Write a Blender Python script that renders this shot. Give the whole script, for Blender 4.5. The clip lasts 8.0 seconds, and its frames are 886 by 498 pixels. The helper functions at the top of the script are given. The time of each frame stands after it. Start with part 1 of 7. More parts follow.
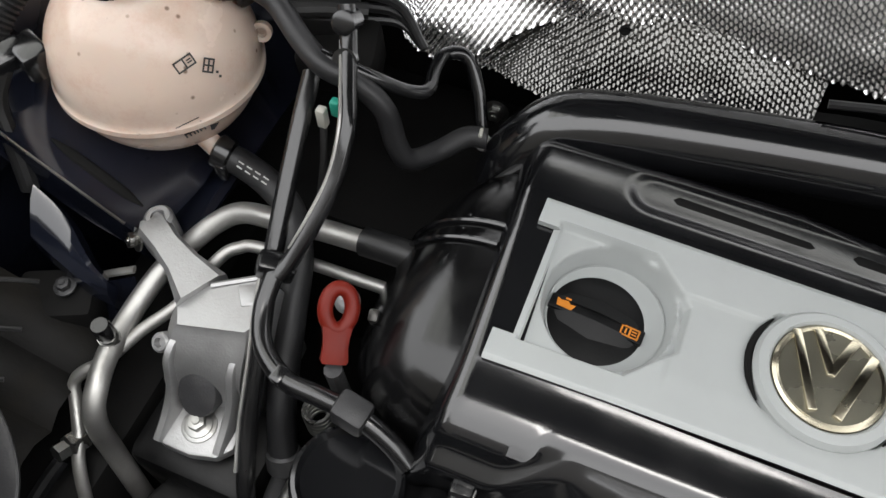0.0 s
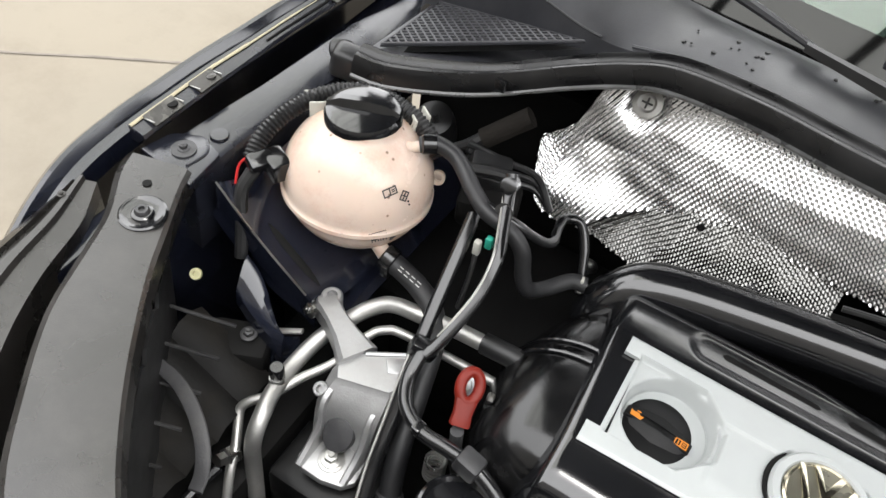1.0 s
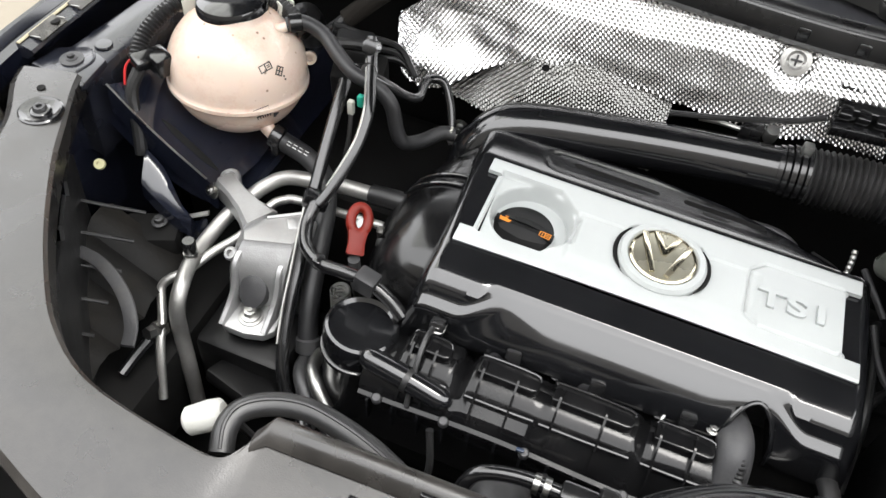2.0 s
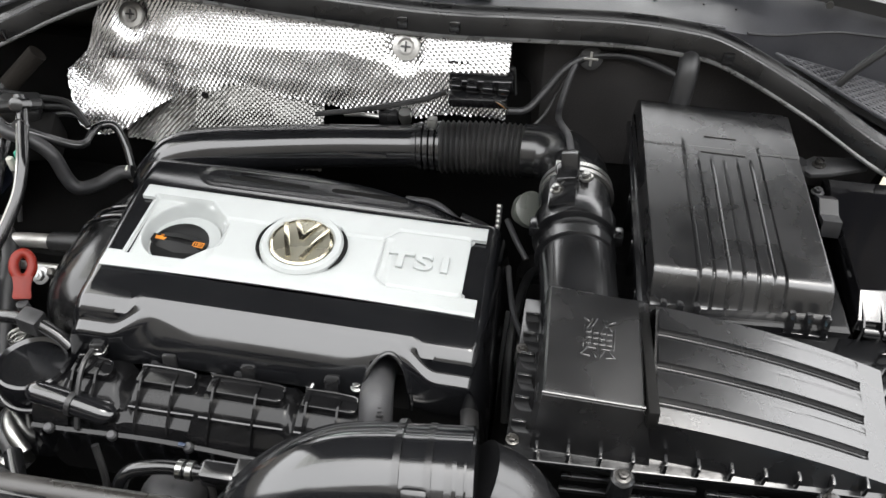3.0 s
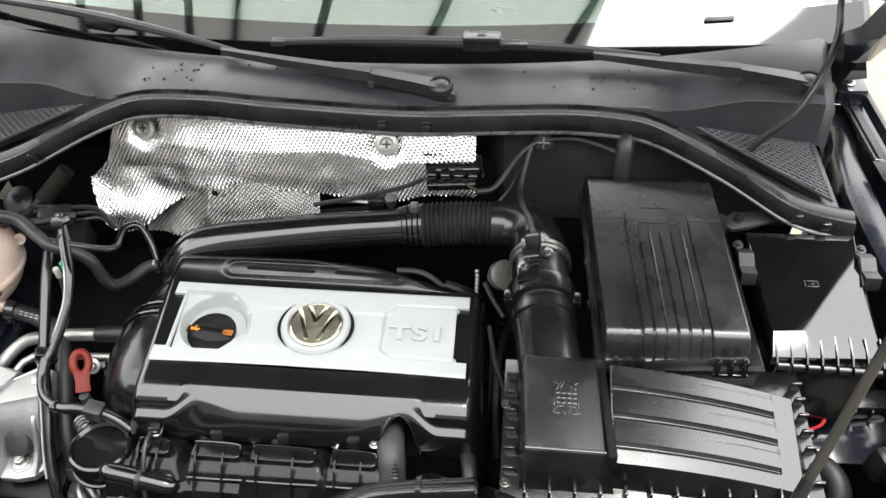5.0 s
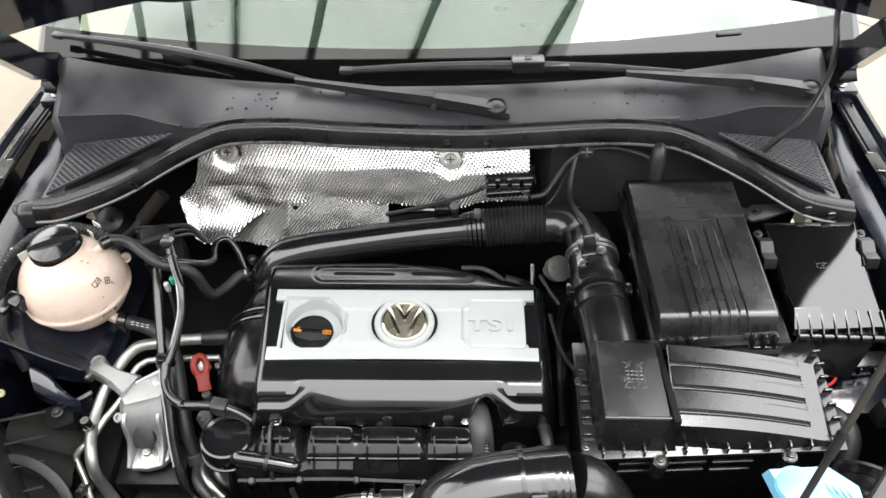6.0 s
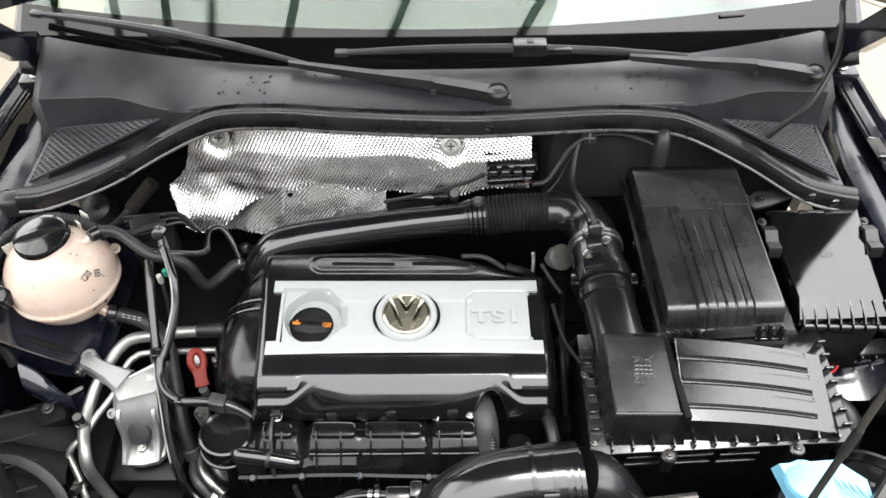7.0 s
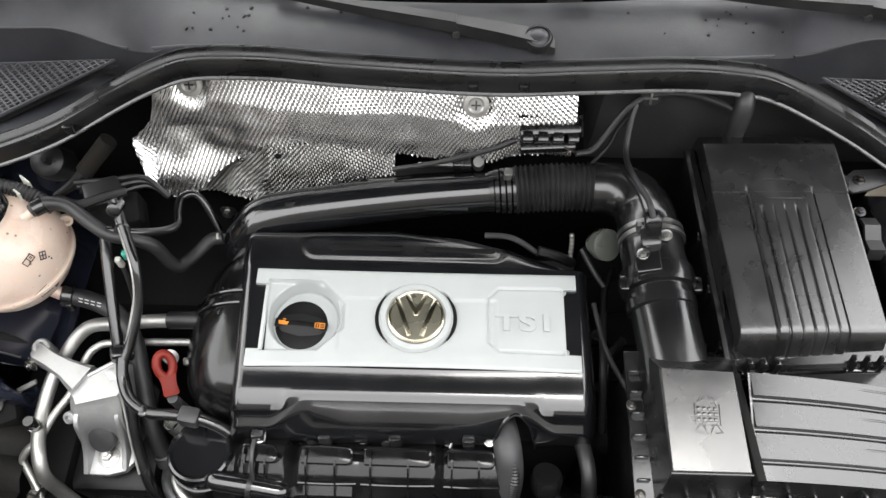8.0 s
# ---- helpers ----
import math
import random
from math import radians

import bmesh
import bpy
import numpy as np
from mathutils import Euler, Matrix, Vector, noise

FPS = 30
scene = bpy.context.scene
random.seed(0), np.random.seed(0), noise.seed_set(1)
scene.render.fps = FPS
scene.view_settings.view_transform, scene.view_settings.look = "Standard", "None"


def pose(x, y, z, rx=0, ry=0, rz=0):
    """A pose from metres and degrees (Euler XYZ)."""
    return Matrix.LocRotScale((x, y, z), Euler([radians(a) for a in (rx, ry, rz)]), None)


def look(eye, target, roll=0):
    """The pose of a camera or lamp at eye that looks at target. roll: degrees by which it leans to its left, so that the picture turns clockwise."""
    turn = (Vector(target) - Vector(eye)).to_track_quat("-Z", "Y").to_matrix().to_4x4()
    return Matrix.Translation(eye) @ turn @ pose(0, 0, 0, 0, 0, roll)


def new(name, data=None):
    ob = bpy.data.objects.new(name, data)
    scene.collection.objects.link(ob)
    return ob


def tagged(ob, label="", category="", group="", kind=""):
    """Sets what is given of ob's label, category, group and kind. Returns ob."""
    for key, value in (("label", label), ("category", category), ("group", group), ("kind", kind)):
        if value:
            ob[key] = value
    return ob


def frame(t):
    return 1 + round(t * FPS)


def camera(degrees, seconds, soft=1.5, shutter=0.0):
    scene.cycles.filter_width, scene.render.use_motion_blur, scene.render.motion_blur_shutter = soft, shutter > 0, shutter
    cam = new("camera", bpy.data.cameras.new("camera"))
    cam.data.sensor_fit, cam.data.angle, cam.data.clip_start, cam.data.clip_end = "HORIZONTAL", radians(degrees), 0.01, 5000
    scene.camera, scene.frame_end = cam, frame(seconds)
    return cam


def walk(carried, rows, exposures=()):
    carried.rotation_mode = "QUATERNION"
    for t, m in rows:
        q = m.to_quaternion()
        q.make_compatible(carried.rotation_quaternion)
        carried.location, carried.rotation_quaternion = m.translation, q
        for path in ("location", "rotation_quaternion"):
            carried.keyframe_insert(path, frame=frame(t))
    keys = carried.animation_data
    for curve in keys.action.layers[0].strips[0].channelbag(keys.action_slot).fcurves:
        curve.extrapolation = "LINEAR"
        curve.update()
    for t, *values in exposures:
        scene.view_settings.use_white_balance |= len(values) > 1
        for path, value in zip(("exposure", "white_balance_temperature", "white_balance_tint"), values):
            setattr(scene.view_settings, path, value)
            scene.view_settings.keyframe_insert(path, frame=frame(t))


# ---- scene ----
cam = camera(57.0, 8.0)
PATH = [
    (0, (-0.149, -0.208, 1.441), (-0.549, 0.743, -0.272), -0.3),
    (0.2, (-0.181, -0.23, 1.496), (-0.581, 0.763, -0.193), 3.9),
    (0.5, (-0.19, -0.288, 1.558), (-0.676, 0.837, -0.023), 7.3),
    (1, (-0.195, -0.395, 1.609), (-0.724, 0.787, 0.085), 9.7),
    (1.2, (-0.189, -0.434, 1.609), (-0.723, 0.729, 0.072), 9.8),
    (2.3, (0.03, -0.557, 1.587), (-0.296, 0.734, 0.095), 4.5),
    (2.5, (0.09, -0.554, 1.588), (-0.24, 0.764, 0.12), 2.7),
    (3, (0.275, -0.55, 1.608), (0.031, 0.831, 0.182), 0.0),
    (3.5, (0.434, -0.543, 1.623), (0.198, 0.875, 0.233), -5.8),
    (4, (0.502, -0.528, 1.682), (0.221, 0.857, 0.266), -7.8),
    (4.5, (0.441, -0.533, 1.752), (0.167, 0.828, 0.312), -6.9),
    (5, (0.271, -0.59, 1.828), (0.09, 0.76, 0.364), -3.2),
    (5.2, (0.222, -0.621, 1.86), (0.04, 0.715, 0.383), -4.1),
    (6.3, (0.107, -0.681, 2.03), (0.054, 0.599, 0.493), -2.2),
    (6.5, (0.102, -0.688, 2.029), (0.064, 0.6, 0.5), -1.7),
    (7, (0.07, -0.621, 2.015), (0.053, 0.596, 0.428), -1.1),
    (7.5, (0.056, -0.475, 1.981), (0.042, 0.641, 0.321), -0.3),
    (8, (0.065, -0.349, 1.906), (0.006, 0.603, 0.149), -1.9),
]
walk(cam, [(t, look(eye, target, roll)) for t, eye, target, roll in PATH],
     exposures=[(0, 1.30), (0.5, 1.90), (1.0, 1.98), (2.3, 2.15), (5.2, 2.15), (6.5, 2.15), (7.5, 2.15), (8.0, 2.05)])

# ---- light: bright overcast day, open bonnet above ----
world = bpy.data.worlds.new("world")
scene.world = world
world.use_nodes = True
wn = world.node_tree
wn.nodes.clear()
sky = wn.nodes.new("ShaderNodeTexSky")
sky.sky_type = "NISHITA"
sky.sun_disc = False
sky.sun_elevation = radians(78)
sky.sun_rotation = radians(60)
sky.dust_density = 4.0
pale = wn.nodes.new("ShaderNodeHueSaturation")
pale.inputs["Saturation"].default_value = 0.25
back = wn.nodes.new("ShaderNodeBackground")
back.inputs["Strength"].default_value = 0.15
wout = wn.nodes.new("ShaderNodeOutputWorld")
wn.links.new(sky.outputs[0], pale.inputs["Color"])
cloud = wn.nodes.new("ShaderNodeMix")  # an even white cloud cover over the clear sky
cloud.data_type = "RGBA"
cloud.inputs["Factor"].default_value = 0.75
cloud.inputs["B"].default_value = (11.0, 11.0, 11.0, 1)
wn.links.new(pale.outputs[0], cloud.inputs["A"])
wn.links.new(cloud.outputs["Result"], back.inputs["Color"])
wn.links.new(back.outputs[0], wout.inputs["Surface"])
sun_data = bpy.data.lights.new("sun", "SUN")
sun_data.energy = 0.8
sun_data.angle = radians(25)
sun_data.color = (1.0, 0.97, 0.92)
sun = new("sun", sun_data)
sun.matrix_world = look((math.sin(radians(60)) * math.cos(radians(78)), math.cos(radians(60)) * math.cos(radians(78)), math.sin(radians(78))), (0, 0, 0))
scene.view_settings.exposure = 1.8


# ---- materials ----
def material(name, base, rough=0.5, metal=0.0, var=0.25, scale=18.0, grain=260.0, bump=0.15, coat=0.0, spec=0.5, dirt=None, dirt_amount=0.3, dirt_scale=9.0, rough_var=0.12):
    """A surface with stains at one scale and grain at another."""
    m = bpy.data.materials.new(name)
    m.use_nodes = True
    nt = m.node_tree
    p = nt.nodes["Principled BSDF"]
    tc = nt.nodes.new("ShaderNodeTexCoord")
    big = nt.nodes.new("ShaderNodeTexNoise")
    big.inputs["Scale"].default_value = scale
    big.inputs["Detail"].default_value = 6
    fine = nt.nodes.new("ShaderNodeTexNoise")
    fine.inputs["Scale"].default_value = grain
    fine.inputs["Detail"].default_value = 3
    for n in (big, fine):
        nt.links.new(tc.outputs["Object"], n.inputs["Vector"])
    ramp = nt.nodes.new("ShaderNodeValToRGB")
    lo = [max(0.0, c * (1 - var)) for c in base]
    hi = [min(1.0, c * (1 + var)) for c in base]
    ramp.color_ramp.elements[0].position, ramp.color_ramp.elements[0].color = 0.3, (*lo, 1)
    ramp.color_ramp.elements[1].position, ramp.color_ramp.elements[1].color = 0.7, (*hi, 1)
    nt.links.new(big.outputs["Fac"], ramp.inputs["Fac"])
    out = ramp.outputs["Color"]
    if dirt:
        spots = nt.nodes.new("ShaderNodeTexNoise")
        spots.inputs["Scale"].default_value = dirt_scale
        spots.inputs["Detail"].default_value = 9
        spots.inputs["Roughness"].default_value = 0.72
        nt.links.new(tc.outputs["Object"], spots.inputs["Vector"])
        cut = nt.nodes.new("ShaderNodeMapRange")
        cut.inputs["From Min"].default_value, cut.inputs["From Max"].default_value = 0.48, 0.75
        cut.inputs["To Max"].default_value = dirt_amount
        nt.links.new(spots.outputs["Fac"], cut.inputs["Value"])
        mix = nt.nodes.new("ShaderNodeMix")
        mix.data_type = "RGBA"
        mix.inputs["B"].default_value = (*dirt, 1)
        nt.links.new(cut.outputs["Result"], mix.inputs["Factor"])
        nt.links.new(out, mix.inputs["A"])
        out = mix.outputs["Result"]
    nt.links.new(out, p.inputs["Base Color"])
    rr = nt.nodes.new("ShaderNodeMapRange")
    rr.inputs["From Min"].default_value, rr.inputs["From Max"].default_value = 0.3, 0.7
    rr.inputs["To Min"].default_value, rr.inputs["To Max"].default_value = max(0.02, rough - rough_var), min(1.0, rough + rough_var)
    nt.links.new(big.outputs["Fac"], rr.inputs["Value"])
    nt.links.new(rr.outputs["Result"], p.inputs["Roughness"])
    bp = nt.nodes.new("ShaderNodeBump")
    bp.inputs["Strength"].default_value = bump
    bp.inputs["Distance"].default_value = 0.001
    nt.links.new(fine.outputs["Fac"], bp.inputs["Height"])
    nt.links.new(bp.outputs["Normal"], p.inputs["Normal"])
    p.inputs["Metallic"].default_value = metal
    p.inputs["Coat Weight"].default_value = coat
    p.inputs["Coat Roughness"].default_value = 0.08
    p.inputs["Specular IOR Level"].default_value = spec
    return m


DUST = (0.05, 0.046, 0.04)
M_COVER = material("gloss black plastic", (0.0058, 0.0060, 0.0068), 0.13, var=0.2, bump=0.02, rough_var=0.03, spec=0.85, dirt=DUST, dirt_amount=0.04)
M_SILVER = material("silver grey paint", (0.335, 0.35, 0.345), 0.34, metal=0.0, var=0.03, bump=0.03, rough_var=0.05, dirt=(0.26, 0.255, 0.245), dirt_amount=0.12, dirt_scale=14)
M_BLACK = material("satin black plastic", (0.0065, 0.0066, 0.0072), 0.20, bump=0.06, rough_var=0.08, spec=0.75, dirt=DUST, dirt_amount=0.06)
M_GRAIN = material("grained black plastic", (0.0075, 0.0075, 0.0080), 0.27, bump=0.10, grain=900, rough_var=0.06, spec=1.0, dirt=DUST, dirt_amount=0.07)
M_DUSTY = material("dusty grey plastic", (0.0135, 0.0124, 0.0116), 0.30, bump=0.15, grain=700, spec=0.55, dirt=(0.05, 0.0455, 0.041), dirt_amount=0.4, dirt_scale=9)
M_COWL = material("weathered cowl plastic", (0.029, 0.0295, 0.034), 0.40, bump=0.2, grain=600, dirt=(0.07, 0.07, 0.07), dirt_amount=0.4, dirt_scale=5)
M_RUBBER = material("black rubber", (0.0105, 0.0105, 0.011), 0.42, bump=0.12, dirt=DUST, dirt_amount=0.15)
M_HOSE = material("dull rubber hose", (0.013, 0.013, 0.0142), 0.5, bump=0.2, grain=500, dirt=(0.035, 0.033, 0.03), dirt_amount=0.25)
M_OLD_HOSE = material("dusty grey hose", (0.030, 0.030, 0.032), 0.55, bump=0.3, grain=420, dirt=(0.07, 0.067, 0.062), dirt_amount=0.45, dirt_scale=40)
M_PAINT = material("blue black car paint", (0.006, 0.0072, 0.0125), 0.12, coat=0.5, bump=0.015, rough_var=0.04, dirt=DUST, dirt_amount=0.08, dirt_scale=7)
M_ALU = material("cast aluminium", (0.37, 0.37, 0.37), 0.46, metal=0.8, var=0.12, bump=0.22, grain=500, dirt=(0.22, 0.21, 0.2), dirt_amount=0.4, dirt_scale=25)
M_PIPE = material("dull aluminium pipe", (0.40, 0.395, 0.38), 0.45, metal=0.85, var=0.15, bump=0.25, dirt=(0.2, 0.18, 0.15), dirt_amount=0.4, dirt_scale=25)
M_STEEL = material("zinc plated steel", (0.33, 0.33, 0.32), 0.34, metal=1.0, var=0.15, bump=0.2, dirt=(0.2, 0.17, 0.13), dirt_amount=0.3, dirt_scale=30)
M_DARKMETAL = material("dark engine metal", (0.05, 0.05, 0.052), 0.5, metal=0.5, bump=0.3, dirt=DUST, dirt_amount=0.2)
# near-black base puts deep bay shade into the colour, besides dark metal
M_VOID = material("near-black metal and painted shade", (0.008, 0.0079, 0.0078), 0.7, spec=0.08, bump=0.2, dirt=(0.008, 0.007, 0.006), dirt_amount=0.3)
M_FOIL = material("embossed aluminium foil", (0.74, 0.74, 0.745), 0.22, metal=1.0, var=0.06, bump=0.05, rough_var=0.06, dirt=(0.42, 0.41, 0.39), dirt_amount=0.25)
M_FOIL_OLD = material("darker aluminium foil", (0.22, 0.218, 0.21), 0.28, metal=1.0, var=0.2, bump=0.1, dirt=(0.16, 0.15, 0.13), dirt_amount=0.4)
M_RED = material("red plastic", (0.13, 0.009, 0.004), 0.42, spec=0.25, var=0.15, bump=0.08, dirt=(0.08, 0.015, 0.008), dirt_amount=0.5, dirt_scale=60)
M_REDWIRE = material("red cable", (0.42, 0.015, 0.015), 0.45)
M_ORANGE = material("orange print", (0.5, 0.17, 0.012), 0.5, var=0.05)
M_PRINT = material("black print", (0.03, 0.03, 0.03), 0.6, var=0.05)
M_WHITEPRINT = material("white print", (0.45, 0.45, 0.44), 0.6, var=0.05)
M_SHELL = material("satin black housing plastic", (0.004, 0.004, 0.0043), 0.17, bump=0.06, spec=0.5, dirt=DUST, dirt_amount=0.05)
M_CAP = material("grained black cap plastic", (0.004, 0.004, 0.0042), 0.42, bump=0.12, spec=0.2, dirt=DUST, dirt_amount=0.05)
M_MANIFOLD = material("dull black moulding", (0.0058, 0.0058, 0.0062), 0.17, bump=0.05, spec=0.27, dirt=DUST, dirt_amount=0.1)
M_RAIL = material("dulled blue black rail paint", (0.010, 0.011, 0.016), 0.24, metal=0.0, var=0.3, bump=0.04, spec=0.6, coat=0.1, dirt=(0.06, 0.058, 0.055), dirt_amount=0.3, dirt_scale=12)
M_SEALANT = material("cream seam sealant", (0.26, 0.23, 0.15), 0.55, var=0.2, scale=60, bump=0.3, dirt=(0.08, 0.07, 0.05), dirt_amount=0.4, dirt_scale=40)
M_WORN = material("worn flange metal", (0.040, 0.038, 0.036), 0.3, metal=0.5, var=0.4, scale=40, bump=0.2, dirt=(0.15, 0.145, 0.13), dirt_amount=0.5, dirt_scale=30)
M_CHROME = material("tarnished gold chrome", (0.52, 0.48, 0.37), 0.22, metal=1.0, var=0.15, bump=0.05, dirt=(0.25, 0.22, 0.14), dirt_amount=0.4, dirt_scale=40)
M_BADGE = material("dark badge ground", (0.22, 0.21, 0.165), 0.28, metal=0.7, var=0.2, bump=0.05)
M_TAB = material("translucent white plastic", (0.42, 0.415, 0.37), 0.45, var=0.05)
M_BLUE = material("pale blue plastic", (0.16, 0.40, 0.55), 0.4, var=0.08, bump=0.05)
M_YELLOW = material("yellowed plastic", (0.34, 0.32, 0.17), 0.5)
M_ROD = material("grey prop rod", (0.026, 0.0245, 0.021), 0.5, metal=0.0, var=0.3, bump=0.1, spec=0.3, dirt=(0.05, 0.042, 0.034), dirt_amount=0.4, dirt_scale=25)
M_CONCRETE = material("pale concrete", (0.205, 0.180, 0.142), 0.9, var=0.06, scale=1.5, grain=60, bump=0.3, dirt=(0.145, 0.12, 0.092), dirt_amount=0.6, dirt_scale=2.5)
M_YARD = material("dull grey of the added walls", (0.15, 0.145, 0.135), 0.9, var=0.15, scale=0.8, grain=40, bump=0.4, dirt=(0.08, 0.078, 0.07), dirt_amount=0.5, dirt_scale=1.2)
M_JOINT = material("dark joint", (0.16, 0.14, 0.12), 0.9)
M_TANK = material("milky tank plastic", (0.60, 0.48, 0.40), 0.22, var=0.08, scale=9, bump=0.04, dirt=(0.40, 0.21, 0.15), dirt_amount=0.6, dirt_scale=13)
tank_shader = M_TANK.node_tree.nodes["Principled BSDF"]
tank_nodes = M_TANK.node_tree  # small brown specks of dirt
spots, spot_cut, spot_mix, tank_co = tank_nodes.nodes.new("ShaderNodeTexVoronoi"), tank_nodes.nodes.new("ShaderNodeMapRange"), tank_nodes.nodes.new("ShaderNodeMix"), tank_nodes.nodes.new("ShaderNodeTexCoord")
spots.inputs["Scale"].default_value = 62.0
spots.inputs["Randomness"].default_value = 1.0
spot_cut.inputs["From Min"].default_value, spot_cut.inputs["From Max"].default_value = 0.14, 0.06
spot_cut.inputs["To Max"].default_value = 0.75
spot_mix.data_type = "RGBA"
spot_mix.inputs["B"].default_value = (0.10, 0.055, 0.035, 1)
was = tank_shader.inputs["Base Color"].links[0].from_socket
tank_nodes.links.new(tank_co.outputs["Object"], spots.inputs["Vector"])
tank_nodes.links.new(spots.outputs["Distance"], spot_cut.inputs["Value"])
tank_nodes.links.new(spot_cut.outputs["Result"], spot_mix.inputs["Factor"])
tank_nodes.links.new(was, spot_mix.inputs["A"])
tank_nodes.links.new(spot_mix.outputs["Result"], tank_shader.inputs["Base Color"])
tank_shader.inputs["Subsurface Weight"].default_value = 0.35
tank_shader.inputs["Subsurface Radius"].default_value = (0.02, 0.012, 0.008)
tank_shader.inputs["Subsurface Scale"].default_value = 0.6


def glass(name, tint, rough=0.0):
    m = bpy.data.materials.new(name)
    m.use_nodes = True
    p = m.node_tree.nodes["Principled BSDF"]
    p.inputs["Base Color"].default_value = (*tint, 1)
    p.inputs["Roughness"].default_value = rough
    p.inputs["Transmission Weight"].default_value = 1.0
    p.inputs["IOR"].default_value = 1.5
    return m


M_GLASS = glass("greenish windscreen glass", (0.55, 0.68, 0.6))
M_GLASS.node_tree.nodes["Principled BSDF"].inputs["IOR"].default_value = 1.7


# ---- mesh tools ----
PLACE = {}


def thing(name, at=(0, 0, 0), label="", category="", group="", kind="", turn=(0, 0, 0)):
    ob = new(name)
    ob.empty_display_size = 0.02
    PLACE[ob] = pose(*at, *turn)
    ob.matrix_basis = PLACE[ob]
    return tagged(ob, label, category, group, kind)


def finish(bm, mat, smooth=35):
    bmesh.ops.recalc_face_normals(bm, faces=bm.faces)
    me = bpy.data.meshes.new("mesh")
    bm.to_mesh(me)
    bm.free()
    me.materials.append(mat)
    me.polygons.foreach_set("use_smooth", [True] * len(me.polygons))
    me.set_sharp_from_angle(angle=radians(smooth))
    return me


def part(name, bm, mat, parent=None, label="", smooth=35, local=False):
    """One mesh object out of bm, which is in world metres (local: in the parent's)."""
    if parent is not None and not local:
        bm.transform(PLACE[parent].inverted())
    me = finish(bm, mat, smooth)
    me.name = name
    ob = new(name, me)
    PLACE[ob] = PLACE[parent] if parent is not None else Matrix()
    if parent is not None:
        ob.parent = parent
    return tagged(ob, label)


def box(size, at=(0, 0, 0), bevel=0.002, turn=(0, 0, 0), bm=None, taper=1.0, segs=2):
    bm = bm or bmesh.new()
    b = bmesh.new()
    bmesh.ops.create_cube(b, size=1.0)
    for v in b.verts:
        k = taper if v.co.z > 0 else 1.0
        v.co = Vector((v.co.x * size[0] * k, v.co.y * size[1] * k, v.co.z * size[2]))
    if bevel:
        bmesh.ops.bevel(b, geom=b.edges[:], offset=bevel, segments=segs, affect="EDGES", profile=0.5)
    b.transform(pose(*at, *turn))
    return merge(bm, b)


def merge(bm, b):
    me = bpy.data.meshes.new("tmp")
    b.to_mesh(me)
    b.free()
    bm.from_mesh(me)
    bpy.data.meshes.remove(me)
    return bm


def prism(outline, z0, z1, bevel=0.0015, bm=None, m=None, segs=2):
    """An outline in x and y raised from z0 to z1, with rounded edges."""
    bm = bm or bmesh.new()
    b = bmesh.new()
    lo = [b.verts.new((x, y, z0)) for x, y in outline]
    hi = [b.verts.new((x, y, z1)) for x, y in outline]
    n = len(outline)
    b.faces.new(lo[::-1])
    b.faces.new(hi)
    for i in range(n):
        b.faces.new((lo[i], lo[(i + 1) % n], hi[(i + 1) % n], hi[i]))
    if bevel:
        bmesh.ops.bevel(b, geom=b.edges[:], offset=bevel, segments=segs, affect="EDGES", profile=0.5)
    if m is not None:
        b.transform(m)
    return merge(bm, b)


def curve_through(points, steps=8, closed=False):
    """A smooth line through the points."""
    pts = [Vector(p) for p in points]
    n = len(pts)
    out = []
    for i in range(n if closed else n - 1):
        if closed:
            a, b, c, d = pts[i - 1], pts[i], pts[(i + 1) % n], pts[(i + 2) % n]
        else:
            b, c = pts[i], pts[i + 1]
            a = pts[i - 1] if i else b * 2 - c
            d = pts[i + 2] if i + 2 < n else c * 2 - b
        for s in range(steps):
            t = s / steps
            out.append(0.5 * ((2 * b) + (c - a) * t + (2 * a - 5 * b + 4 * c - d) * t * t + (3 * b - a - 3 * c + d) * t ** 3))
    if not closed:
        out.append(pts[-1])
    return out


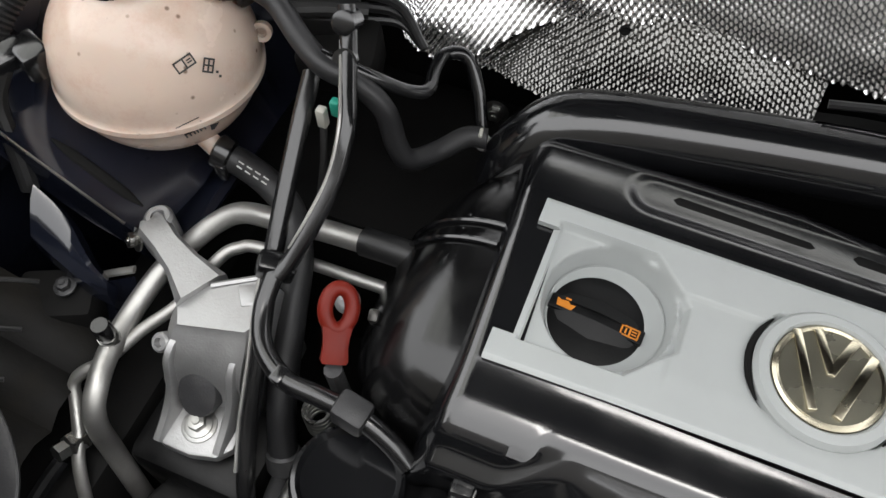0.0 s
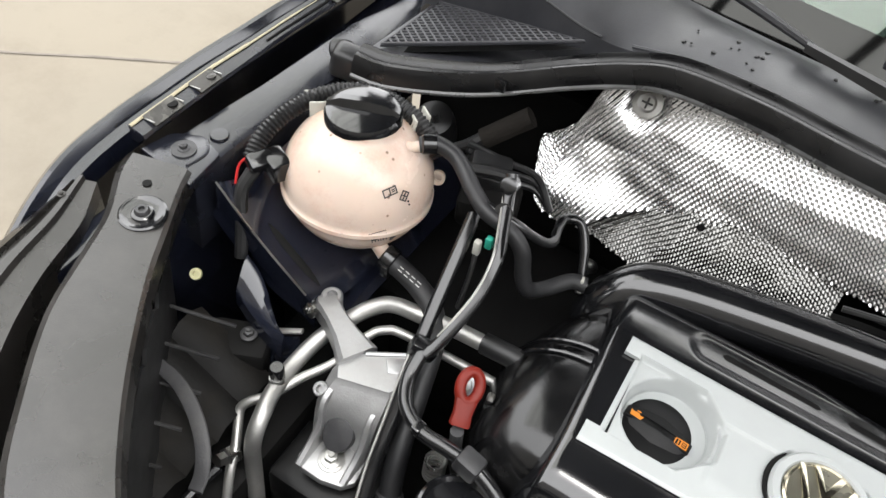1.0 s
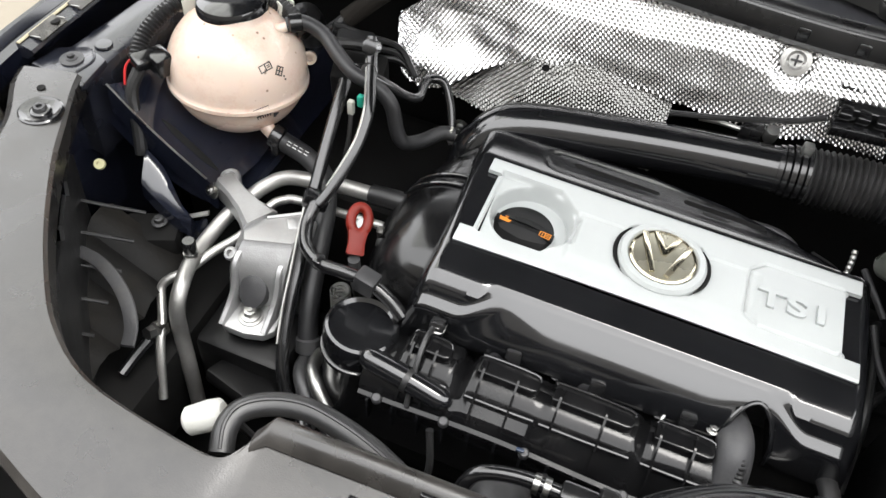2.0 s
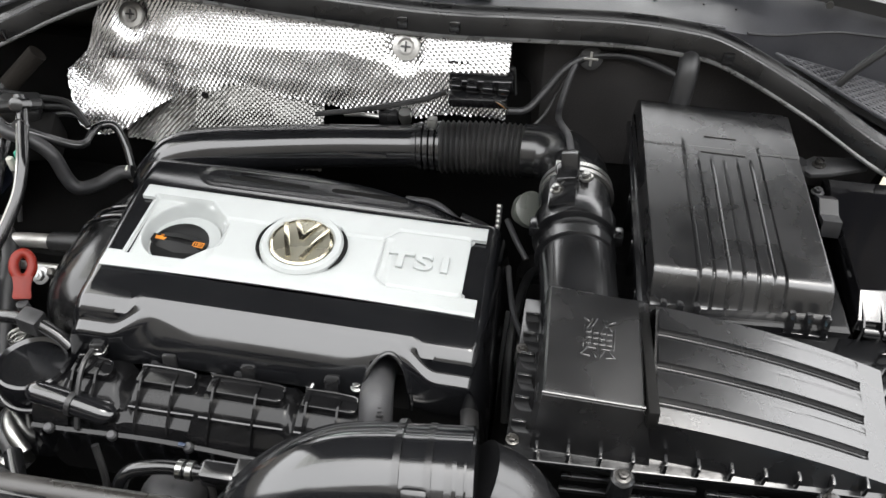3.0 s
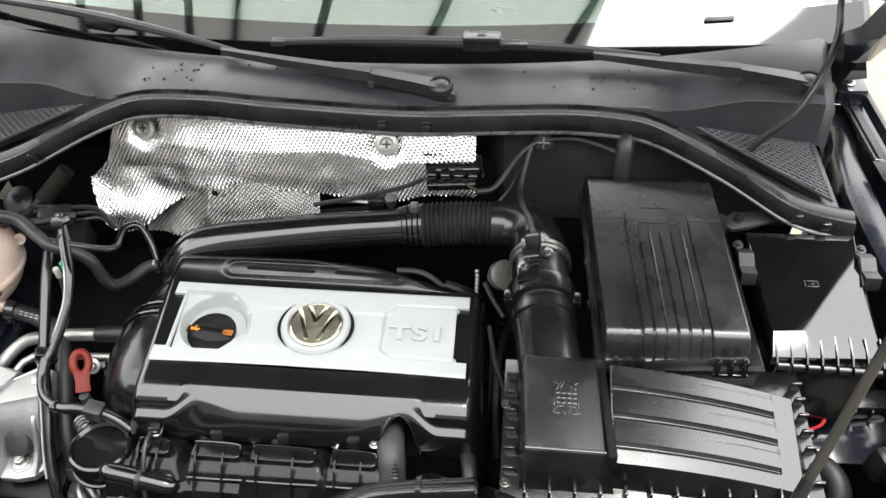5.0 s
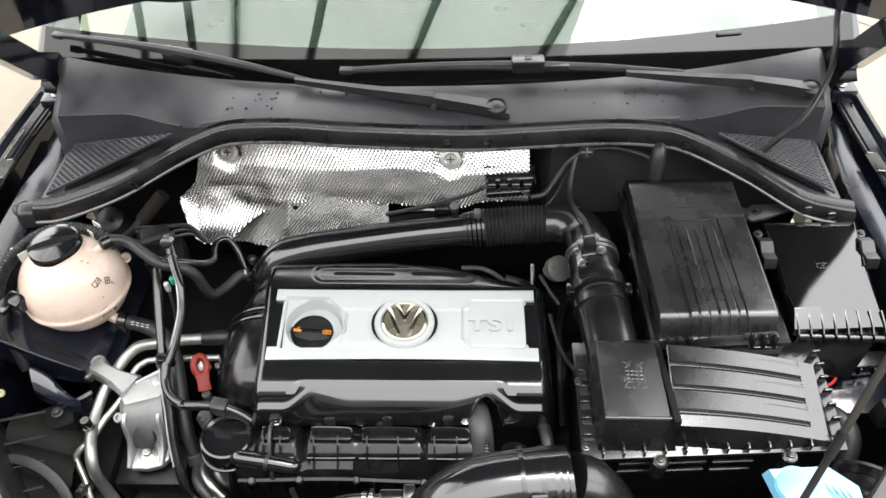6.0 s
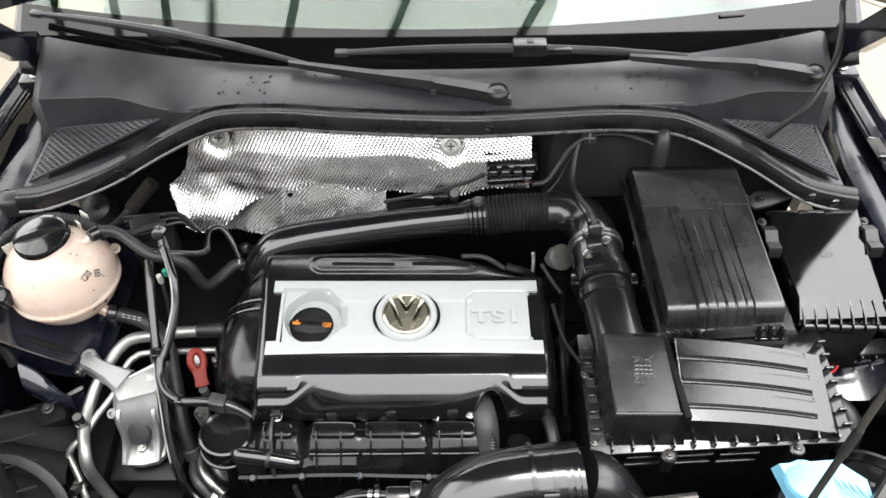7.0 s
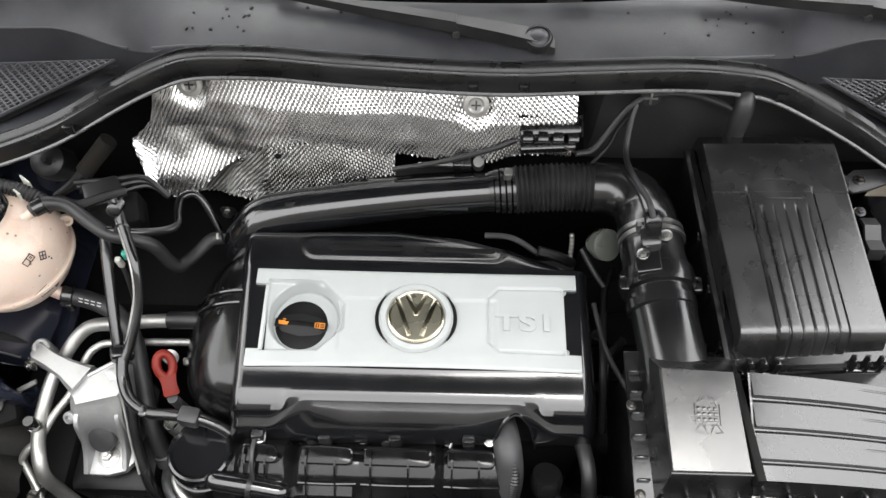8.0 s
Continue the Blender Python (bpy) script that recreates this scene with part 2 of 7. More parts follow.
def tube(points, radius, sides=14, steps=8, bm=None, smooth_path=True, ripple=0.0, pitch=0.004, flat=1.0, closed=False):
    """A round hose along the points; radius is a number or a list, one for each point. ripple: the depth of its corrugation."""
    bm = bm or bmesh.new()
    line = curve_through(points, steps, closed) if smooth_path else [Vector(p) for p in points]
    if ripple:
        length = sum((line[i + 1] - line[i]).length for i in range(len(line) - 1))
        fine = max(8, int(length / pitch * 4))
        line = resample(line, fine)
    n = len(line)
    if isinstance(radius, (int, float)):
        radii = [radius] * n
    else:
        radii = []
        for i in range(n):
            u = i / (n - 1) * (len(radius) - 1)
            k = min(int(u), len(radius) - 2)
            radii.append(radius[k] + (radius[k + 1] - radius[k]) * (u - k))
    if ripple:
        radii = [r - ripple * (0.5 + 0.5 * math.cos(i * math.pi / 2)) for i, r in enumerate(radii)]
    rings = []
    side = None
    for i, p in enumerate(line):
        if closed:
            tangent = (line[(i + 1) % n] - line[i - 1]).normalized()
        else:
            tangent = (line[min(i + 1, n - 1)] - line[max(i - 1, 0)]).normalized()
        if side is None:
            side = tangent.orthogonal().normalized()
            if flat != 1.0:
                side = tangent.cross(Vector((0, 0, 1))).normalized()
        side = (side - tangent * side.dot(tangent)).normalized()
        up = tangent.cross(side)
        rings.append([bm.verts.new(p + (side * math.cos(a) + up * math.sin(a) * flat) * radii[i]) for a in (math.tau * k / sides for k in range(sides))])
    for i in range(n if closed else n - 1):
        r0, r1 = rings[i], rings[(i + 1) % n]
        for k in range(sides):
            bm.faces.new((r0[k], r0[(k + 1) % sides], r1[(k + 1) % sides], r1[k]))
    if not closed:
        bm.faces.new(rings[0][::-1])
        bm.faces.new(rings[-1])
    return bm


def resample(line, count):
    total = [0.0]
    for i in range(len(line) - 1):
        total.append(total[-1] + (line[i + 1] - line[i]).length)
    out, k = [], 0
    for j in range(count):
        want = total[-1] * j / (count - 1)
        while k < len(line) - 2 and total[k + 1] < want:
            k += 1
        span = max(1e-9, total[k + 1] - total[k])
        out.append(line[k].lerp(line[k + 1], min(1.0, (want - total[k]) / span)))
    return out


def lathe(profile, at=(0, 0, 0), turn=(0, 0, 0), sides=36, bm=None, m=None):
    """A turned shape: pairs of radius and height round its z axis."""
    bm = bm or bmesh.new()
    b = bmesh.new()
    rings = []
    for r, z in profile:
        if r < 1e-6:
            rings.append([b.verts.new((0, 0, z))])
        else:
            rings.append([b.verts.new((r * math.cos(a), r * math.sin(a), z)) for a in (math.tau * k / sides for k in range(sides))])
    for r0, r1 in zip(rings, rings[1:]):
        for k in range(sides):
            quad = [r0[k % len(r0)], r0[(k + 1) % len(r0)], r1[(k + 1) % len(r1)], r1[k % len(r1)]]
            quad = list(dict.fromkeys(quad))
            if len(quad) > 2:
                b.faces.new(quad)
    for ring, flip in ((rings[0], True), (rings[-1], False)):
        if len(ring) > 2:
            b.faces.new(ring[::-1] if flip else ring)
    b.transform(m if m is not None else pose(*at, *turn))
    return merge(bm, b)


def loft(sections, bm=None, caps=True, closed=True):
    """A skin over rings of points, one after another."""
    bm = bm or bmesh.new()
    rings = [[bm.verts.new(p) for p in s] for s in sections]
    n = len(rings[0])
    for r0, r1 in zip(rings, rings[1:]):
        for k in range(n if closed else n - 1):
            bm.faces.new((r0[k], r0[(k + 1) % n], r1[(k + 1) % n], r1[k]))
    if caps and closed:
        bm.faces.new(rings[0][::-1])
        bm.faces.new(rings[-1])
    return bm


def sheet(us, vs, place, thick=0.0, keep=None, bm=None):
    """A skin over a grid, place(u, v) -> point, with a back side thick metres behind it."""
    bm = bm or bmesh.new()
    front = {}
    cells = []
    for i in range(len(us) - 1):
        for j in range(len(vs) - 1):
            if keep and not keep((us[i] + us[i + 1]) / 2, (vs[j] + vs[j + 1]) / 2):
                continue
            ids = [(i, j), (i + 1, j), (i + 1, j + 1), (i, j + 1)]
            for k in ids:
                if k not in front:
                    front[k] = bm.verts.new(place(us[k[0]], vs[k[1]]))
            cells.append(bm.faces.new([front[k] for k in ids]))
    if thick:
        bm.normal_update()
        rim = [e for e in bm.edges if len(e.link_faces) == 1]
        back = {v: bm.verts.new(v.co - v.normal * thick) for v in front.values()}
        for f in cells:
            bm.faces.new([back[v] for v in reversed(f.verts[:])])
        for e in rim:
            a, b = e.verts
            bm.faces.new((a, b, back[b], back[a]))
    return bm


def steps(a, b, n):
    return [a + (b - a) * i / n for i in range(n + 1)]


def ease(a, b, x):
    t = min(1.0, max(0.0, (x - a) / (b - a)))
    return t * t * (3 - 2 * t)


def between(points, x):
    """A value at x on a broken line of (x, value)."""
    if x <= points[0][0]:
        return points[0][1]
    for (x0, y0), (x1, y1) in zip(points, points[1:]):
        if x <= x1:
            return y0 + (y1 - y0) * (x - x0) / (x1 - x0)
    return points[-1][1]


def bolt(parent, at, r=0.007, turn=(0, 0, 0), name="bolt", mat=None, label=""):
    """A flanged hexagon bolt."""
    bm = lathe([(r * 1.5, 0), (r * 1.5, r * 0.25), (r * 1.1, r * 0.4)], sides=20)
    b = bmesh.new()
    hexa = [(r * math.cos(math.tau * k / 6), r * math.sin(math.tau * k / 6)) for k in range(6)]
    prism(hexa, r * 0.35, r * 1.25, bevel=r * 0.1, bm=b)
    merge(bm, b)
    lathe([(r * 0.45, r * 1.2), (r * 0.4, r * 1.45), (0, r * 1.45)], sides=14, bm=bm)
    bm.transform(pose(*at, *turn))
    return part(name, bm, mat or M_STEEL, parent, label)


# ---- ground ----
ground = part("ground", sheet(steps(-60, 60, 24), steps(-60, 60, 24), lambda u, v: (u, v, 0.0)), M_CONCRETE)
tagged(ground, "pale cream concrete yard with dark expansion joints", "ground", kind="structure")
for name, a, b in (("ground_joint", (-9, -3.80), (-0.9, 1.58)), ("ground_joint", (0.9, 2.80), (9, -3.30))):
    bm = bmesh.new()
    line = resample([Vector((*a, 0.002)), Vector((*b, 0.002))], 60)
    left, right = [], []
    for p in line:
        wob = 0.012 * noise.noise(Vector((p.x * 3, p.y * 3, 1.0)))
        left.append(bm.verts.new((p.x, p.y + wob + 0.006, 0.003)))
        right.append(bm.verts.new((p.x, p.y + wob - 0.006, 0.003)))
    for i in range(len(line) - 1):
        bm.faces.new((left[i], right[i], right[i + 1], left[i + 1]))
    tagged(part(name, bm, M_JOINT), "dark sawn joint in the concrete", "joint", kind="structure")

# ---- plain unseen walls round the yard, added to darken reflections of the low sky ----
for name, size, at in (("wall_west", (0.25, 16, 3.0), (-6.4, 1.0, 1.5)), ("wall_east", (0.25, 16, 3.0), (6.8, 1.0, 1.5)), ("wall_south", (13.0, 0.25, 4.8), (0.2, -3.7, 2.4))):
    tagged(part(name, box(size, at, 0.01), M_YARD), "added unseen wall that darkens low reflections", "wall", kind="structure")

# ---- fabric canopy over the car, with its ribs ----
canopy = thing("canopy", (-1.0, 1.2, 3.3), "pale fabric canopy on dark ribs overhead", "canopy", kind="structure")
M_FABRIC = bpy.data.materials.new("pale canopy fabric")
M_FABRIC.use_nodes = True
ft = M_FABRIC.node_tree
ft.nodes.clear()
dif, tra, mixs, fout = ft.nodes.new("ShaderNodeBsdfDiffuse"), ft.nodes.new("ShaderNodeBsdfTranslucent"), ft.nodes.new("ShaderNodeMixShader"), ft.nodes.new("ShaderNodeOutputMaterial")
weave, wcol, fco = ft.nodes.new("ShaderNodeTexNoise"), ft.nodes.new("ShaderNodeValToRGB"), ft.nodes.new("ShaderNodeTexCoord")
weave.inputs["Scale"].default_value, weave.inputs["Detail"].default_value = 5.0, 8.0
wcol.color_ramp.elements[0].color, wcol.color_ramp.elements[1].color = (0.66, 0.67, 0.64, 1), (0.80, 0.81, 0.78, 1)
ft.links.new(fco.outputs["Object"], weave.inputs["Vector"])
ft.links.new(weave.outputs["Fac"], wcol.inputs["Fac"])
for n in (dif, tra):
    ft.links.new(wcol.outputs["Color"], n.inputs["Color"])
mixs.inputs[0].default_value = 0.82
ft.links.new(dif.outputs[0], mixs.inputs[1])
ft.links.new(tra.outputs[0], mixs.inputs[2])
ft.links.new(mixs.outputs[0], fout.inputs["Surface"])
part("canopy_fabric", sheet(steps(-3.2, 0.62, 30), steps(0.05, 2.6, 20), lambda u, v: Vector((u + 0.30 * (v - 0.45) * ease(-1.5, 0.6, u), v, 3.34 + 0.05 * math.sin(u * 7)))), M_FABRIC, canopy)
for x, lean in ((-2.4, -0.05), (-1.85, -0.02), (-1.55, 0.0), (-1.29, 0.02), (-1.05, 0.12), (-0.64, 0.28), (-0.10, 0.42), (0.55, 0.50)):
    part("canopy_rib", tube([(x + lean * (y - 0.45), y, 3.30 + 0.02 * math.sin(y * 3)) for y in steps(0.02, 2.65, 8)], 0.022, 10, 2), M_VOID, canopy)

MID = 0.049  # the car's middle line


def mirrored(points):
    return [(2 * MID - p[0], *p[1:]) for p in points][::-1]


# ---- bay floor, firewall and rails ----
firewall = thing("firewall", (MID, 0.40, 0.6), "dark bulkhead behind the engine", "bulkhead", kind="structure")
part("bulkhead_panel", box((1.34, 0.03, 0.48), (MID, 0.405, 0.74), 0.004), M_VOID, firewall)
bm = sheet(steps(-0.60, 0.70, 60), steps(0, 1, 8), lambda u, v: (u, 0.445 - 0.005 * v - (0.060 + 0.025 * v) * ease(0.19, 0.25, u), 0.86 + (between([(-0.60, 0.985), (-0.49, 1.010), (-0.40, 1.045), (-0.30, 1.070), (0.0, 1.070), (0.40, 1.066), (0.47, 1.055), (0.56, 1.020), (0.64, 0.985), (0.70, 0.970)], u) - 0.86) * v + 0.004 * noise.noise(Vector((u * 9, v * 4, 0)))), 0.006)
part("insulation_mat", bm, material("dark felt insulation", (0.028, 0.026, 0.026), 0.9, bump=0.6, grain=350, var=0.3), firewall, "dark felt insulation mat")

bay = thing("bay_floor", (MID, 0.0, 0.45), "underside and chassis rails of the engine bay, coloured near black for deep shade", "chassis", kind="structure")
# floor and rails coloured near black, as deep shade would leave them
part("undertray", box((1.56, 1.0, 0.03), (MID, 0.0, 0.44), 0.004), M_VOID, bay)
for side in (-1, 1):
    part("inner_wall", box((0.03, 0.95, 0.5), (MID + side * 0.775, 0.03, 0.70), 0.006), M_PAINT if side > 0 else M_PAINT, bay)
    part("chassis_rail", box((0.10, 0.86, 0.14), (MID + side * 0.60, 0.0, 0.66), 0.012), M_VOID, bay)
# added block: fills the rear corner so less sky reaches the floor
part("corner_filler", box((0.46, 0.22, 0.30), (-0.47, 0.27, 0.61), 0.02), M_VOID, bay, "added near-black block that darkens the bay corner")
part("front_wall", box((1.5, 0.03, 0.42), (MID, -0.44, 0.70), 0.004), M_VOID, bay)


# ---- engine cover ----
cover = thing("engine_cover", (0, 0.068, 0.943), "gloss black engine cover with a silver top panel", "engine cover", turn=(0, 1.6, 0.7))


# front profile, from the panel's edge down: the middle with its bright apron, and the ends with a facet and a lip
MIDDLE = [(-0.0660, -0.0020), (-0.0690, -0.0028), (-0.0740, -0.0038), (-0.0790, -0.0045), (-0.0838, -0.0051), (-0.0850, -0.0052), (-0.0890, -0.0056), (-0.0930, -0.0060), (-0.0970, -0.0066), (-0.0995, -0.0075), (-0.1010, -0.0087), (-0.1045, -0.0098), (-0.1060, -0.0107), (-0.1075, -0.0117), (-0.1145, -0.0154), (-0.1215, -0.0197), (-0.1282, -0.0245), (-0.1335, -0.0300), (-0.1380, -0.0368), (-0.1422, -0.0480), (-0.1450, -0.0575), (-0.1436, -0.0625), (-0.1250, -0.0675)]
ENDS = [(-0.0660, -0.0020), (-0.0690, -0.0027), (-0.0740, -0.0037), (-0.0790, -0.0044), (-0.0850, -0.0051), (-0.0900, -0.0056), (-0.1030, -0.0078), (-0.1055, -0.0090), (-0.1112, -0.0122), (-0.1172, -0.0156), (-0.1188, -0.0186), (-0.1222, -0.0265), (-0.1252, -0.0290), (-0.1330, -0.0322), (-0.1350, -0.0338), (-0.1363, -0.0375), (-0.1372, -0.0430), (-0.1376, -0.0500), (-0.1378, -0.0580), (-0.1378, -0.0660), (-0.1378, -0.0740), (-0.1360, -0.0850), (-0.1300, -0.1000)]
REAR = [(-0.23, 0.131), (-0.12, 0.137), (-0.03, 0.139), (0.06, 0.129), (0.125, 0.113), (0.203, 0.084), (0.230, 0.058)]
ROLL = ((0.003, 0.006), (0.008, 0.020), (0.015, 0.050), (0.019, 0.095))  # the side, outwards and down
HOSE_X, HOSE_Z = 0.128, -0.075


def front_point(u, i):
    k = abs(u)
    w = ease(0.148, 0.163, k) if i <= 9 else ease(0.130, 0.180, k) if i <= 13 else ease(0.118, 0.185, k)
    (ya, za), (yb, zb) = MIDDLE[i], ENDS[i]
    if 14 <= i <= 17:  # the bright apron narrows towards both ends
        f = 1.0 - 0.62 * ease(0.075, 0.140, k)
        ya, za = MIDDLE[13][0] + (ya - MIDDLE[13][0]) * f, MIDDLE[13][1] + (za - MIDDLE[13][1]) * f
    return ya + (yb - ya) * w + 0.003 * (u / 0.21) ** 2 * (i < 5), za + (zb - za) * w


def cover_column(u):
    """The points of the cover across its length at u, from under the front lip to the rear skirt."""
    k = abs(u)
    col = [front_point(u, i) for i in range(len(MIDDLE))][::-1]
    yr = between(REAR, u)
    col += [(0.070, -0.0025), (0.074, -0.0020)]
    for t in steps(0.0, 1.0, 22):
        y = 0.078 + (yr - 0.012 - 0.078) * t
        pill = math.hypot(max(0.0, abs(u + 0.017) - 0.118), (y - 0.106)) - 0.0165
        col.append((y, -0.0018 - 0.0022 * t * t - 0.0013 * ease(0.006, -0.005, pill)))
    col += [(yr - 0.005, -0.0075), (yr - 0.001, -0.0145), (yr + 0.002, -0.045), (yr + 0.003, -0.100)]
    edge = max(0.0, (k - 0.210) / 0.012)
    return [Vector((u - 0.009 * ease(-0.05, 0.13, y) * ease(-0.12, -0.222, u), y, z - 0.0055 * edge ** 2)) for y, z in col]


us = steps(-0.222, 0.222, 220)
cols = [cover_column(u) for u in us]
lefts = [[p + Vector((-x, 0, -z)) for p in cols[0]] for x, z in ROLL][::-1]
rights = [[p + Vector((x, 0, -z)) for p in cols[-1]] for x, z in ROLL]
bm = bmesh.new()
rows = [[bm.verts.new(p) for p in c] for c in lefts + cols + rights]
for c0, c1 in zip(rows, rows[1:]):
    for a in range(len(c0) - 1):
        mid = (c0[a].co + c1[a + 1].co) / 2
        if a == len(MIDDLE) - 1 and abs(mid.x) < 0.190:
            continue  # open under the silver panel
        if a < 9 and ((mid.x - HOSE_X) / 0.029) ** 2 + ((mid.z - HOSE_Z) / 0.058) ** 2 < 1:
            continue  # the arch over the hose
        bm.faces.new((c0[a], c1[a], c1[a + 1], c0[a + 1]))
cover_body = part("cover_body", bm, M_COVER, cover, "gloss black moulded body", smooth=40, local=True)
arch = []
for a in steps(-0.05, math.pi + 0.05, 40):
    u, z = HOSE_X + 0.0285 * math.cos(a), HOSE_Z + 0.0575 * math.sin(a)
    prof = sorted((front_point(u, i)[1], front_point(u, i)[0]) for i in range(13, 21))
    arch.append((u, between(prof, z) + 0.0005, z))
part("hose_arch", tube(arch, 0.0026, 8, 1, smooth_path=False), M_COVER, cover, "rounded rim of the hose arch", local=True)
part("arch_lining", loft([[Vector((HOSE_X + (x - HOSE_X) * k, y + d, HOSE_Z + (z - HOSE_Z) * k)) for x, y, z in arch] for k, d in ((1.0, 0.001), (0.97, 0.02), (0.9, 0.05))], closed=False, caps=False), M_BLACK, cover, local=True)

# silver panel, with the filler recess, the stepped middle and the lettered pad
CAP = (-0.1425, 0.002)


def panel_height(x, y):
    z = 0.0
    z -= 0.0030 * ease(0.0285, 0.0255, y) * ease(-0.052, -0.030, y) * ease(-0.100, -0.094, x) * ease(0.108, 0.100, x)
    px, py = abs(x - 0.148), abs(y - 0.001)
    pad = max(px - 0.054, py - 0.043, (px + py - 0.083) * 0.707)
    z -= 0.0026 * ease(0.0026, 0.0, abs(pad)) * (1 if x < 0.191 else 0)
    dx, dy = x - CAP[0], y - CAP[1]
    r = math.hypot(dx, dy)
    octa = max(abs(dx) * 0.98, abs(dy) * 1.06, (abs(dx) + abs(dy)) * 0.735)
    edge = octa if dx > 0 else max(abs(dx), abs(dy) * 1.06)
    z -= 0.007 * ease(0.0515, 0.0475, edge)
    z -= 0.020 * ease(0.0470, 0.0405, r)
    rb = math.hypot(x - 0.0015, y - 0.002)
    z -= 0.006 * ease(0.0505, 0.0490, rb) * (1.0 if abs(y - 0.002) < 0.03 else ease(0.038, 0.03, abs(y - 0.002)))
    return z


def panel_keep(x, y):
    if abs(x) > 0.1920 and -0.0435 < y < 0.0435:
        return False
    if math.hypot(x - CAP[0], y - CAP[1]) < 0.0385:
        return False
    return abs(x) < (0.210 if y < 0 else 0.2085)


bm = sheet(steps(-0.2103, 0.2103, 300), steps(-0.066, 0.066, 94), lambda x, y: Vector((x, y - 0.003 * (x / 0.21) ** 2 * (1 if y < 0 else -0.3) + 0.0015, 0.004 + panel_height(x, y) - 0.002 * ease(0.0625, 0.066, abs(y)))), 0.005, panel_keep)
part("silver_panel", bm, M_SILVER, cover, "silver painted top panel", smooth=50, local=True)

bm = lathe([(0.0376, -0.0235), (0.0378, -0.0215), (0.0405, -0.0212), (0.0418, -0.0190), (0.0424, -0.0200)], (CAP[0], CAP[1], 0), sides=64)
part("recess_ring", bm, M_SILVER, cover, local=True)
for s in (-1, 1):
    bm = prism([(0.1932, -0.043), (0.2135, -0.043), (0.2125, 0.043), (0.1932, 0.043)], -0.012, -0.003, 0.0015)
    if s < 0:
        bm.transform(pose(0, 0, 0, 0, 0, 180))
    part("side_plate", bm, M_GRAIN, cover, "black plate with worn moulded lettering" if s < 0 else "", local=True)
for k in range(7):  # unreadable moulded marks
    bm = box((0.0035, 0.0032, 0.0008), (-0.2030 + 0.001 * (k % 2), -0.030 + 0.0075 * k + (0.012 if k > 4 else 0), -0.0028), 0.0003, (0, 0, 20))
    part("moulded_mark", bm, M_DUSTY, cover, local=True)


x0 = 0.1035
for ch, wide in (("T", 0.0300), ("S", 0.0290), ("I", 0.006)):  # the three raised letters
    text = bpy.data.curves.new("letter", "FONT")
    text.body, text.size, text.extrude, text.offset, text.bevel_depth = ch, 0.0320, 0.0014, 0.0007, 0.0004
    tmp = new("letter", text)
    bpy.context.view_layer.update()
    me = bpy.data.meshes.new_from_object(tmp)
    bpy.data.objects.remove(tmp)
    me.transform(pose(x0, -0.0130, 0.0056) @ Matrix.Diagonal((1.42, 1.0, 1.0, 1.0)))
    me.materials.append(M_SILVER)
    letter = new("raised_letter", me)
    letter.parent = cover
    tagged(letter, "silver raised letter " + ch)
    x0 += wide

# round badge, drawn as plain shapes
bm = lathe([(0.0368, 0.002), (0.0372, 0.0075), (0.0390, 0.0095), (0.0450, 0.0085), (0.0478, 0.0050), (0.0482, -0.002)], (0.0015, 0.002, 0), sides=64)
part("badge_ring", bm, M_SILVER, cover, "silver ring round the badge", local=True)
bm = lathe([(0.0368, 0.004), (0.0365, 0.0085), (0.0345, 0.0100), (0.0325, 0.0092), (0.0325, 0.004)], (0.0015, 0.002, 0), sides=64)
badge = part("badge", bm, M_CHROME, cover, "round tarnished chrome badge", local=True)
bm = lathe([(0.0326, 0.004), (0.0326, 0.0085), (0.0, 0.0095)], (0.0015, 0.002, 0), sides=64)
part("badge_ground", bm, M_BADGE, badge, "dark badge ground", local=True)
for a, b in (((-0.0235, 0.024), (-0.0065, -0.026)), ((0.0095, -0.026), (0.0265, 0.022)), ((-0.0105, 0.029), (0.0015, 0.002)), ((0.0015, 0.002), (0.0135, 0.029))):
    pa, pb = Vector(a) + Vector((0.0, 0.002)), Vector(b) + Vector((0.0, 0.002))
    mid_p = (pa + pb) / 2
    ang = math.degrees(math.atan2(pb.y - pa.y, pb.x - pa.x))
    bm = box(((pb - pa).length + 0.003, 0.0062, 0.003), (mid_p.x, mid_p.y, 0.0098), 0.0008, (0, 0, ang))
    part("badge_bar", bm, M_CHROME, badge, local=True)

# near-black arcs give the shade inside the crescent slots
for a0 in (-38, 142):
    arc = [(0.0015 + 0.0500 * math.cos(radians(a)), 0.002 + 0.0500 * math.sin(radians(a)), 0.0028) for a in steps(a0, a0 + 76, 12)]
    part("ring_slot", tube(arc, [0.0006, 0.0024, 0.0028, 0.0024, 0.0006], 8, 1, smooth_path=False), M_VOID, cover, "dark crescent slot beside the badge", local=True)

# two long slots in the rear pad, their inner shade laid on as near-black pieces
for x0, x1 in ((-0.123, -0.018), (0.008, 0.105)):
    ring = [(x0, 0.1065), (x0 + 0.004, 0.1105), (x1 - 0.004, 0.1085), (x1, 0.1045), (x1 - 0.004, 0.1015), (x0 + 0.004, 0.1025)]
    part("vent_slot", prism(ring[::-1], -0.012, -0.0036, 0.0006), M_VOID, cover, "dark vent slot", local=True)
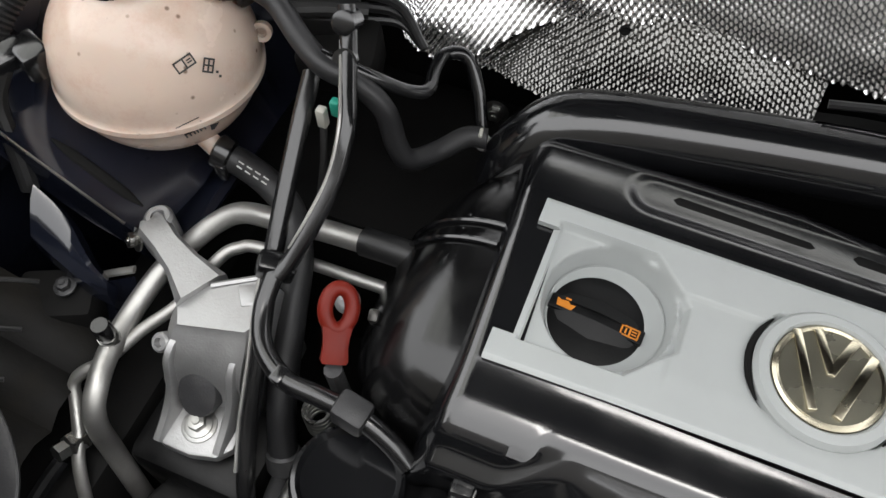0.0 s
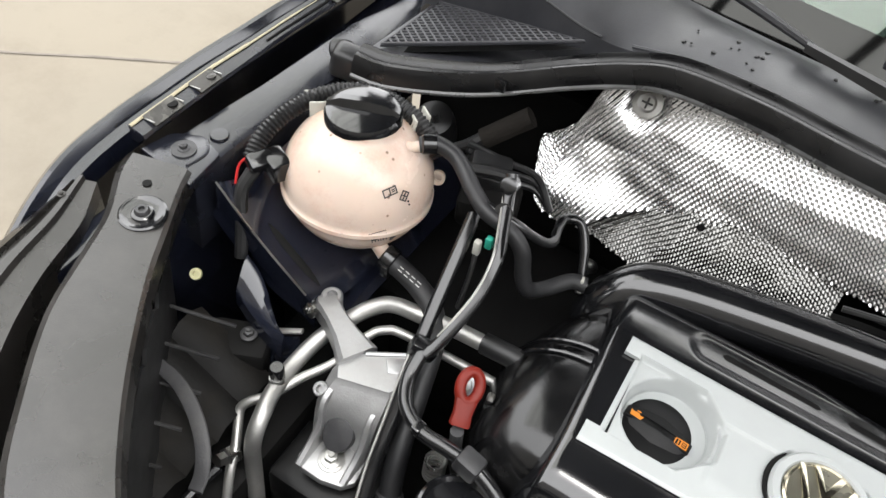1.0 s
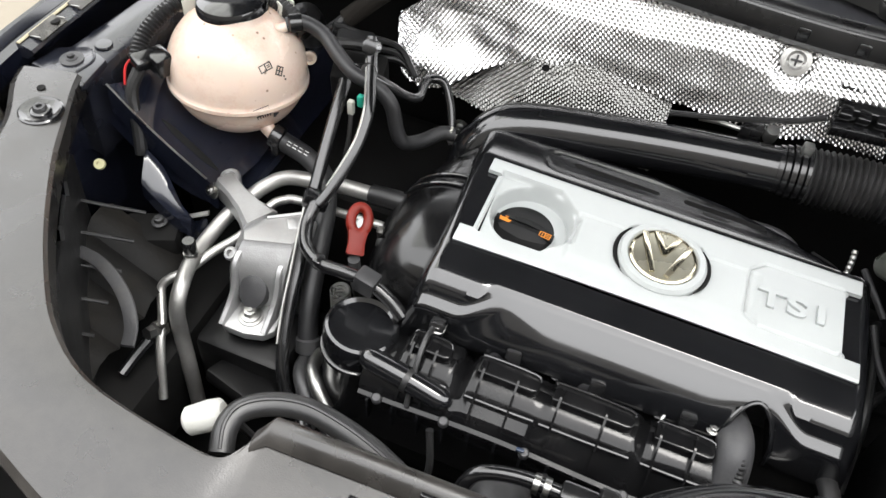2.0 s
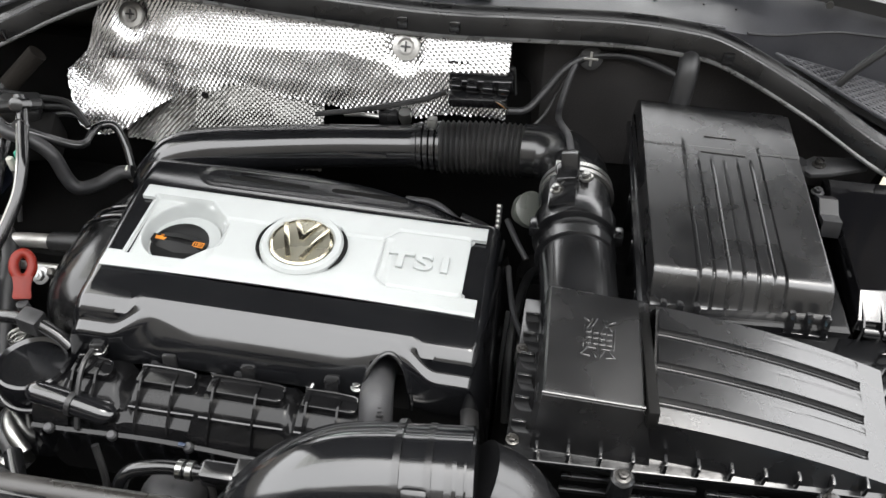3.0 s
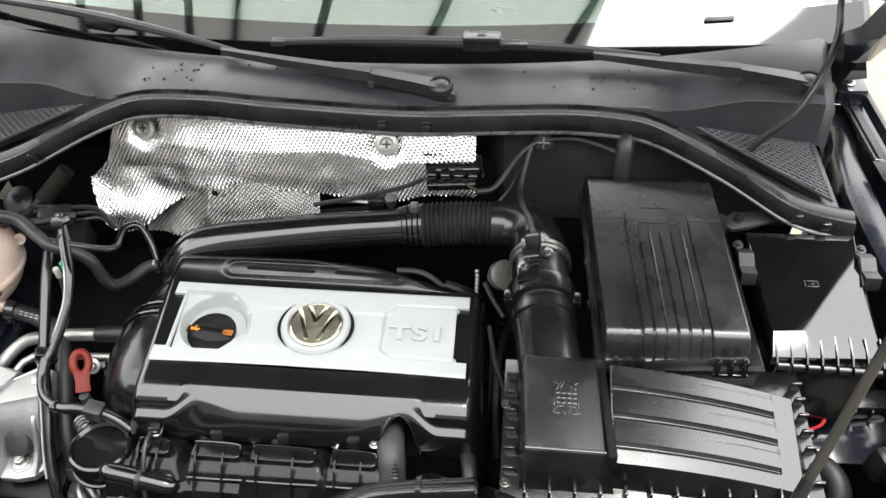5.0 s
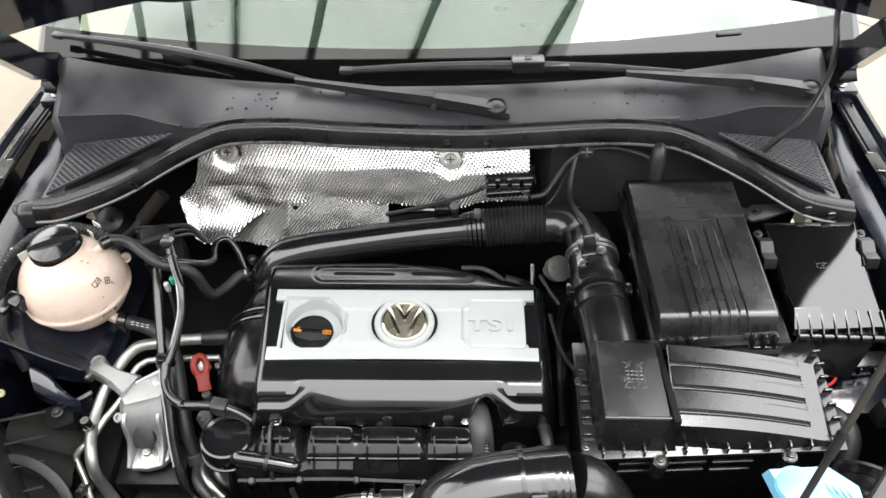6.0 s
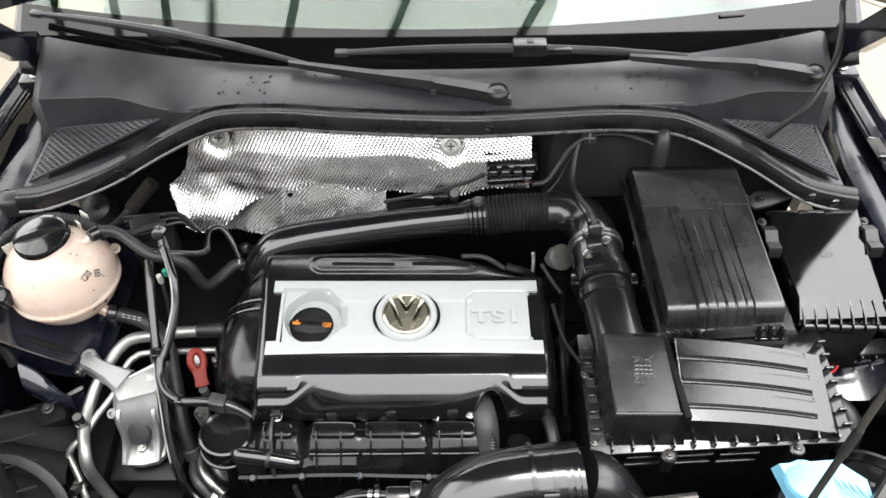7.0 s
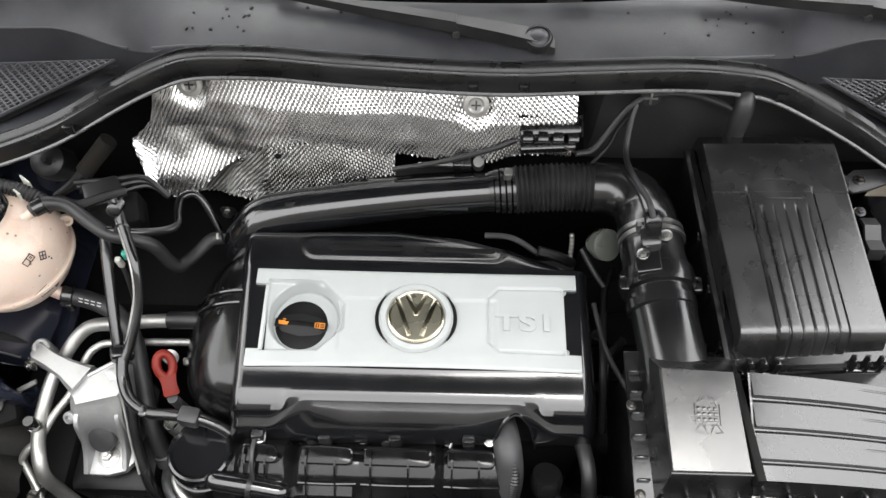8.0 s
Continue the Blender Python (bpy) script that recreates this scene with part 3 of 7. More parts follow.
# oil filler cap, sitting in the recess
cap = thing("oil_filler_cap", (-0.1490, 0.064, 0.905), "black oil filler cap with orange symbols", "filler cap", turn=(0, 1.6, -4))
part("cap_body", lathe([(0.0375, -0.02), (0.0375, 0.018), (0.0360, 0.0215), (0.0300, 0.0235), (0.0, 0.0235)], sides=48), M_CAP, cap, local=True)
for s in (-1, 1):
    bm = loft([[(x, s * y, z) for y, z in ((0.0035, 0.020), (0.0035, h), (0.006, h - 0.001), (0.014 * k, 0.020))] for x, h, k in ((-0.034, 0.0225, 1), (-0.024, 0.027, 1.4), (0, 0.029, 1.7), (0.024, 0.027, 1.4), (0.034, 0.0225, 1))])
    part("grip", bm, M_CAP, cap, local=True)
bm = prism([(-0.0345, -0.0055), (0.0345, -0.0055), (0.0345, 0.0055), (-0.0345, 0.0055)], 0.022, 0.0268, 0.001)
part("grip_bridge", bm, M_CAP, cap, local=True)
bm = prism([(-0.029, -0.003), (-0.018, -0.003), (-0.016, 0.0015), (-0.020, 0.001), (-0.022, 0.003), (-0.027, 0.002), (-0.030, 0.003)], 0.0268, 0.0272, 0)
box((0.004, 0.0014, 0.0004), (-0.0225, 0.0045, 0.027), 0, bm=bm)
part("oil_symbol", bm, M_ORANGE, cap, "orange oil can symbol", local=True)
bm = bmesh.new()
for x, y, w, h in ((0.0245, 0.0035, 0.013, 0.0011), (0.0245, -0.0035, 0.013, 0.0011), (0.0184, 0, 0.0011, 0.007), (0.0306, 0, 0.0011, 0.007), (0.0245, 0, 0.0014, 0.007), (0.0275, 0.0012, 0.0035, 0.0009), (0.0275, -0.0010, 0.0035, 0.0009), (0.0215, 0.0, 0.0012, 0.0040)):
    box((w, h, 0.0004), (x, y, 0.027), 0, bm=bm)
part("book_symbol", bm, M_ORANGE, cap, "orange open book symbol", local=True)

# ribbed air housing at the side of the cover
housing = thing("air_housing", (-0.27, 0.06, 0.80), "black ribbed round housing beside the engine cover", "engine part")
shape = curve_through([(-0.047, 0.004, 0.012), (-0.044, 0.024, 0.045), (-0.032, 0.046, 0.072), (-0.010, 0.062, 0.089), (0.020, 0.070, 0.096), (0.055, 0.072, 0.098), (0.090, 0.070, 0.096), (0.13, 0.064, 0.089), (0.165, 0.055, 0.080), (0.190, 0.040, 0.064), (0.205, 0.018, 0.036)], 5)
sections = [[(-0.226 - rx * math.cos(a), y, 0.835 + rz * math.sin(a)) for a in (math.pi * (k / 40) - math.pi / 2 for k in range(41))] for y, rx, rz in [(y, rx * 1.28, rz) for y, rx, rz in shape]]
part("housing_shell", loft(sections), M_SHELL, housing, "gloss black moulded shell", smooth=70)
for y, rx, rz in ((0.093, 0.0911, 0.0975), (0.112, 0.0872, 0.0945)):
    part("housing_band", tube([(-0.226 - rx * math.cos(a), y, 0.835 + rz * math.sin(a)) for a in steps(-0.3, 1.5, 24)], 0.0026, 8, 1, smooth_path=False), M_COVER, housing)
for k in range(9):
    bm = box((0.004, 0.0022, 0.010), (-0.262, 0.105 + 0.0075 * k, 0.915 - 0.0007 * k * k), 0.0006, (0, -28, 0))
    part("cooling_rib", bm, M_COVER, housing)
bm = tube([(-0.236 - 0.058 * math.cos(a), 0.075 + 0.128 * math.sin(a * 1.0 - 0.3), 0.905 - 0.02 * math.cos(a)) for a in steps(0.35, 1.5, 8)], 0.004, 8, 3)
part("loom_strip", bm, M_RUBBER, housing)


# ---- car body round the bay ----
SEAL = [(-0.640, 0.268, 1.004), (-0.590, 0.272, 1.008), (-0.490, 0.297, 1.033), (-0.398, 0.332, 1.068), (-0.345, 0.350, 1.086), (-0.294, 0.360, 1.097), (-0.200, 0.361, 1.098), (-0.100, 0.356, 1.093), (0.090, 0.350, 1.087), (0.220, 0.353, 1.090), (0.332, 0.356, 1.093), (0.410, 0.353, 1.090), (0.462, 0.345, 1.082), (0.556, 0.312, 1.049), (0.645, 0.274, 1.011), (0.700, 0.262, 1.000), (0.734, 0.258, 0.996)]
seal = thing("bonnet_seal", (MID, 0.35, 1.06), "black rubber bonnet seal along the cowl edge", "seal")
line = resample(curve_through(SEAL, 8), 110)
bm = loft([[p + Vector((0, a, b)) for a, b in ((0.014, 0.008), (0.012, 0.014), (0.006, 0.0175), (-0.001, 0.016), (-0.005, 0.0115), (-0.007, 0.0125), (-0.012, 0.0115), (-0.0165, 0.004), (-0.0185, -0.008), (-0.019, -0.013), (-0.010, -0.014), (0.010, 0.0))] for p in line])
part("seal_bulb", bm, material("black seal rubber", (0.006, 0.006, 0.0065), 0.30, bump=0.1, spec=0.45, dirt=DUST, dirt_amount=0.12), seal, smooth=40)
# pale lip: the sky's glint along the seal edge, put into its colour
bm = loft([[p + Vector((0, a, b)) for a, b in ((-0.018, -0.0105), (-0.0215, -0.0125), (-0.0222, -0.0145), (-0.0205, -0.0165), (-0.016, -0.016))] for p in line])
part("seal_lip", bm, material("rubber lip with painted glint", (0.05, 0.05, 0.05), 0.3, spec=0.8, var=0.4, scale=50), seal, "thin lower lip, coloured pale as a sky glint")
for x in (0.074, 0.140, 0.46, 0.655, 0.695, -0.47):
    p = min(line, key=lambda q: abs(q.x - x))
    part("seal_clip", box((0.014, 0.012, 0.016), (p.x, p.y - 0.014, p.z - 0.002), 0.002), M_BLACK, seal)
end = thing("seal_end_block", (-0.655, 0.262, 0.985), "worn rubber end block of the bonnet seal", "seal")
bm = box((0.045, 0.035, 0.040), (-0.655, 0.268, 0.990), 0.010, (0, 10, 20), segs=3)
box((0.030, 0.022, 0.022), (-0.676, 0.280, 0.992), 0.007, (30, 0, 30), bm=bm)
part("block", bm, M_RUBBER, end)

cowl = thing("windscreen_cowl", (MID, 0.42, 1.06), "weathered dark grey plastic cowl with rain spots", "car cowl")


def cowl_back(u):
    k = abs(u - MID) / 0.66
    return 0.455 + 0.095 * k ** 2.2, 1.108 - 0.004 * k ** 3


def cowl_front(u):
    p = min(line, key=lambda q: abs(q.x - u))
    return p.y + 0.006, p.z + 0.004


def cowl_place(u, v):
    """v: 0 to 0.3 the shelf that holds the grilles, 0.3 to 0.42 the step up, then the broad top."""
    fy, fz = cowl_front(u)
    by, bz = cowl_back(u)
    k = abs(u - MID) / 0.66
    shelf = ease(0.45, 0.87, k)
    sy, sz = fy + (0.432 - fy) * shelf, fz + (0.992 - fz) * shelf * 0.9
    ly, lz = sy + 0.006 + 0.006 * shelf, sz + 0.003 + 0.064 * shelf
    pts = [(0, fy, fz), (0.3, sy, sz), (0.42, ly, lz), (0.95, by, bz), (1.0, by + 0.004, bz - 0.012)]
    y = between([(a, b) for a, b, c in pts], v)
    z = between([(a, c) for a, b, c in pts], v)
    return Vector((u, y, z + 0.003 * math.sin(max(0.0, v - 0.42) * 5.4) * (1 - k * 0.5)))


part("cowl_skin", sheet(steps(-0.640, 0.722, 110), [0, 0.1, 0.2, 0.3, 0.33, 0.36, 0.39, 0.42, 0.47, 0.55, 0.65, 0.75, 0.85, 0.92, 0.95, 0.97, 1.0], cowl_place, 0.004), M_COWL, cowl, smooth=30)
for ua, ub in ((-0.615, -0.40), (0.49, 0.715)):
    part("cowl_edge", tube([cowl_place(u, 0.425) + Vector((0, -0.0006, 0.0006)) for u in steps(ua, ub, 20)], 0.0016, 6, 1, smooth_path=False), M_HOSE, cowl, "worn ledge edge")
part("cowl_ledge", tube([cowl_place(u, 0.44) + Vector((0, 0, 0.001)) for u in steps(-0.36, 0.46, 16)], 0.0022, 6, 2), M_COWL, cowl)
for u, s in ((-0.640, -1), (0.722, 1)):  # the ends, rounded down beside the hinges
    rows_e = [cowl_place(u, v) for v in (0.3, 0.42, 0.55, 0.7, 0.85, 0.95)]
    bm = loft([[p, p + Vector((s * 0.010, 0, -0.003)), p + Vector((s * 0.016, 0, -0.012)), p + Vector((s * 0.018, 0, -0.05)), Vector((p.x + s * 0.018, p.y, 0.97))] for p in rows_e], closed=False, caps=False)
    part("end_turn", bm, M_COWL, cowl, smooth=60)
random.seed(4)
for cx, cy, n in ((-0.275, 0.43, 15), (0.42, 0.425, 10), (-0.13, 0.41, 3), (0.28, 0.41, 2)):
    for k in range(n):
        u = cx + random.uniform(-0.055, 0.055)
        p = cowl_place(u, random.uniform(0.55, 0.85))
        r = random.uniform(0.001, 0.0028)
        part("rain_spot", lathe([(r, 0), (r * 0.8, 0.0012), (0, 0.0014)], tuple(p + Vector((0, 0, 0.0006))), (8, 0, 0), 10), M_RUBBER, cowl)


def grille(corners, name_label):
    g = thing("cowl_grille", tuple(corners[0]), name_label, "air grille", "cowl grilles")
    a, b, c = (Vector(p) for p in corners)
    n = (b - a).cross(c - a).normalized()
    if n.z < 0:
        n = -n
    rim = tube([a, b, c], 0.0026, 8, 1, smooth_path=False, closed=True)
    part("grille_frame", rim, M_COWL, g)
    # shade behind the mesh, made as a near-black sheet
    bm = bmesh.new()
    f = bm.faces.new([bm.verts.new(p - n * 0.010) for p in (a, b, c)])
    part("grille_backing", bm, M_VOID, g, "near-black sheet that stands for the shade behind the mesh")
    ex = (c - b).normalized()
    ey = n.cross(ex)
    for slope, nm in ((0.62, "grille_bar"), (-0.62, "grille_bar")):
        d = (ex + ey * slope).normalized() if True else ex
        q = n.cross(d)
        lo = min((p - a).dot(q) for p in (a, b, c))
        hi = max((p - a).dot(q) for p in (a, b, c))
        bm = bmesh.new()
        s = lo + 0.004
        while s < hi:
            ts = []
            for p0, p1 in ((a, b), (b, c), (c, a)):
                d0, d1 = (p0 - a).dot(q) - s, (p1 - a).dot(q) - s
                if d0 * d1 < 0:
                    ts.append(p0.lerp(p1, d0 / (d0 - d1)))
            if len(ts) == 2 and (ts[1] - ts[0]).length > 0.004:
                tube(ts, 0.0018, 5, 1, bm=bm, smooth_path=False)
            s += 0.0084
        tagged(part(nm, bm, M_COWL, g), kind="stuff")
    return g


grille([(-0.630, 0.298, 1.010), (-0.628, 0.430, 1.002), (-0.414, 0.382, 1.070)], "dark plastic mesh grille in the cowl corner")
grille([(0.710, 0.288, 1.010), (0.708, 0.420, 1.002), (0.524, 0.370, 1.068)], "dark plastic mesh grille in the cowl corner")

# ---- windscreen and wipers ----
screen = thing("windscreen", (MID, 0.56, 1.09), "greenish windscreen glass with a black lower band", "windscreen", kind="structure")


def screen_place(u, v):
    k = (u - MID) / 0.7
    y = 0.505 + 0.055 * k * k + v * 0.80 - 0.0 * k
    return Vector((u, y, 1.064 + 0.028 * k * k * 0.6 + v * 0.80 * 0.60 - 0.05 * v * v))


part("glass", sheet(steps(-0.70, 0.80, 40), steps(0, 1, 16), screen_place, 0.005), M_GLASS, screen)
M_FRIT = material("black ceramic band", (0.003, 0.003, 0.003), 0.04, bump=0.0, spec=0.5, rough_var=0.01)
bm = sheet(steps(-0.70, 0.80, 40), steps(-0.06, 0.080, 8), lambda u, v: screen_place(u, v) + Vector((0, -0.001, 0.0025)), 0.002)
part("black_band", bm, M_FRIT, screen, "gloss black lower band")
part("pale_plate", box((0.045, 0.007, 0.002), tuple(screen_place(0.575, 0.070) + Vector((0, -0.002, 0.006))), 0.0005, (31, 0, 6)), M_HOSE, screen, "small grey plate behind the glass")
cabin = thing("dashboard", (MID, 1.1, 1.0), "dark dashboard behind the windscreen", "dashboard")
part("dash_top", box((1.35, 0.7, 0.06), (MID, 1.03, 1.03), 0.02, (8, 0, 0)), M_BLACK, cabin)
part("cabin_wall", box((1.4, 0.05, 0.9), (MID, 1.9, 1.2), 0.02), M_VOID, cabin)
roof = thing("car_roof", (MID, 1.8, 1.6), "dark painted car roof and pillars", "car roof")
part("roof_panel", box((1.2, 1.2, 0.05), (MID, 1.95, 1.57), 0.02), M_PAINT, roof)
for s in (-1, 1):
    part("pillar", tube([(MID + s * 0.745, 0.60, 1.06), (MID + s * 0.70, 1.0, 1.33), (MID + s * 0.62, 1.36, 1.56)], 0.035, 10, 4), M_PAINT, roof)


def wiper(pivot, elbow, tip, blade_a, blade_b, clip, label):
    w = thing("windscreen_wiper", pivot, label, "wiper", "wipers")
    pv, el, tp = Vector(pivot), Vector(elbow), Vector(tip)
    bm = loft([[p + Vector(o) for o in ((0, -wd, 0), (0, -wd * 0.7, h), (0, wd * 0.7, h), (0, wd, 0))] for p, wd, h in ((pv + Vector((0.022, -0.004, -0.006)) * (1 if pv.x > el.x else -1), 0.010, 0.008), (pv, 0.016, 0.014), (pv.lerp(el, 0.4), 0.014, 0.016), (el, 0.011, 0.016))])
    part("arm_head", bm, M_RUBBER, w)
    part("pivot_rim", lathe([(0.0175, -0.004), (0.0185, 0.008), (0.0165, 0.0115), (0.0145, 0.0105), (0.0140, 0.006)], tuple(pv + Vector((0, 0, 0.004))), (10, 0, 0), 28), M_RUBBER, w, "raised rim round the pivot")
    part("pivot_cap", lathe([(0.0142, 0), (0.0142, 0.008), (0.012, 0.0105), (0.006, 0.0125), (0, 0.013)], tuple(pv + Vector((0, 0, 0.004))), (10, 0, 0), 28), M_COWL, w, "round pivot cap")
    bm = loft([[p + Vector(o) for o in ((0, -wd, 0), (0, -wd * 0.6, h), (0, wd * 0.6, h), (0, wd, 0))] for p, wd, h in ((el + Vector((0, 0, 0.002)), 0.012, 0.016), (el.lerp(tp, 0.5), 0.009, 0.012), (tp, 0.006, 0.008))])
    part("arm", bm, M_RUBBER, w)
    part("hinge_pin", lathe([(0.004, -0.014), (0.005, 0.014)], tuple(el), (90, 0, 0), 12), M_STEEL, w)
    ba, bb = Vector(blade_a), Vector(blade_b)
    mid_b = ba.lerp(bb, 0.5) + Vector((0, 0, 0.012))
    bm = tube([ba, ba.lerp(mid_b, 0.5) + Vector((0, 0, 0.003)), mid_b, bb.lerp(mid_b, 0.5) + Vector((0, 0, 0.003)), bb], [0.005, 0.007, 0.0085, 0.007, 0.004], 8, 6)
    part("blade", bm, M_COWL, w, "weathered grey rubber blade")
    part("blade_end", box((0.022, 0.013, 0.010), tuple(ba.lerp(bb, 0.01)), 0.002, (0, 0, math.degrees(math.atan2((bb - ba).y, (bb - ba).x)))), M_COWL, w)
    cp = Vector(clip)
    ang = math.degrees(math.atan2((bb - ba).y, (bb - ba).x))
    bm = box((0.056, 0.024, 0.024), tuple(cp), 0.004, (0, 0, ang))
    box((0.050, 0.012, 0.012), tuple(cp + Vector((0.045, -0.004, -0.004)) * (1 if ba.x < bb.x else -1)), 0.003, (0, 0, ang), bm=bm)
    clip_part = part("blade_clip", bm, M_GRAIN, w, "black blade clip")
    part("clip_window", box((0.012, 0.010, 0.002), tuple(cp + Vector((0, 0, 0.0125))), 0.0005, (0, 0, ang)), M_DUSTY, clip_part)
    return w


wiper((0.150, 0.388, 1.108), (0.045, 0.408, 1.112), (-0.197, 0.455, 1.122), (-0.66, 0.585, 1.135), (-0.17, 0.462, 1.118), (-0.418, 0.528, 1.128), "black windscreen wiper parked low on the glass")
wiper((0.690, 0.456, 1.084), (0.588, 0.462, 1.096), (0.371, 0.455, 1.128), (-0.114, 0.468, 1.135), (0.47, 0.468, 1.122), (0.205, 0.470, 1.142), "black windscreen wiper parked low on the glass")

# ---- wings, rails and front carrier ----
EDGE_L = [(-0.715, 0.62, 1.03), (-0.762, 0.45, 1.01), (-0.785, 0.304, 0.998), (-0.790, 0.234, 0.996), (-0.795, 0.16, 0.995), (-0.797, 0.10, 0.993), (-0.799, 0.033, 0.990), (-0.796, -0.034, 0.985), (-0.786, -0.09, 0.972), (-0.772, -0.14, 0.955), (-0.74, -0.25, 0.91)]
EDGE_R = [(0.806, 0.633, 1.02), (0.826, 0.523, 1.005), (0.843, 0.401, 0.998), (0.857, 0.307, 0.996), (0.873, 0.195, 0.995), (0.884, 0.11, 0.993), (0.893, 0.033, 0.990), (0.893, -0.034, 0.985), (0.883, -0.09, 0.972), (0.869, -0.14, 0.955), (0.838, -0.25, 0.91)]


def wing(points, label, s):
    """The outer wing: crown and outer side, and inside it a sunk channel, a seam of sealant and the worn flange."""
    w = thing("front_wing", points[3], label, "car wing", "front wings")
    secs = []
    for p in resample(curve_through(points, 6), 60):
        o = [(-s * 0.021, 0, -0.040), (-s * 0.020, 0, -0.014), (-s * 0.008, 0, -0.012), (-s * 0.004, 0, -0.006), (-s * 0.001, 0, -0.001), (s * 0.004, 0, 0), (s * 0.012, 0, -0.007), (s * 0.022, 0, -0.030), (s * 0.038, 0, -0.12), (s * 0.045, 0, -0.30), (s * 0.045, 0, -0.45)]
        secs.append([p + Vector(q) for q in o])
    part("wing_skin", loft(secs, closed=False, caps=False), M_PAINT, w)
    inner = resample(curve_through(points[:7], 6), 70)
    secs = [[p + Vector((-s * 0.019, 0, -0.006)), p + Vector((-s * (0.040 - 0.004 * ease(0.16, 0.26, p.y)), 0, -0.010)), p + Vector((-s * (0.042 - 0.004 * ease(0.16, 0.26, p.y)), 0, -0.014)), p + Vector((-s * 0.030, 0, -0.026)), p + Vector((-s * 0.020, 0, -0.026))] for p in inner]
    part("wing_flange", loft(secs), M_RAIL, w, "worn folded inner flange")
    seam = [p + Vector((-s * 0.022, 0.0, -0.0055 + 0.0006 * noise.noise(p * 60))) for p in inner[18:]]
    if s < 0:
        part("seam_sealant", tube(seam, [0.0008] * 26 + [0.0016] * 14 + [0.0026] * 30, 8, 1, smooth_path=False, flat=0.45), M_SEALANT, w, "cream seam sealant")
    # a near-black line stands for the shaded groove
    part("flange_groove", tube([p + Vector((-s * 0.031, 0, -0.0078)) for p in inner[4:46]], 0.0015, 6, 1, smooth_path=False), M_VOID, w)
    for y0, y1 in ((0.400, 0.350), (0.155, 0.115), (0.100, 0.045)):
        run = [p for p in inner if y1 <= p.y <= y0]
        bm = loft([[p + Vector((-s * a, 0, b)) for a, b in ((0.023, -0.0035), (0.043, -0.0065), (0.043, -0.0085), (0.023, -0.006))] for p in run])
        part("flange_tab", bm, M_WORN, w, "worn metal tab")
        for p in (run[0], run[-1]):
            part("tab_edge", box((0.016, 0.0016, 0.0014), tuple(p + Vector((-s * 0.033, 0, -0.0045))), 0.0004, (0, s * 8, 0)), M_STEEL, w, "bright bare edge")
    p = min(inner, key=lambda q: abs(q.y - 0.083))
    # a near-black disc stands for the shaded hole
    part("flange_hole", lathe([(0.0062, 0), (0.0062, 0.0014), (0, 0.0014)], tuple(p + Vector((-s * 0.033, 0, -0.0055))), (0, s * 8, 0), 18), M_VOID, w)
    p = min(inner, key=lambda q: abs(q.y - 0.143))
    part("flange_screw", lathe([(0.006, 0), (0.006, 0.001), (0.0035, 0.0025), (0, 0.0025)], tuple(p + Vector((-s * 0.033, 0, -0.005))), (0, s * 8, 0), 16), M_WORN, w)
    return w


wing(EDGE_L, "dark glossy front wing beside the bay", -1)
wing(EDGE_R, "dark glossy front wing beside the bay", 1)


def rail(s):
    """The painted top rail between wing and bay, with its end plate and bolt."""
    r = thing("upper_rail", (MID + s * 0.74, 0.25, 0.94), "dulled blue-grey painted upper rail along the wing", "body rail", "upper rails")
    secs = []
    for y, xi, xo, z in ((0.56, 0.715, 0.752, 0.974), (0.50, 0.722, 0.757, 0.972), (0.465, 0.715, 0.758, 0.971), (0.44, 0.708, 0.747, 0.970), (0.36, 0.706, 0.751, 0.969), (0.27, 0.714, 0.757, 0.968), (0.19, 0.724, 0.764, 0.966), (0.12, 0.731, 0.773, 0.965), (0.05, 0.735, 0.781, 0.963), (0.028, 0.735, 0.782, 0.962)):
        xo += 0.016 if s < 0 and y < 0.4 else 0.0
        secs.append([(MID + s * (xi + 0.006), y, z - 0.12), (MID + s * xi, y, z - 0.010), (MID + s * (xi + 0.003), y, z - 0.003), (MID + s * (xi + 0.009), y, z), (MID + s * (xi * 0.4 + xo * 0.6), y, z + 0.001), (MID + s * (xo - 0.004), y, z), (MID + s * xo, y, z - 0.005), (MID + s * (xo + 0.002), y, z - 0.10)])
    part("rail_skin", loft(secs), M_RAIL, r)
    part("drip_channel", box((0.11, 0.50, 0.03), (MID + s * 0.725, 0.46, 0.905), 0.004), M_PAINT, r, "dark painted channel beside the cowl")
    bm = prism([(MID + s * 0.729, 0.016), (MID + s * 0.808, 0.026), (MID + s * 0.800, 0.064), (MID + s * 0.770, 0.082), (MID + s * 0.735, 0.070)][::s], 0.958, 0.9675, 0.002)
    part("end_plate", bm, M_RAIL, r)
    part("washer", lathe([(0.014, 0), (0.014, 0.002), (0.009, 0.003)], (MID + s * 0.770, 0.052, 0.9675), (0, 0, 0), 24), M_DARKMETAL, r)
    bolt(r, (MID + s * 0.770, 0.052, 0.970), 0.0048, mat=M_DARKMETAL)
    part("pressed_step", tube([(MID + s * 0.750, 0.034, 0.968), (MID + s * 0.747, 0.062, 0.968), (MID + s * 0.762, 0.080, 0.967)], 0.0016, 8, 4), M_RAIL, r)
    part("plug", lathe([(0.011, 0), (0.010, 0.002), (0, 0.0025)], (MID + s * 0.757, 0.094, 0.966), (0, 0, 0), 20), M_RAIL, r)
    return r


rail(-1)
rail(1)

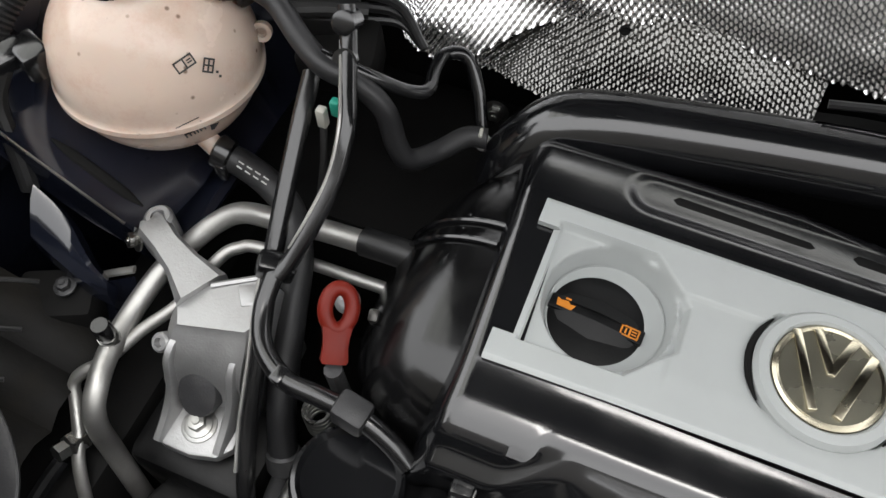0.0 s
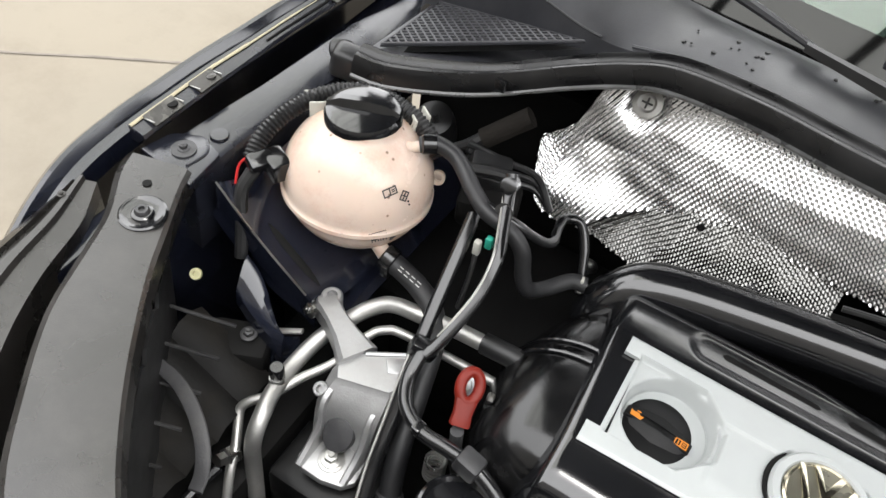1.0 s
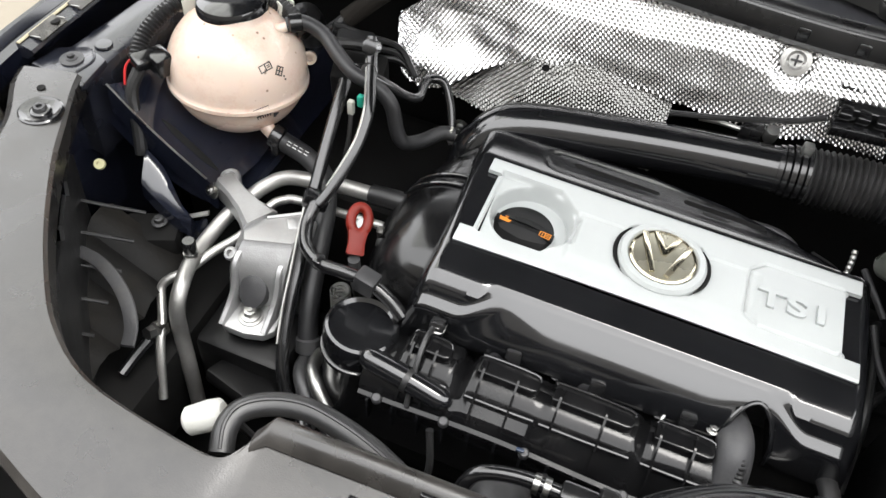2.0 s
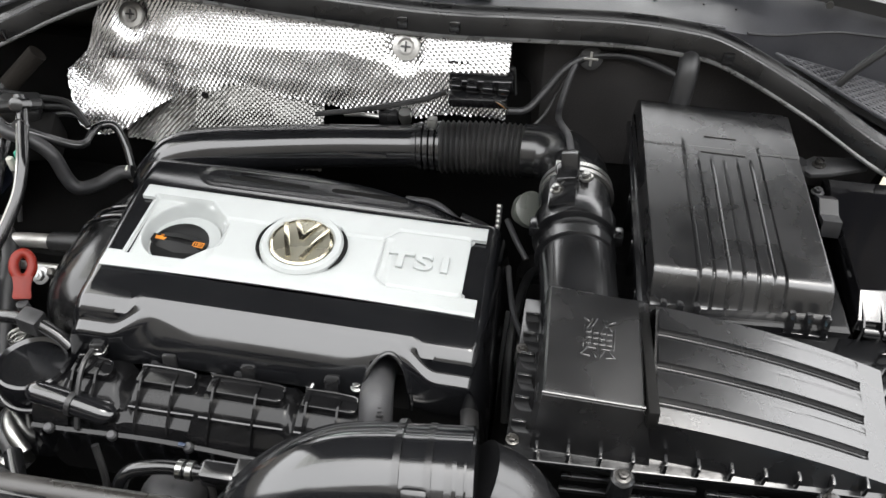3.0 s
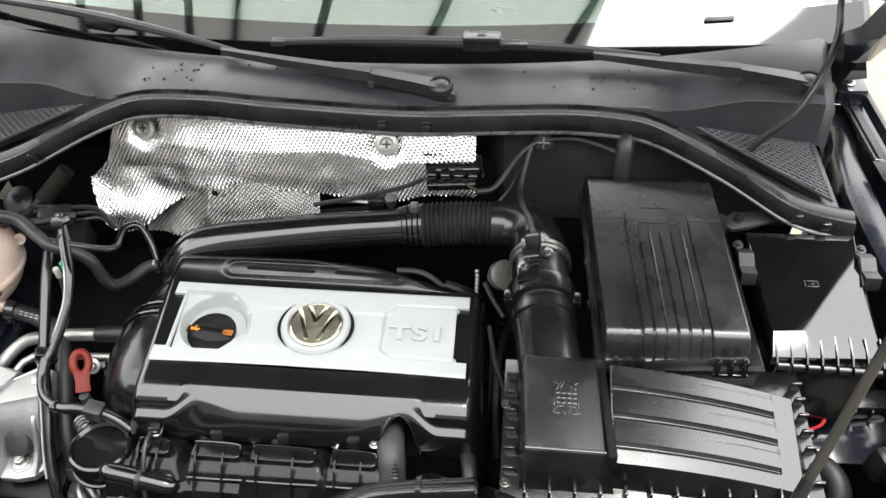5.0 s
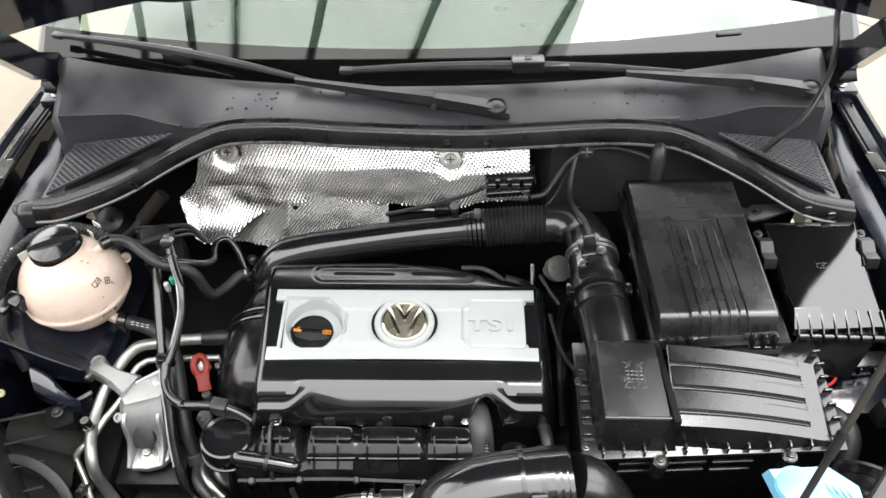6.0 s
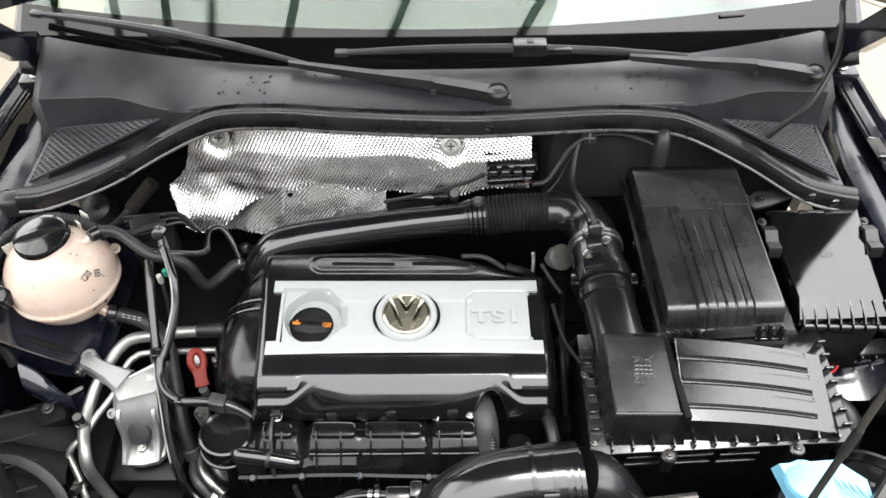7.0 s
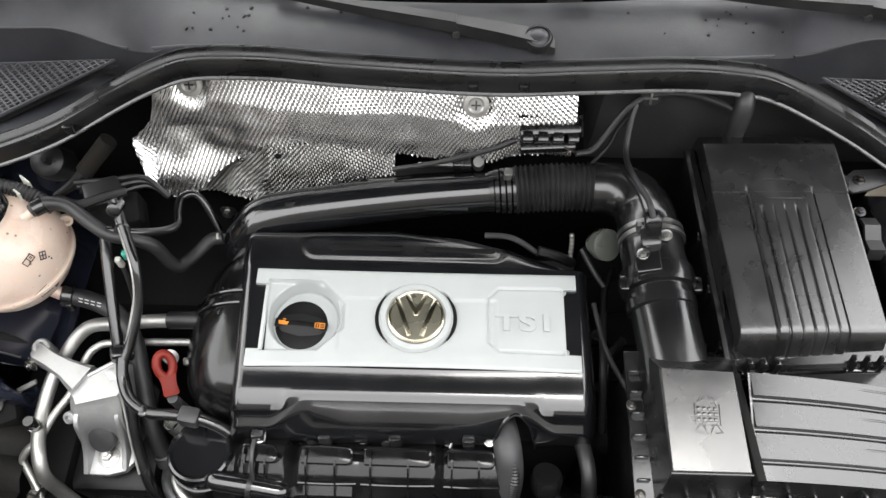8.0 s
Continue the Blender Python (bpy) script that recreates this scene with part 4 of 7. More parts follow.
INNER = [(-0.690, 0.030, 0.972), (-0.676, 0.000, 0.974), (-0.645, -0.055, 0.977), (-0.615, -0.105, 0.982), (-0.560, -0.180, 0.992), (-0.508, -0.240, 1.002), (-0.460, -0.285, 1.010), (-0.400, -0.318, 1.016)]
OUTER = [(-0.762, 0.010, 0.974), (-0.748, -0.020, 0.976), (-0.712, -0.070, 0.979), (-0.690, -0.120, 0.982), (-0.660, -0.185, 0.988), (-0.610, -0.255, 0.994), (-0.555, -0.320, 0.998), (-0.480, -0.375, 1.000)]
CENTRE_IN = [(-0.315, -0.334, 1.020), (-0.270, -0.336, 1.022), (-0.255, -0.318, 1.024), (-0.243, -0.290, 1.024), (-0.170, -0.290, 1.024), (0.049, -0.285, 1.024)]
CENTRE_OUT = [(-0.42, -0.40, 1.000), (-0.36, -0.42, 1.000), (-0.30, -0.43, 1.000), (-0.25, -0.44, 1.000), (-0.17, -0.45, 1.000), (0.049, -0.46, 1.000)]
carrier = thing("front_carrier_cover", (MID, -0.30, 0.98), "dusty grey plastic cover over the front carrier", "trim cover")
inner = INNER + CENTRE_IN
outer = OUTER + CENTRE_OUT
inner = [tuple(p) for p in curve_through(inner + mirrored(inner)[1:], 4)]
outer = [tuple(p) for p in curve_through(outer + mirrored(outer)[1:], 4)]
secs = []
for a, b in zip(inner, outer):
    a, b = Vector(a), Vector(b)
    d = (b - a).normalized()
    secs.append([a + Vector((0, 0, -0.030)), a + Vector((0, 0, -0.004)), a + d * 0.004 + Vector((0, 0, 0)), a + d * 0.016 + Vector((0, 0, 0.001)), a.lerp(b, 0.5) + Vector((0, 0, 0.001)), b - d * 0.008 + Vector((0, 0, 0)), b + Vector((0, 0, -0.005)), b + Vector((0, 0, -0.030))])
part("carrier_skin", loft(secs, closed=False, caps=False), M_DUSTY, carrier, smooth=30)
for s in (-1, 1):
    c = Vector((MID + s * (0.733 + 0.004 * s), -0.042 + 0.006 * s, 0.9775))
    part("bumper_dish", lathe([(0.0246, 0.0), (0.0240, 0.0030), (0.0222, 0.0042), (0.0205, 0.0036), (0.0152, 0.0012), (0.0118, 0.0012), (0.0112, 0.0035), (0.0090, 0.0048), (0, 0.0048)], tuple(c), (0, 0, 0), 40), M_COVER, carrier, "gloss black round dish")
    part("dish_bolt", lathe([(0.008, 0.004), (0.008, 0.006), (0.0062, 0.009), (0.0034, 0.009), (0.003, 0.006), (0, 0.006)], tuple(c), (0, 0, 0), 24), M_DARKMETAL, carrier, "steel screw")
    # no opening: the hole's shade is a near-black disc
    part("hole", lathe([(0.0048, 0), (0.0048, 0.0012), (0, 0.0012)], (MID + s * 0.757, -0.006 + 0.008 * s, 0.9765), (0, 0, 0), 18), M_VOID, carrier)
# raised rear lip and latch, with the printed plate
LIP = ((-0.256, -0.312, 1.018, 0.3), (-0.243, -0.300, 1.024, 1), (-0.170, -0.298, 1.024, 1), (0.049, -0.293, 1.024, 1), (0.268, -0.298, 1.024, 1), (0.341, -0.300, 1.024, 1), (0.354, -0.312, 1.018, 0.3))
part("rear_lip", loft([[Vector((x, y, z)) + Vector((0, a, b * k)) for a, b in ((-0.016, -0.001), (-0.013, 0.004), (-0.009, 0.0085), (-0.004, 0.0112), (0.001, 0.0112), (0.0045, 0.0090), (0.0065, 0.0050), (0.007, -0.03))] for x, y, z, k in LIP]), M_DUSTY, carrier, "rounded raised rear lip", smooth=50)
part("latch_housing", box((0.048, 0.020, 0.008), (-0.096, -0.316, 1.0245), 0.002, (-10, 0, 0)), M_RUBBER, carrier, "black latch recess")
part("latch_pin", box((0.016, 0.014, 0.012), (-0.094, -0.318, 1.029), 0.003, (-10, 0, 12)), M_BLACK, carrier)
part("latch_bar", box((0.046, 0.004, 0.006), (-0.098, -0.308, 1.030), 0.0012, (-10, 0, 0)), M_BLACK, carrier)
plate = part("printed_plate", prism([(-0.170, -0.324), (-0.112, -0.324), (-0.112, -0.366), (-0.170, -0.366)][::-1], 1.010, 1.0215, 0.001), M_BLACK, carrier, "black printed plate")
text = bpy.data.curves.new("print", "FONT")
text.body, text.size, text.extrude = "AC", 0.013, 0.0003
tmp = new("print", text)
bpy.context.view_layer.update()
me = bpy.data.meshes.new_from_object(tmp)
bpy.data.objects.remove(tmp)
me.transform(pose(-0.165, -0.342, 1.0217, 0, 0, 0))
me.materials.append(M_WHITEPRINT)
word = new("printed_word", me)
word.parent = plate
word.matrix_parent_inverse = PLACE[carrier].inverted()
for k in range(2):
    part("print_bar", box((0.018, 0.003, 0.0006), (-0.128 + 0.004 * k, -0.350 - 0.008 * k, 1.0217), 0.0002), M_WHITEPRINT, plate)

GUTTER = [(-0.287, -0.318, 0.978), (-0.293, -0.299, 0.984), (-0.289, -0.281, 0.986), (-0.269, -0.266, 0.986), (-0.241, -0.259, 0.986), (-0.209, -0.262, 0.985), (-0.175, -0.270, 0.983), (-0.14, -0.282, 0.978)]
WPLUG = (-0.318, -0.292, 0.972)
gutter = thing("hose_gutter", (-0.27, -0.29, 0.97), "dark curved plastic gutter behind the carrier cover", "trim")
part("gutter_body", tube(GUTTER, 0.0105, 12, 6, flat=0.8), M_RUBBER, gutter)
part("gutter_edge", tube([(x, y, z + 0.0085) for x, y, z in GUTTER], 0.0016, 6, 6), M_HOSE, gutter, "thin turned edge")
block_w = thing("lamp_plug", (-0.305, -0.275, 0.96), "white plastic lamp plug behind the carrier", "plug")
part("plug_body", lathe([(0.0095, -0.018), (0.0125, -0.015), (0.0135, 0.004), (0.0125, 0.014), (0.0085, 0.017), (0, 0.017)], WPLUG, (0, 68, 28), 20), material("white plastic plug", (0.36, 0.36, 0.34), 0.4, var=0.1), block_w)
part("plug_lead", tube([WPLUG, (WPLUG[0] + 0.006, WPLUG[1] + 0.02, WPLUG[2] - 0.03), (WPLUG[0] + 0.01, WPLUG[1] + 0.04, WPLUG[2] - 0.1)], 0.004, 8, 5), M_RUBBER, block_w)


def headlight(s):
    h = thing("headlight", (MID + s * 0.74, -0.12, 0.93), "dusty headlight housing beside the carrier cover", "headlight", "headlights")
    top, low = [], []
    secs = []
    for x, y, w in ((-0.752, -0.035, 0.030), (-0.722, -0.085, 0.060), (-0.702, -0.150, 0.075), (-0.672, -0.215, 0.085), (-0.625, -0.285, 0.090), (-0.565, -0.350, 0.090)):
        d = Vector((-0.8, -0.55, 0)).normalized()
        a = Vector((x - 0.004, y - 0.003, 0.968))
        pts = [a + Vector((0, 0, -0.12)), a, a + d * w * 0.35 + Vector((0, 0, 0.003)), a + d * w * 0.38 + Vector((0, 0, 0.010)), a + d * w * 0.50 + Vector((0, 0, 0.010)), a + d * w * 0.53 + Vector((0, 0, 0.001)), a + d * w * 0.72 + Vector((0, 0, -0.001)), a + d * w * 0.75 + Vector((0, 0, 0.004)), a + d * w + Vector((0, 0, -0.006)), a + d * (w + 0.02) + Vector((0, 0, -0.10))]
        secs.append([Vector((p.x if s < 0 else 2 * MID - p.x, p.y, p.z)) for p in pts])
    cols = [curve_through([sec[i] for sec in secs], 5) for i in range(len(secs[0]))]
    part("housing", loft([list(r) for r in zip(*cols)], closed=False, caps=False), M_DUSTY, h, smooth=25)
    bolt(h, (MID + s * 0.811, -0.076, 0.978), 0.0028, mat=M_WORN)
    return h


headlight(-1)
headlight(1)

# ---- open bonnet, held up over the bay ----
bonnet = thing("bonnet", (MID, 0.62, 1.15), "open dark bonnet held up over the bay", "bonnet")


def bonnet_place(u, v, lift=0.0):
    """u across, v from the rear edge to the nose."""
    k = u / 0.74
    ang = radians(56)
    along = v * 0.90 + 0.17 * (1 - k * k) * (1 - v) ** 2 + 0.19 * (1 - k * k) * v * v
    w = 1.15 - 0.60 * v + 0.26 * v * v + 0.10 * ease(0.04, 0.14, v)
    crown = 0.05 * (1 - k * k)
    y = 0.55 - math.cos(ang) * along + math.sin(ang) * (crown + lift)
    z = 1.165 + math.sin(ang) * along + math.cos(ang) * (crown + lift)
    return Vector((MID + u * w, y, z))


us, vs = steps(-0.74, 0.74, 36), steps(0, 1, 24)
part("outer_skin", sheet(us, vs, lambda u, v: bonnet_place(u, v, 0.02), 0.004), M_PAINT, bonnet)
part("inner_skin", sheet(us, vs, lambda u, v: bonnet_place(u, v, -0.012 - 0.018 * ease(0.08, 0.0, min(v, 1 - v)) - 0.014 * (ease(0.05, 0.02, abs(u)) + ease(0.05, 0.02, abs(abs(u) - 0.34)))), 0.003), M_PAINT, bonnet, "painted inner frame")
part("felt_liner", sheet(steps(-0.56, 0.56, 20), steps(0.2, 0.85, 12), lambda u, v: bonnet_place(u, v, -0.036 - 0.006 * math.sin(v * 20) ** 2), 0.008), material("black felt", (0.015, 0.015, 0.015), 0.95, bump=0.5), bonnet, "black felt liner")
for s in (-1, 1):
    x = MID + s * 0.70
    bm = loft([[p + Vector(o) for o in ((-0.010, -0.014, -0.02), (0.010, -0.014, -0.02), (0.010, 0.014, 0.02), (-0.010, 0.014, 0.02))] for p in (Vector((x + s * 0.04, 0.62, 1.02)), Vector((x + s * 0.03, 0.58, 1.07)), Vector((x + s * 0.02, 0.50, 1.13)), Vector((x, 0.36, 1.30)))])
    hinge = thing("hinge_bracket", (x, 0.55, 1.05), "black bonnet hinge bracket on the body", "bracket", "bonnet hinges")
    part("hinge_arm", bm, M_PAINT, hinge)
    part("hinge_foot", box((0.05, 0.10, 0.03), (x + s * 0.045, 0.58, 1.01), 0.006), M_PAINT, hinge)
    bolt(hinge, (x + s * 0.04, 0.55, 1.026), 0.007)

rod = thing("bonnet_prop_rod", (0.512, -0.26, 0.98), "long grey steel bonnet prop rod", "prop rod")


def rod_at(z):
    return (0.516 + 0.217 * (z - 1.0), -0.254 + 0.330 * (z - 1.0), z)


part("rod", tube([rod_at(0.985), rod_at(1.2), rod_at(1.5), rod_at(1.78)], 0.0047, 14, 2), M_ROD, rod)
part("rod_foot", lathe([(0.011, -0.02), (0.013, 0.0), (0.011, 0.012), (0.007, 0.02)], rod_at(0.985), (-18, 12, 0), 18), M_RUBBER, rod, "rubber foot")
part("grip_sleeve", tube([rod_at(1.09), rod_at(1.13)], 0.0060, 14, 2, smooth_path=False), M_RUBBER, rod, "dark rubber sleeve")

washer_line = thing("washer_hose", (0.60, 0.36, 1.05), "thin black washer hose from cowl up to the bonnet", "hose")
part("hose_body", tube([(0.592, 0.352, 1.030), (0.612, 0.352, 1.066), (0.650, 0.362, 1.108), (0.688, 0.410, 1.150), (0.712, 0.470, 1.170), (0.722, 0.520, 1.185), (0.724, 0.540, 1.22)], 0.0050, 10, 6), M_RUBBER, washer_line)


# ---- heat shield on the bulkhead ----
shield = thing("heat_shield", (-0.1, 0.35, 1.0), "bright dimpled aluminium heat shield on the bulkhead", "heat shield")
TOP = [(-0.413, 0.970), (-0.394, 0.985), (-0.381, 0.997), (-0.371, 1.030), (-0.360, 1.072), (-0.335, 1.096), (-0.30, 1.104), (-0.10, 1.096), (0.075, 1.086), (0.165, 1.078), (0.205, 1.074)]
LOW = [(-0.413, 0.964), (-0.400, 0.930), (-0.382, 0.908), (-0.355, 0.902), (-0.33, 0.908), (-0.284, 0.934), (-0.25, 0.950), (-0.22, 0.964), (-0.168, 0.974), (-0.10, 0.971), (-0.04, 0.966), (0.0, 0.966), (0.12, 0.975), (0.205, 0.975)]


def crumple(x, z, s):
    return noise.noise(Vector((x * 9, z * 14, s))) * 0.010 + noise.noise(Vector((x * 26, z * 34, s + 5))) * 0.0045


def shield_place(x, v):
    top, low = between(TOP, x), between(LOW, x)
    z = low + (top - low) * v
    # leans back towards the seal, more so above a fold along the middle
    fold = between([(-0.43, 0.02), (-0.33, 0.05), (-0.22, 0.045), (-0.1, 0.02), (0.0, 0.0), (0.08, 0.025), (0.2, 0.005)], x)
    brk = 1.045 - fold * 0.5
    base = between([(-0.43, 0.356), (-0.30, 0.352), (-0.10, 0.326), (0.07, 0.308), (0.21, 0.312)], x)
    y = base + max(0.0, z - brk) * 0.75 - max(0.0, min(brk - z, brk - 0.985)) * between([(-0.43, 0.45), (-0.2, 0.40), (-0.10, 0.24), (-0.02, 0.08), (0.07, 0.08), (0.14, 0.1), (0.2, 0.1)], x)
    y -= max(0.0, 0.985 - z) * between([(-0.43, 0.80), (-0.3, 0.75), (-0.2, 0.45), (0.0, 0.15), (0.2, 0.1)], x)
    y += crumple(x, z, 2) * (0.5 + 1.0 * ease(1.02, 0.95, z))
    for bx, bz in ((-0.318, 1.037), (0.073, 1.052)):
        d = math.hypot(x - bx, z - bz)
        y += 0.008 * ease(0.030, 0.016, d)
    a, b = x * 890 + z * 260, z * 890 - x * 120
    dim = math.cos(a) * math.cos(b)
    y -= 0.0023 * dim
    return Vector((x, y, z))


part("foil_sheet", sheet(steps(-0.413, 0.205, 400), steps(0, 1, 96), shield_place), M_FOIL, shield, "bright dimpled foil", smooth=80)
for bx, bz in ((-0.318, 1.037), (0.073, 1.052)):
    p = shield_place(bx, (bz - between(LOW, bx)) / (between(TOP, bx) - between(LOW, bx)))
    part("washer", lathe([(0.0175, -0.003), (0.017, 0.001), (0.011, 0.0022), (0.008, 0.0), (0, 0.0)], tuple(p + Vector((0, -0.005, 0.004))), (55, 0, 0), 28), M_PIPE, shield, "dished foil fixing washer")
    for ang in (0, 90):
        part("washer_cross", box((0.013, 0.0022, 0.0015), tuple(p + Vector((0, -0.007, 0.0055))), 0.0005, (55, 0, 0)) if ang else box((0.0022, 0.013, 0.0015), tuple(p + Vector((0, -0.007, 0.0055))), 0.0005, (55, 0, 0)), M_DARKMETAL, shield)
# the hole's dark inside is a near-black disc on the foil
part("torn_hole", lathe([(0.005, 0), (0.004, 0.002), (0, 0.001)], (-0.203, 0.303, 0.966), (80, 0, 10), 12), M_VOID, shield, "small dark hole")

lower = thing("lower_heat_shield", (-0.2, 0.31, 0.85), "darker dimpled foil shield behind the engine", "heat shield")


def lower_place(x, v):
    top = between(LOW, x) + 0.006
    z = 0.882 + (top - 0.882) * v
    y = 0.326 - 0.55 * (top - z) - 0.010 * math.exp(-((x + 0.17) / 0.10) ** 2) + crumple(x, z, 9) * 0.7 - 0.02 * ease(-0.30, -0.36, x)
    y -= 0.0026 * math.cos(x * 890 + z * 200) * math.cos(z * 1150 - x * 100)
    return Vector((x, y, z))


# same dimpled foil as above, with a much darker base
part("foil_sheet", sheet(steps(-0.335, -0.040, 180), steps(0, 1, 110), lower_place), M_FOIL_OLD, lower, "darker dimpled foil", smooth=80)
bolt(lower, (-0.300, 0.285, 0.845), 0.008, (90, 0, 0), label="rusty bolt")
lug = thing("shield_bracket", (-0.115, 0.285, 0.95), "dark eyed bracket and steel pipe under the heat shield", "bracket")
part("eye", lathe([(0.008, -0.005), (0.022, -0.004), (0.023, 0.0), (0.021, 0.004), (0.010, 0.005), (0.007, 0.0)], m=pose(-0.106, 0.296, 0.922, 58, 0, 12) @ Matrix.Diagonal((1.25, 0.85, 1.0, 1.0)), sides=28), M_DARKMETAL, lug)
part("stay", loft([[Vector(p) + Vector(o) for o in ((0, -0.006, 0.003), (0, 0.006, 0.006), (0, 0.006, -0.002), (0, -0.006, -0.005))] for p in ((-0.090, 0.296, 0.922), (-0.060, 0.300, 0.925), (-0.010, 0.304, 0.932), (0.060, 0.306, 0.940))]), M_VOID, lug)
part("steel_pipe", tube([(-0.078, 0.290, 0.926), (-0.056, 0.288, 0.930), (-0.034, 0.290, 0.930), (-0.016, 0.296, 0.925)], 0.0042, 10, 5), M_STEEL, lug, "short bright pipe")
part("steel_pipe", tube([(-0.005, 0.292, 0.968), (0.020, 0.290, 0.972), (0.045, 0.289, 0.972)], 0.0030, 10, 4), M_STEEL, lug)
part("spacer", lathe([(0.0075, -0.008), (0.0085, 0.0), (0.0075, 0.010)], (0.078, 0.287, 0.978), (15, 0, 0), 18), M_STEEL, lug, "bright steel spacer")
part("black_block", box((0.026, 0.02, 0.022), (0.056, 0.292, 0.974), 0.003, (10, 0, 0)), M_BLACK, lug)

# ---- air duct behind the cover, bellows and elbow ----
duct = thing("intake_duct", (0.0, 0.24, 0.93), "gloss black intake duct behind the engine cover", "air duct")
DUCT = [(-0.262, 0.200, 0.852), (-0.250, 0.215, 0.884), (-0.222, 0.228, 0.912), (-0.180, 0.236, 0.925), (-0.10, 0.244, 0.936), (0.0, 0.252, 0.947), (0.095, 0.258, 0.955)]
part("duct_tube", tube(DUCT, [0.030, 0.033, 0.034, 0.032, 0.030, 0.0285, 0.0275], 24, 10, flat=1.0), M_COVER, duct, "gloss black tube")
bm = loft([[Vector((x, 0.2285 + 0.03 * (x + 0.18) * 0.35 + dy, 0.952 + 0.02 * (x + 0.18) + dz)) for dy, dz in ((-0.0055, 0.0), (-0.004, 0.0032), (0.004, 0.0062), (0.006, 0.003))] for x in steps(-0.185, 0.065, 10)])
part("flat_rib", bm, M_COVER, duct)
for x, r in ((0.097, 0.0290), (0.104, 0.0305), (0.112, 0.0320), (0.120, 0.0325), (0.128, 0.0325)):
    p = (x, 0.2585 + (x - 0.098) * 0.06, 0.9555 + (x - 0.098) * 0.05)
    part("duct_collar", lathe([(r - 0.004, -0.0037), (r, -0.0028), (r, 0.0028), (r - 0.004, 0.0037)], p, (0, 87, 4), 36), M_BLACK, duct)
part("collar_clip", box((0.012, 0.012, 0.014), (0.118, 0.262, 0.992), 0.002), M_STEEL, duct, "steel clip")
part("bellows", tube([(0.128, 0.260, 0.957), (0.185, 0.263, 0.961), (0.240, 0.262, 0.964)], 0.0340, 28, 10, ripple=0.0040, pitch=0.0068), M_RUBBER, duct, "ribbed black rubber bellows", smooth=60)
part("elbow", tube([(0.236, 0.262, 0.964), (0.262, 0.259, 0.966), (0.285, 0.245, 0.969), (0.298, 0.222, 0.972), (0.302, 0.195, 0.975), (0.303, 0.170, 0.976)], [0.034, 0.035, 0.037, 0.038, 0.040, 0.041], 26, 8), M_BLACK, duct, "black rubber elbow")
for x, y, r in ((0.303, 0.182, 0.0425), (0.304, 0.172, 0.0430)):
    part("hose_clamp", lathe([(r - 0.002, -0.0035), (r, -0.003), (r, 0.003), (r - 0.002, 0.0035)], (x, y, 0.976), (90, 0, 2), 40), M_STEEL, duct, "bright steel hose clamp")

meter = thing("air_flow_meter_pipe", (0.31, 0.08, 0.96), "black air pipe with a sensor down to the filter box", "air pipe")
part("pipe_body", tube([(0.303, 0.175, 0.976), (0.304, 0.150, 0.975), (0.307, 0.118, 0.974), (0.308, 0.10, 0.973), (0.313, 0.055, 0.971), (0.318, 0.010, 0.968), (0.322, -0.030, 0.962)], [0.0405, 0.0405, 0.0415, 0.0405, 0.0405, 0.0405, 0.0415], 32, 8), M_BLACK, meter)
part("flange", lathe([(0.038, -0.016), (0.0465, -0.014), (0.0475, 0.0), (0.0465, 0.012), (0.038, 0.014)], (0.306, 0.112, 0.974), (90, 0, 3), 36), M_BLACK, meter)
part("collar", lathe([(0.040, -0.008), (0.0440, -0.006), (0.0440, 0.006), (0.040, 0.008)], (0.309, 0.080, 0.972), (90, 0, 3), 36), M_BLACK, meter)
for x in (0.262, 0.352):
    part("flange_lug", box((0.012, 0.020, 0.014), (x, 0.105, 0.985), 0.003), M_BLACK, meter)
bm = box((0.030, 0.052, 0.016), (0.288, 0.132, 1.014), 0.003, (0, -18, 2))
box((0.024, 0.026, 0.024), (0.291, 0.150, 1.024), 0.004, (10, -12, 2), bm=bm)
sensor = part("sensor", bm, M_BLACK, meter, "black sensor with a plug")
part("plug", box((0.020, 0.024, 0.030), (0.292, 0.160, 1.036), 0.004, (-20, -8, 0)), M_BLACK, sensor)
for x, y, z in ((0.281, 0.130, 1.020), (0.312, 0.158, 1.018)):
    bolt(meter, (x, y, z), 0.0052, (0, -15, 0))
part("bright_catch", box((0.006, 0.010, 0.012), (0.279, 0.172, 1.018), 0.001), M_STEEL, meter)

# ---- air filter box ----
airbox = thing("air_filter_box", (0.44, -0.07, 0.80), "black air filter box with a ribbed sloping lid", "air filter box")
bm = loft([[(0.268, y0, z), (0.622, y0 + 0.018, z), (0.622, y1, z), (0.268, y1 - 0.004, z)] for y0, y1, z in ((-0.140, 0.015, 0.70), (-0.150, 0.022, 0.935), (-0.162, 0.026, 0.937), (-0.162, 0.026, 0.949))])
part("lower_box", bm, M_CAP, airbox, smooth=20)
for k in range(2):
    for j in range(3):
        bm = box((0.058, 0.006, 0.007), (0.345 + 0.066 * j, -0.152 + 0.002 * j, 0.918 - 0.024 * k), 0.0015, (0, 0, 3))
        part("louvre", bm, M_GRAIN, airbox)
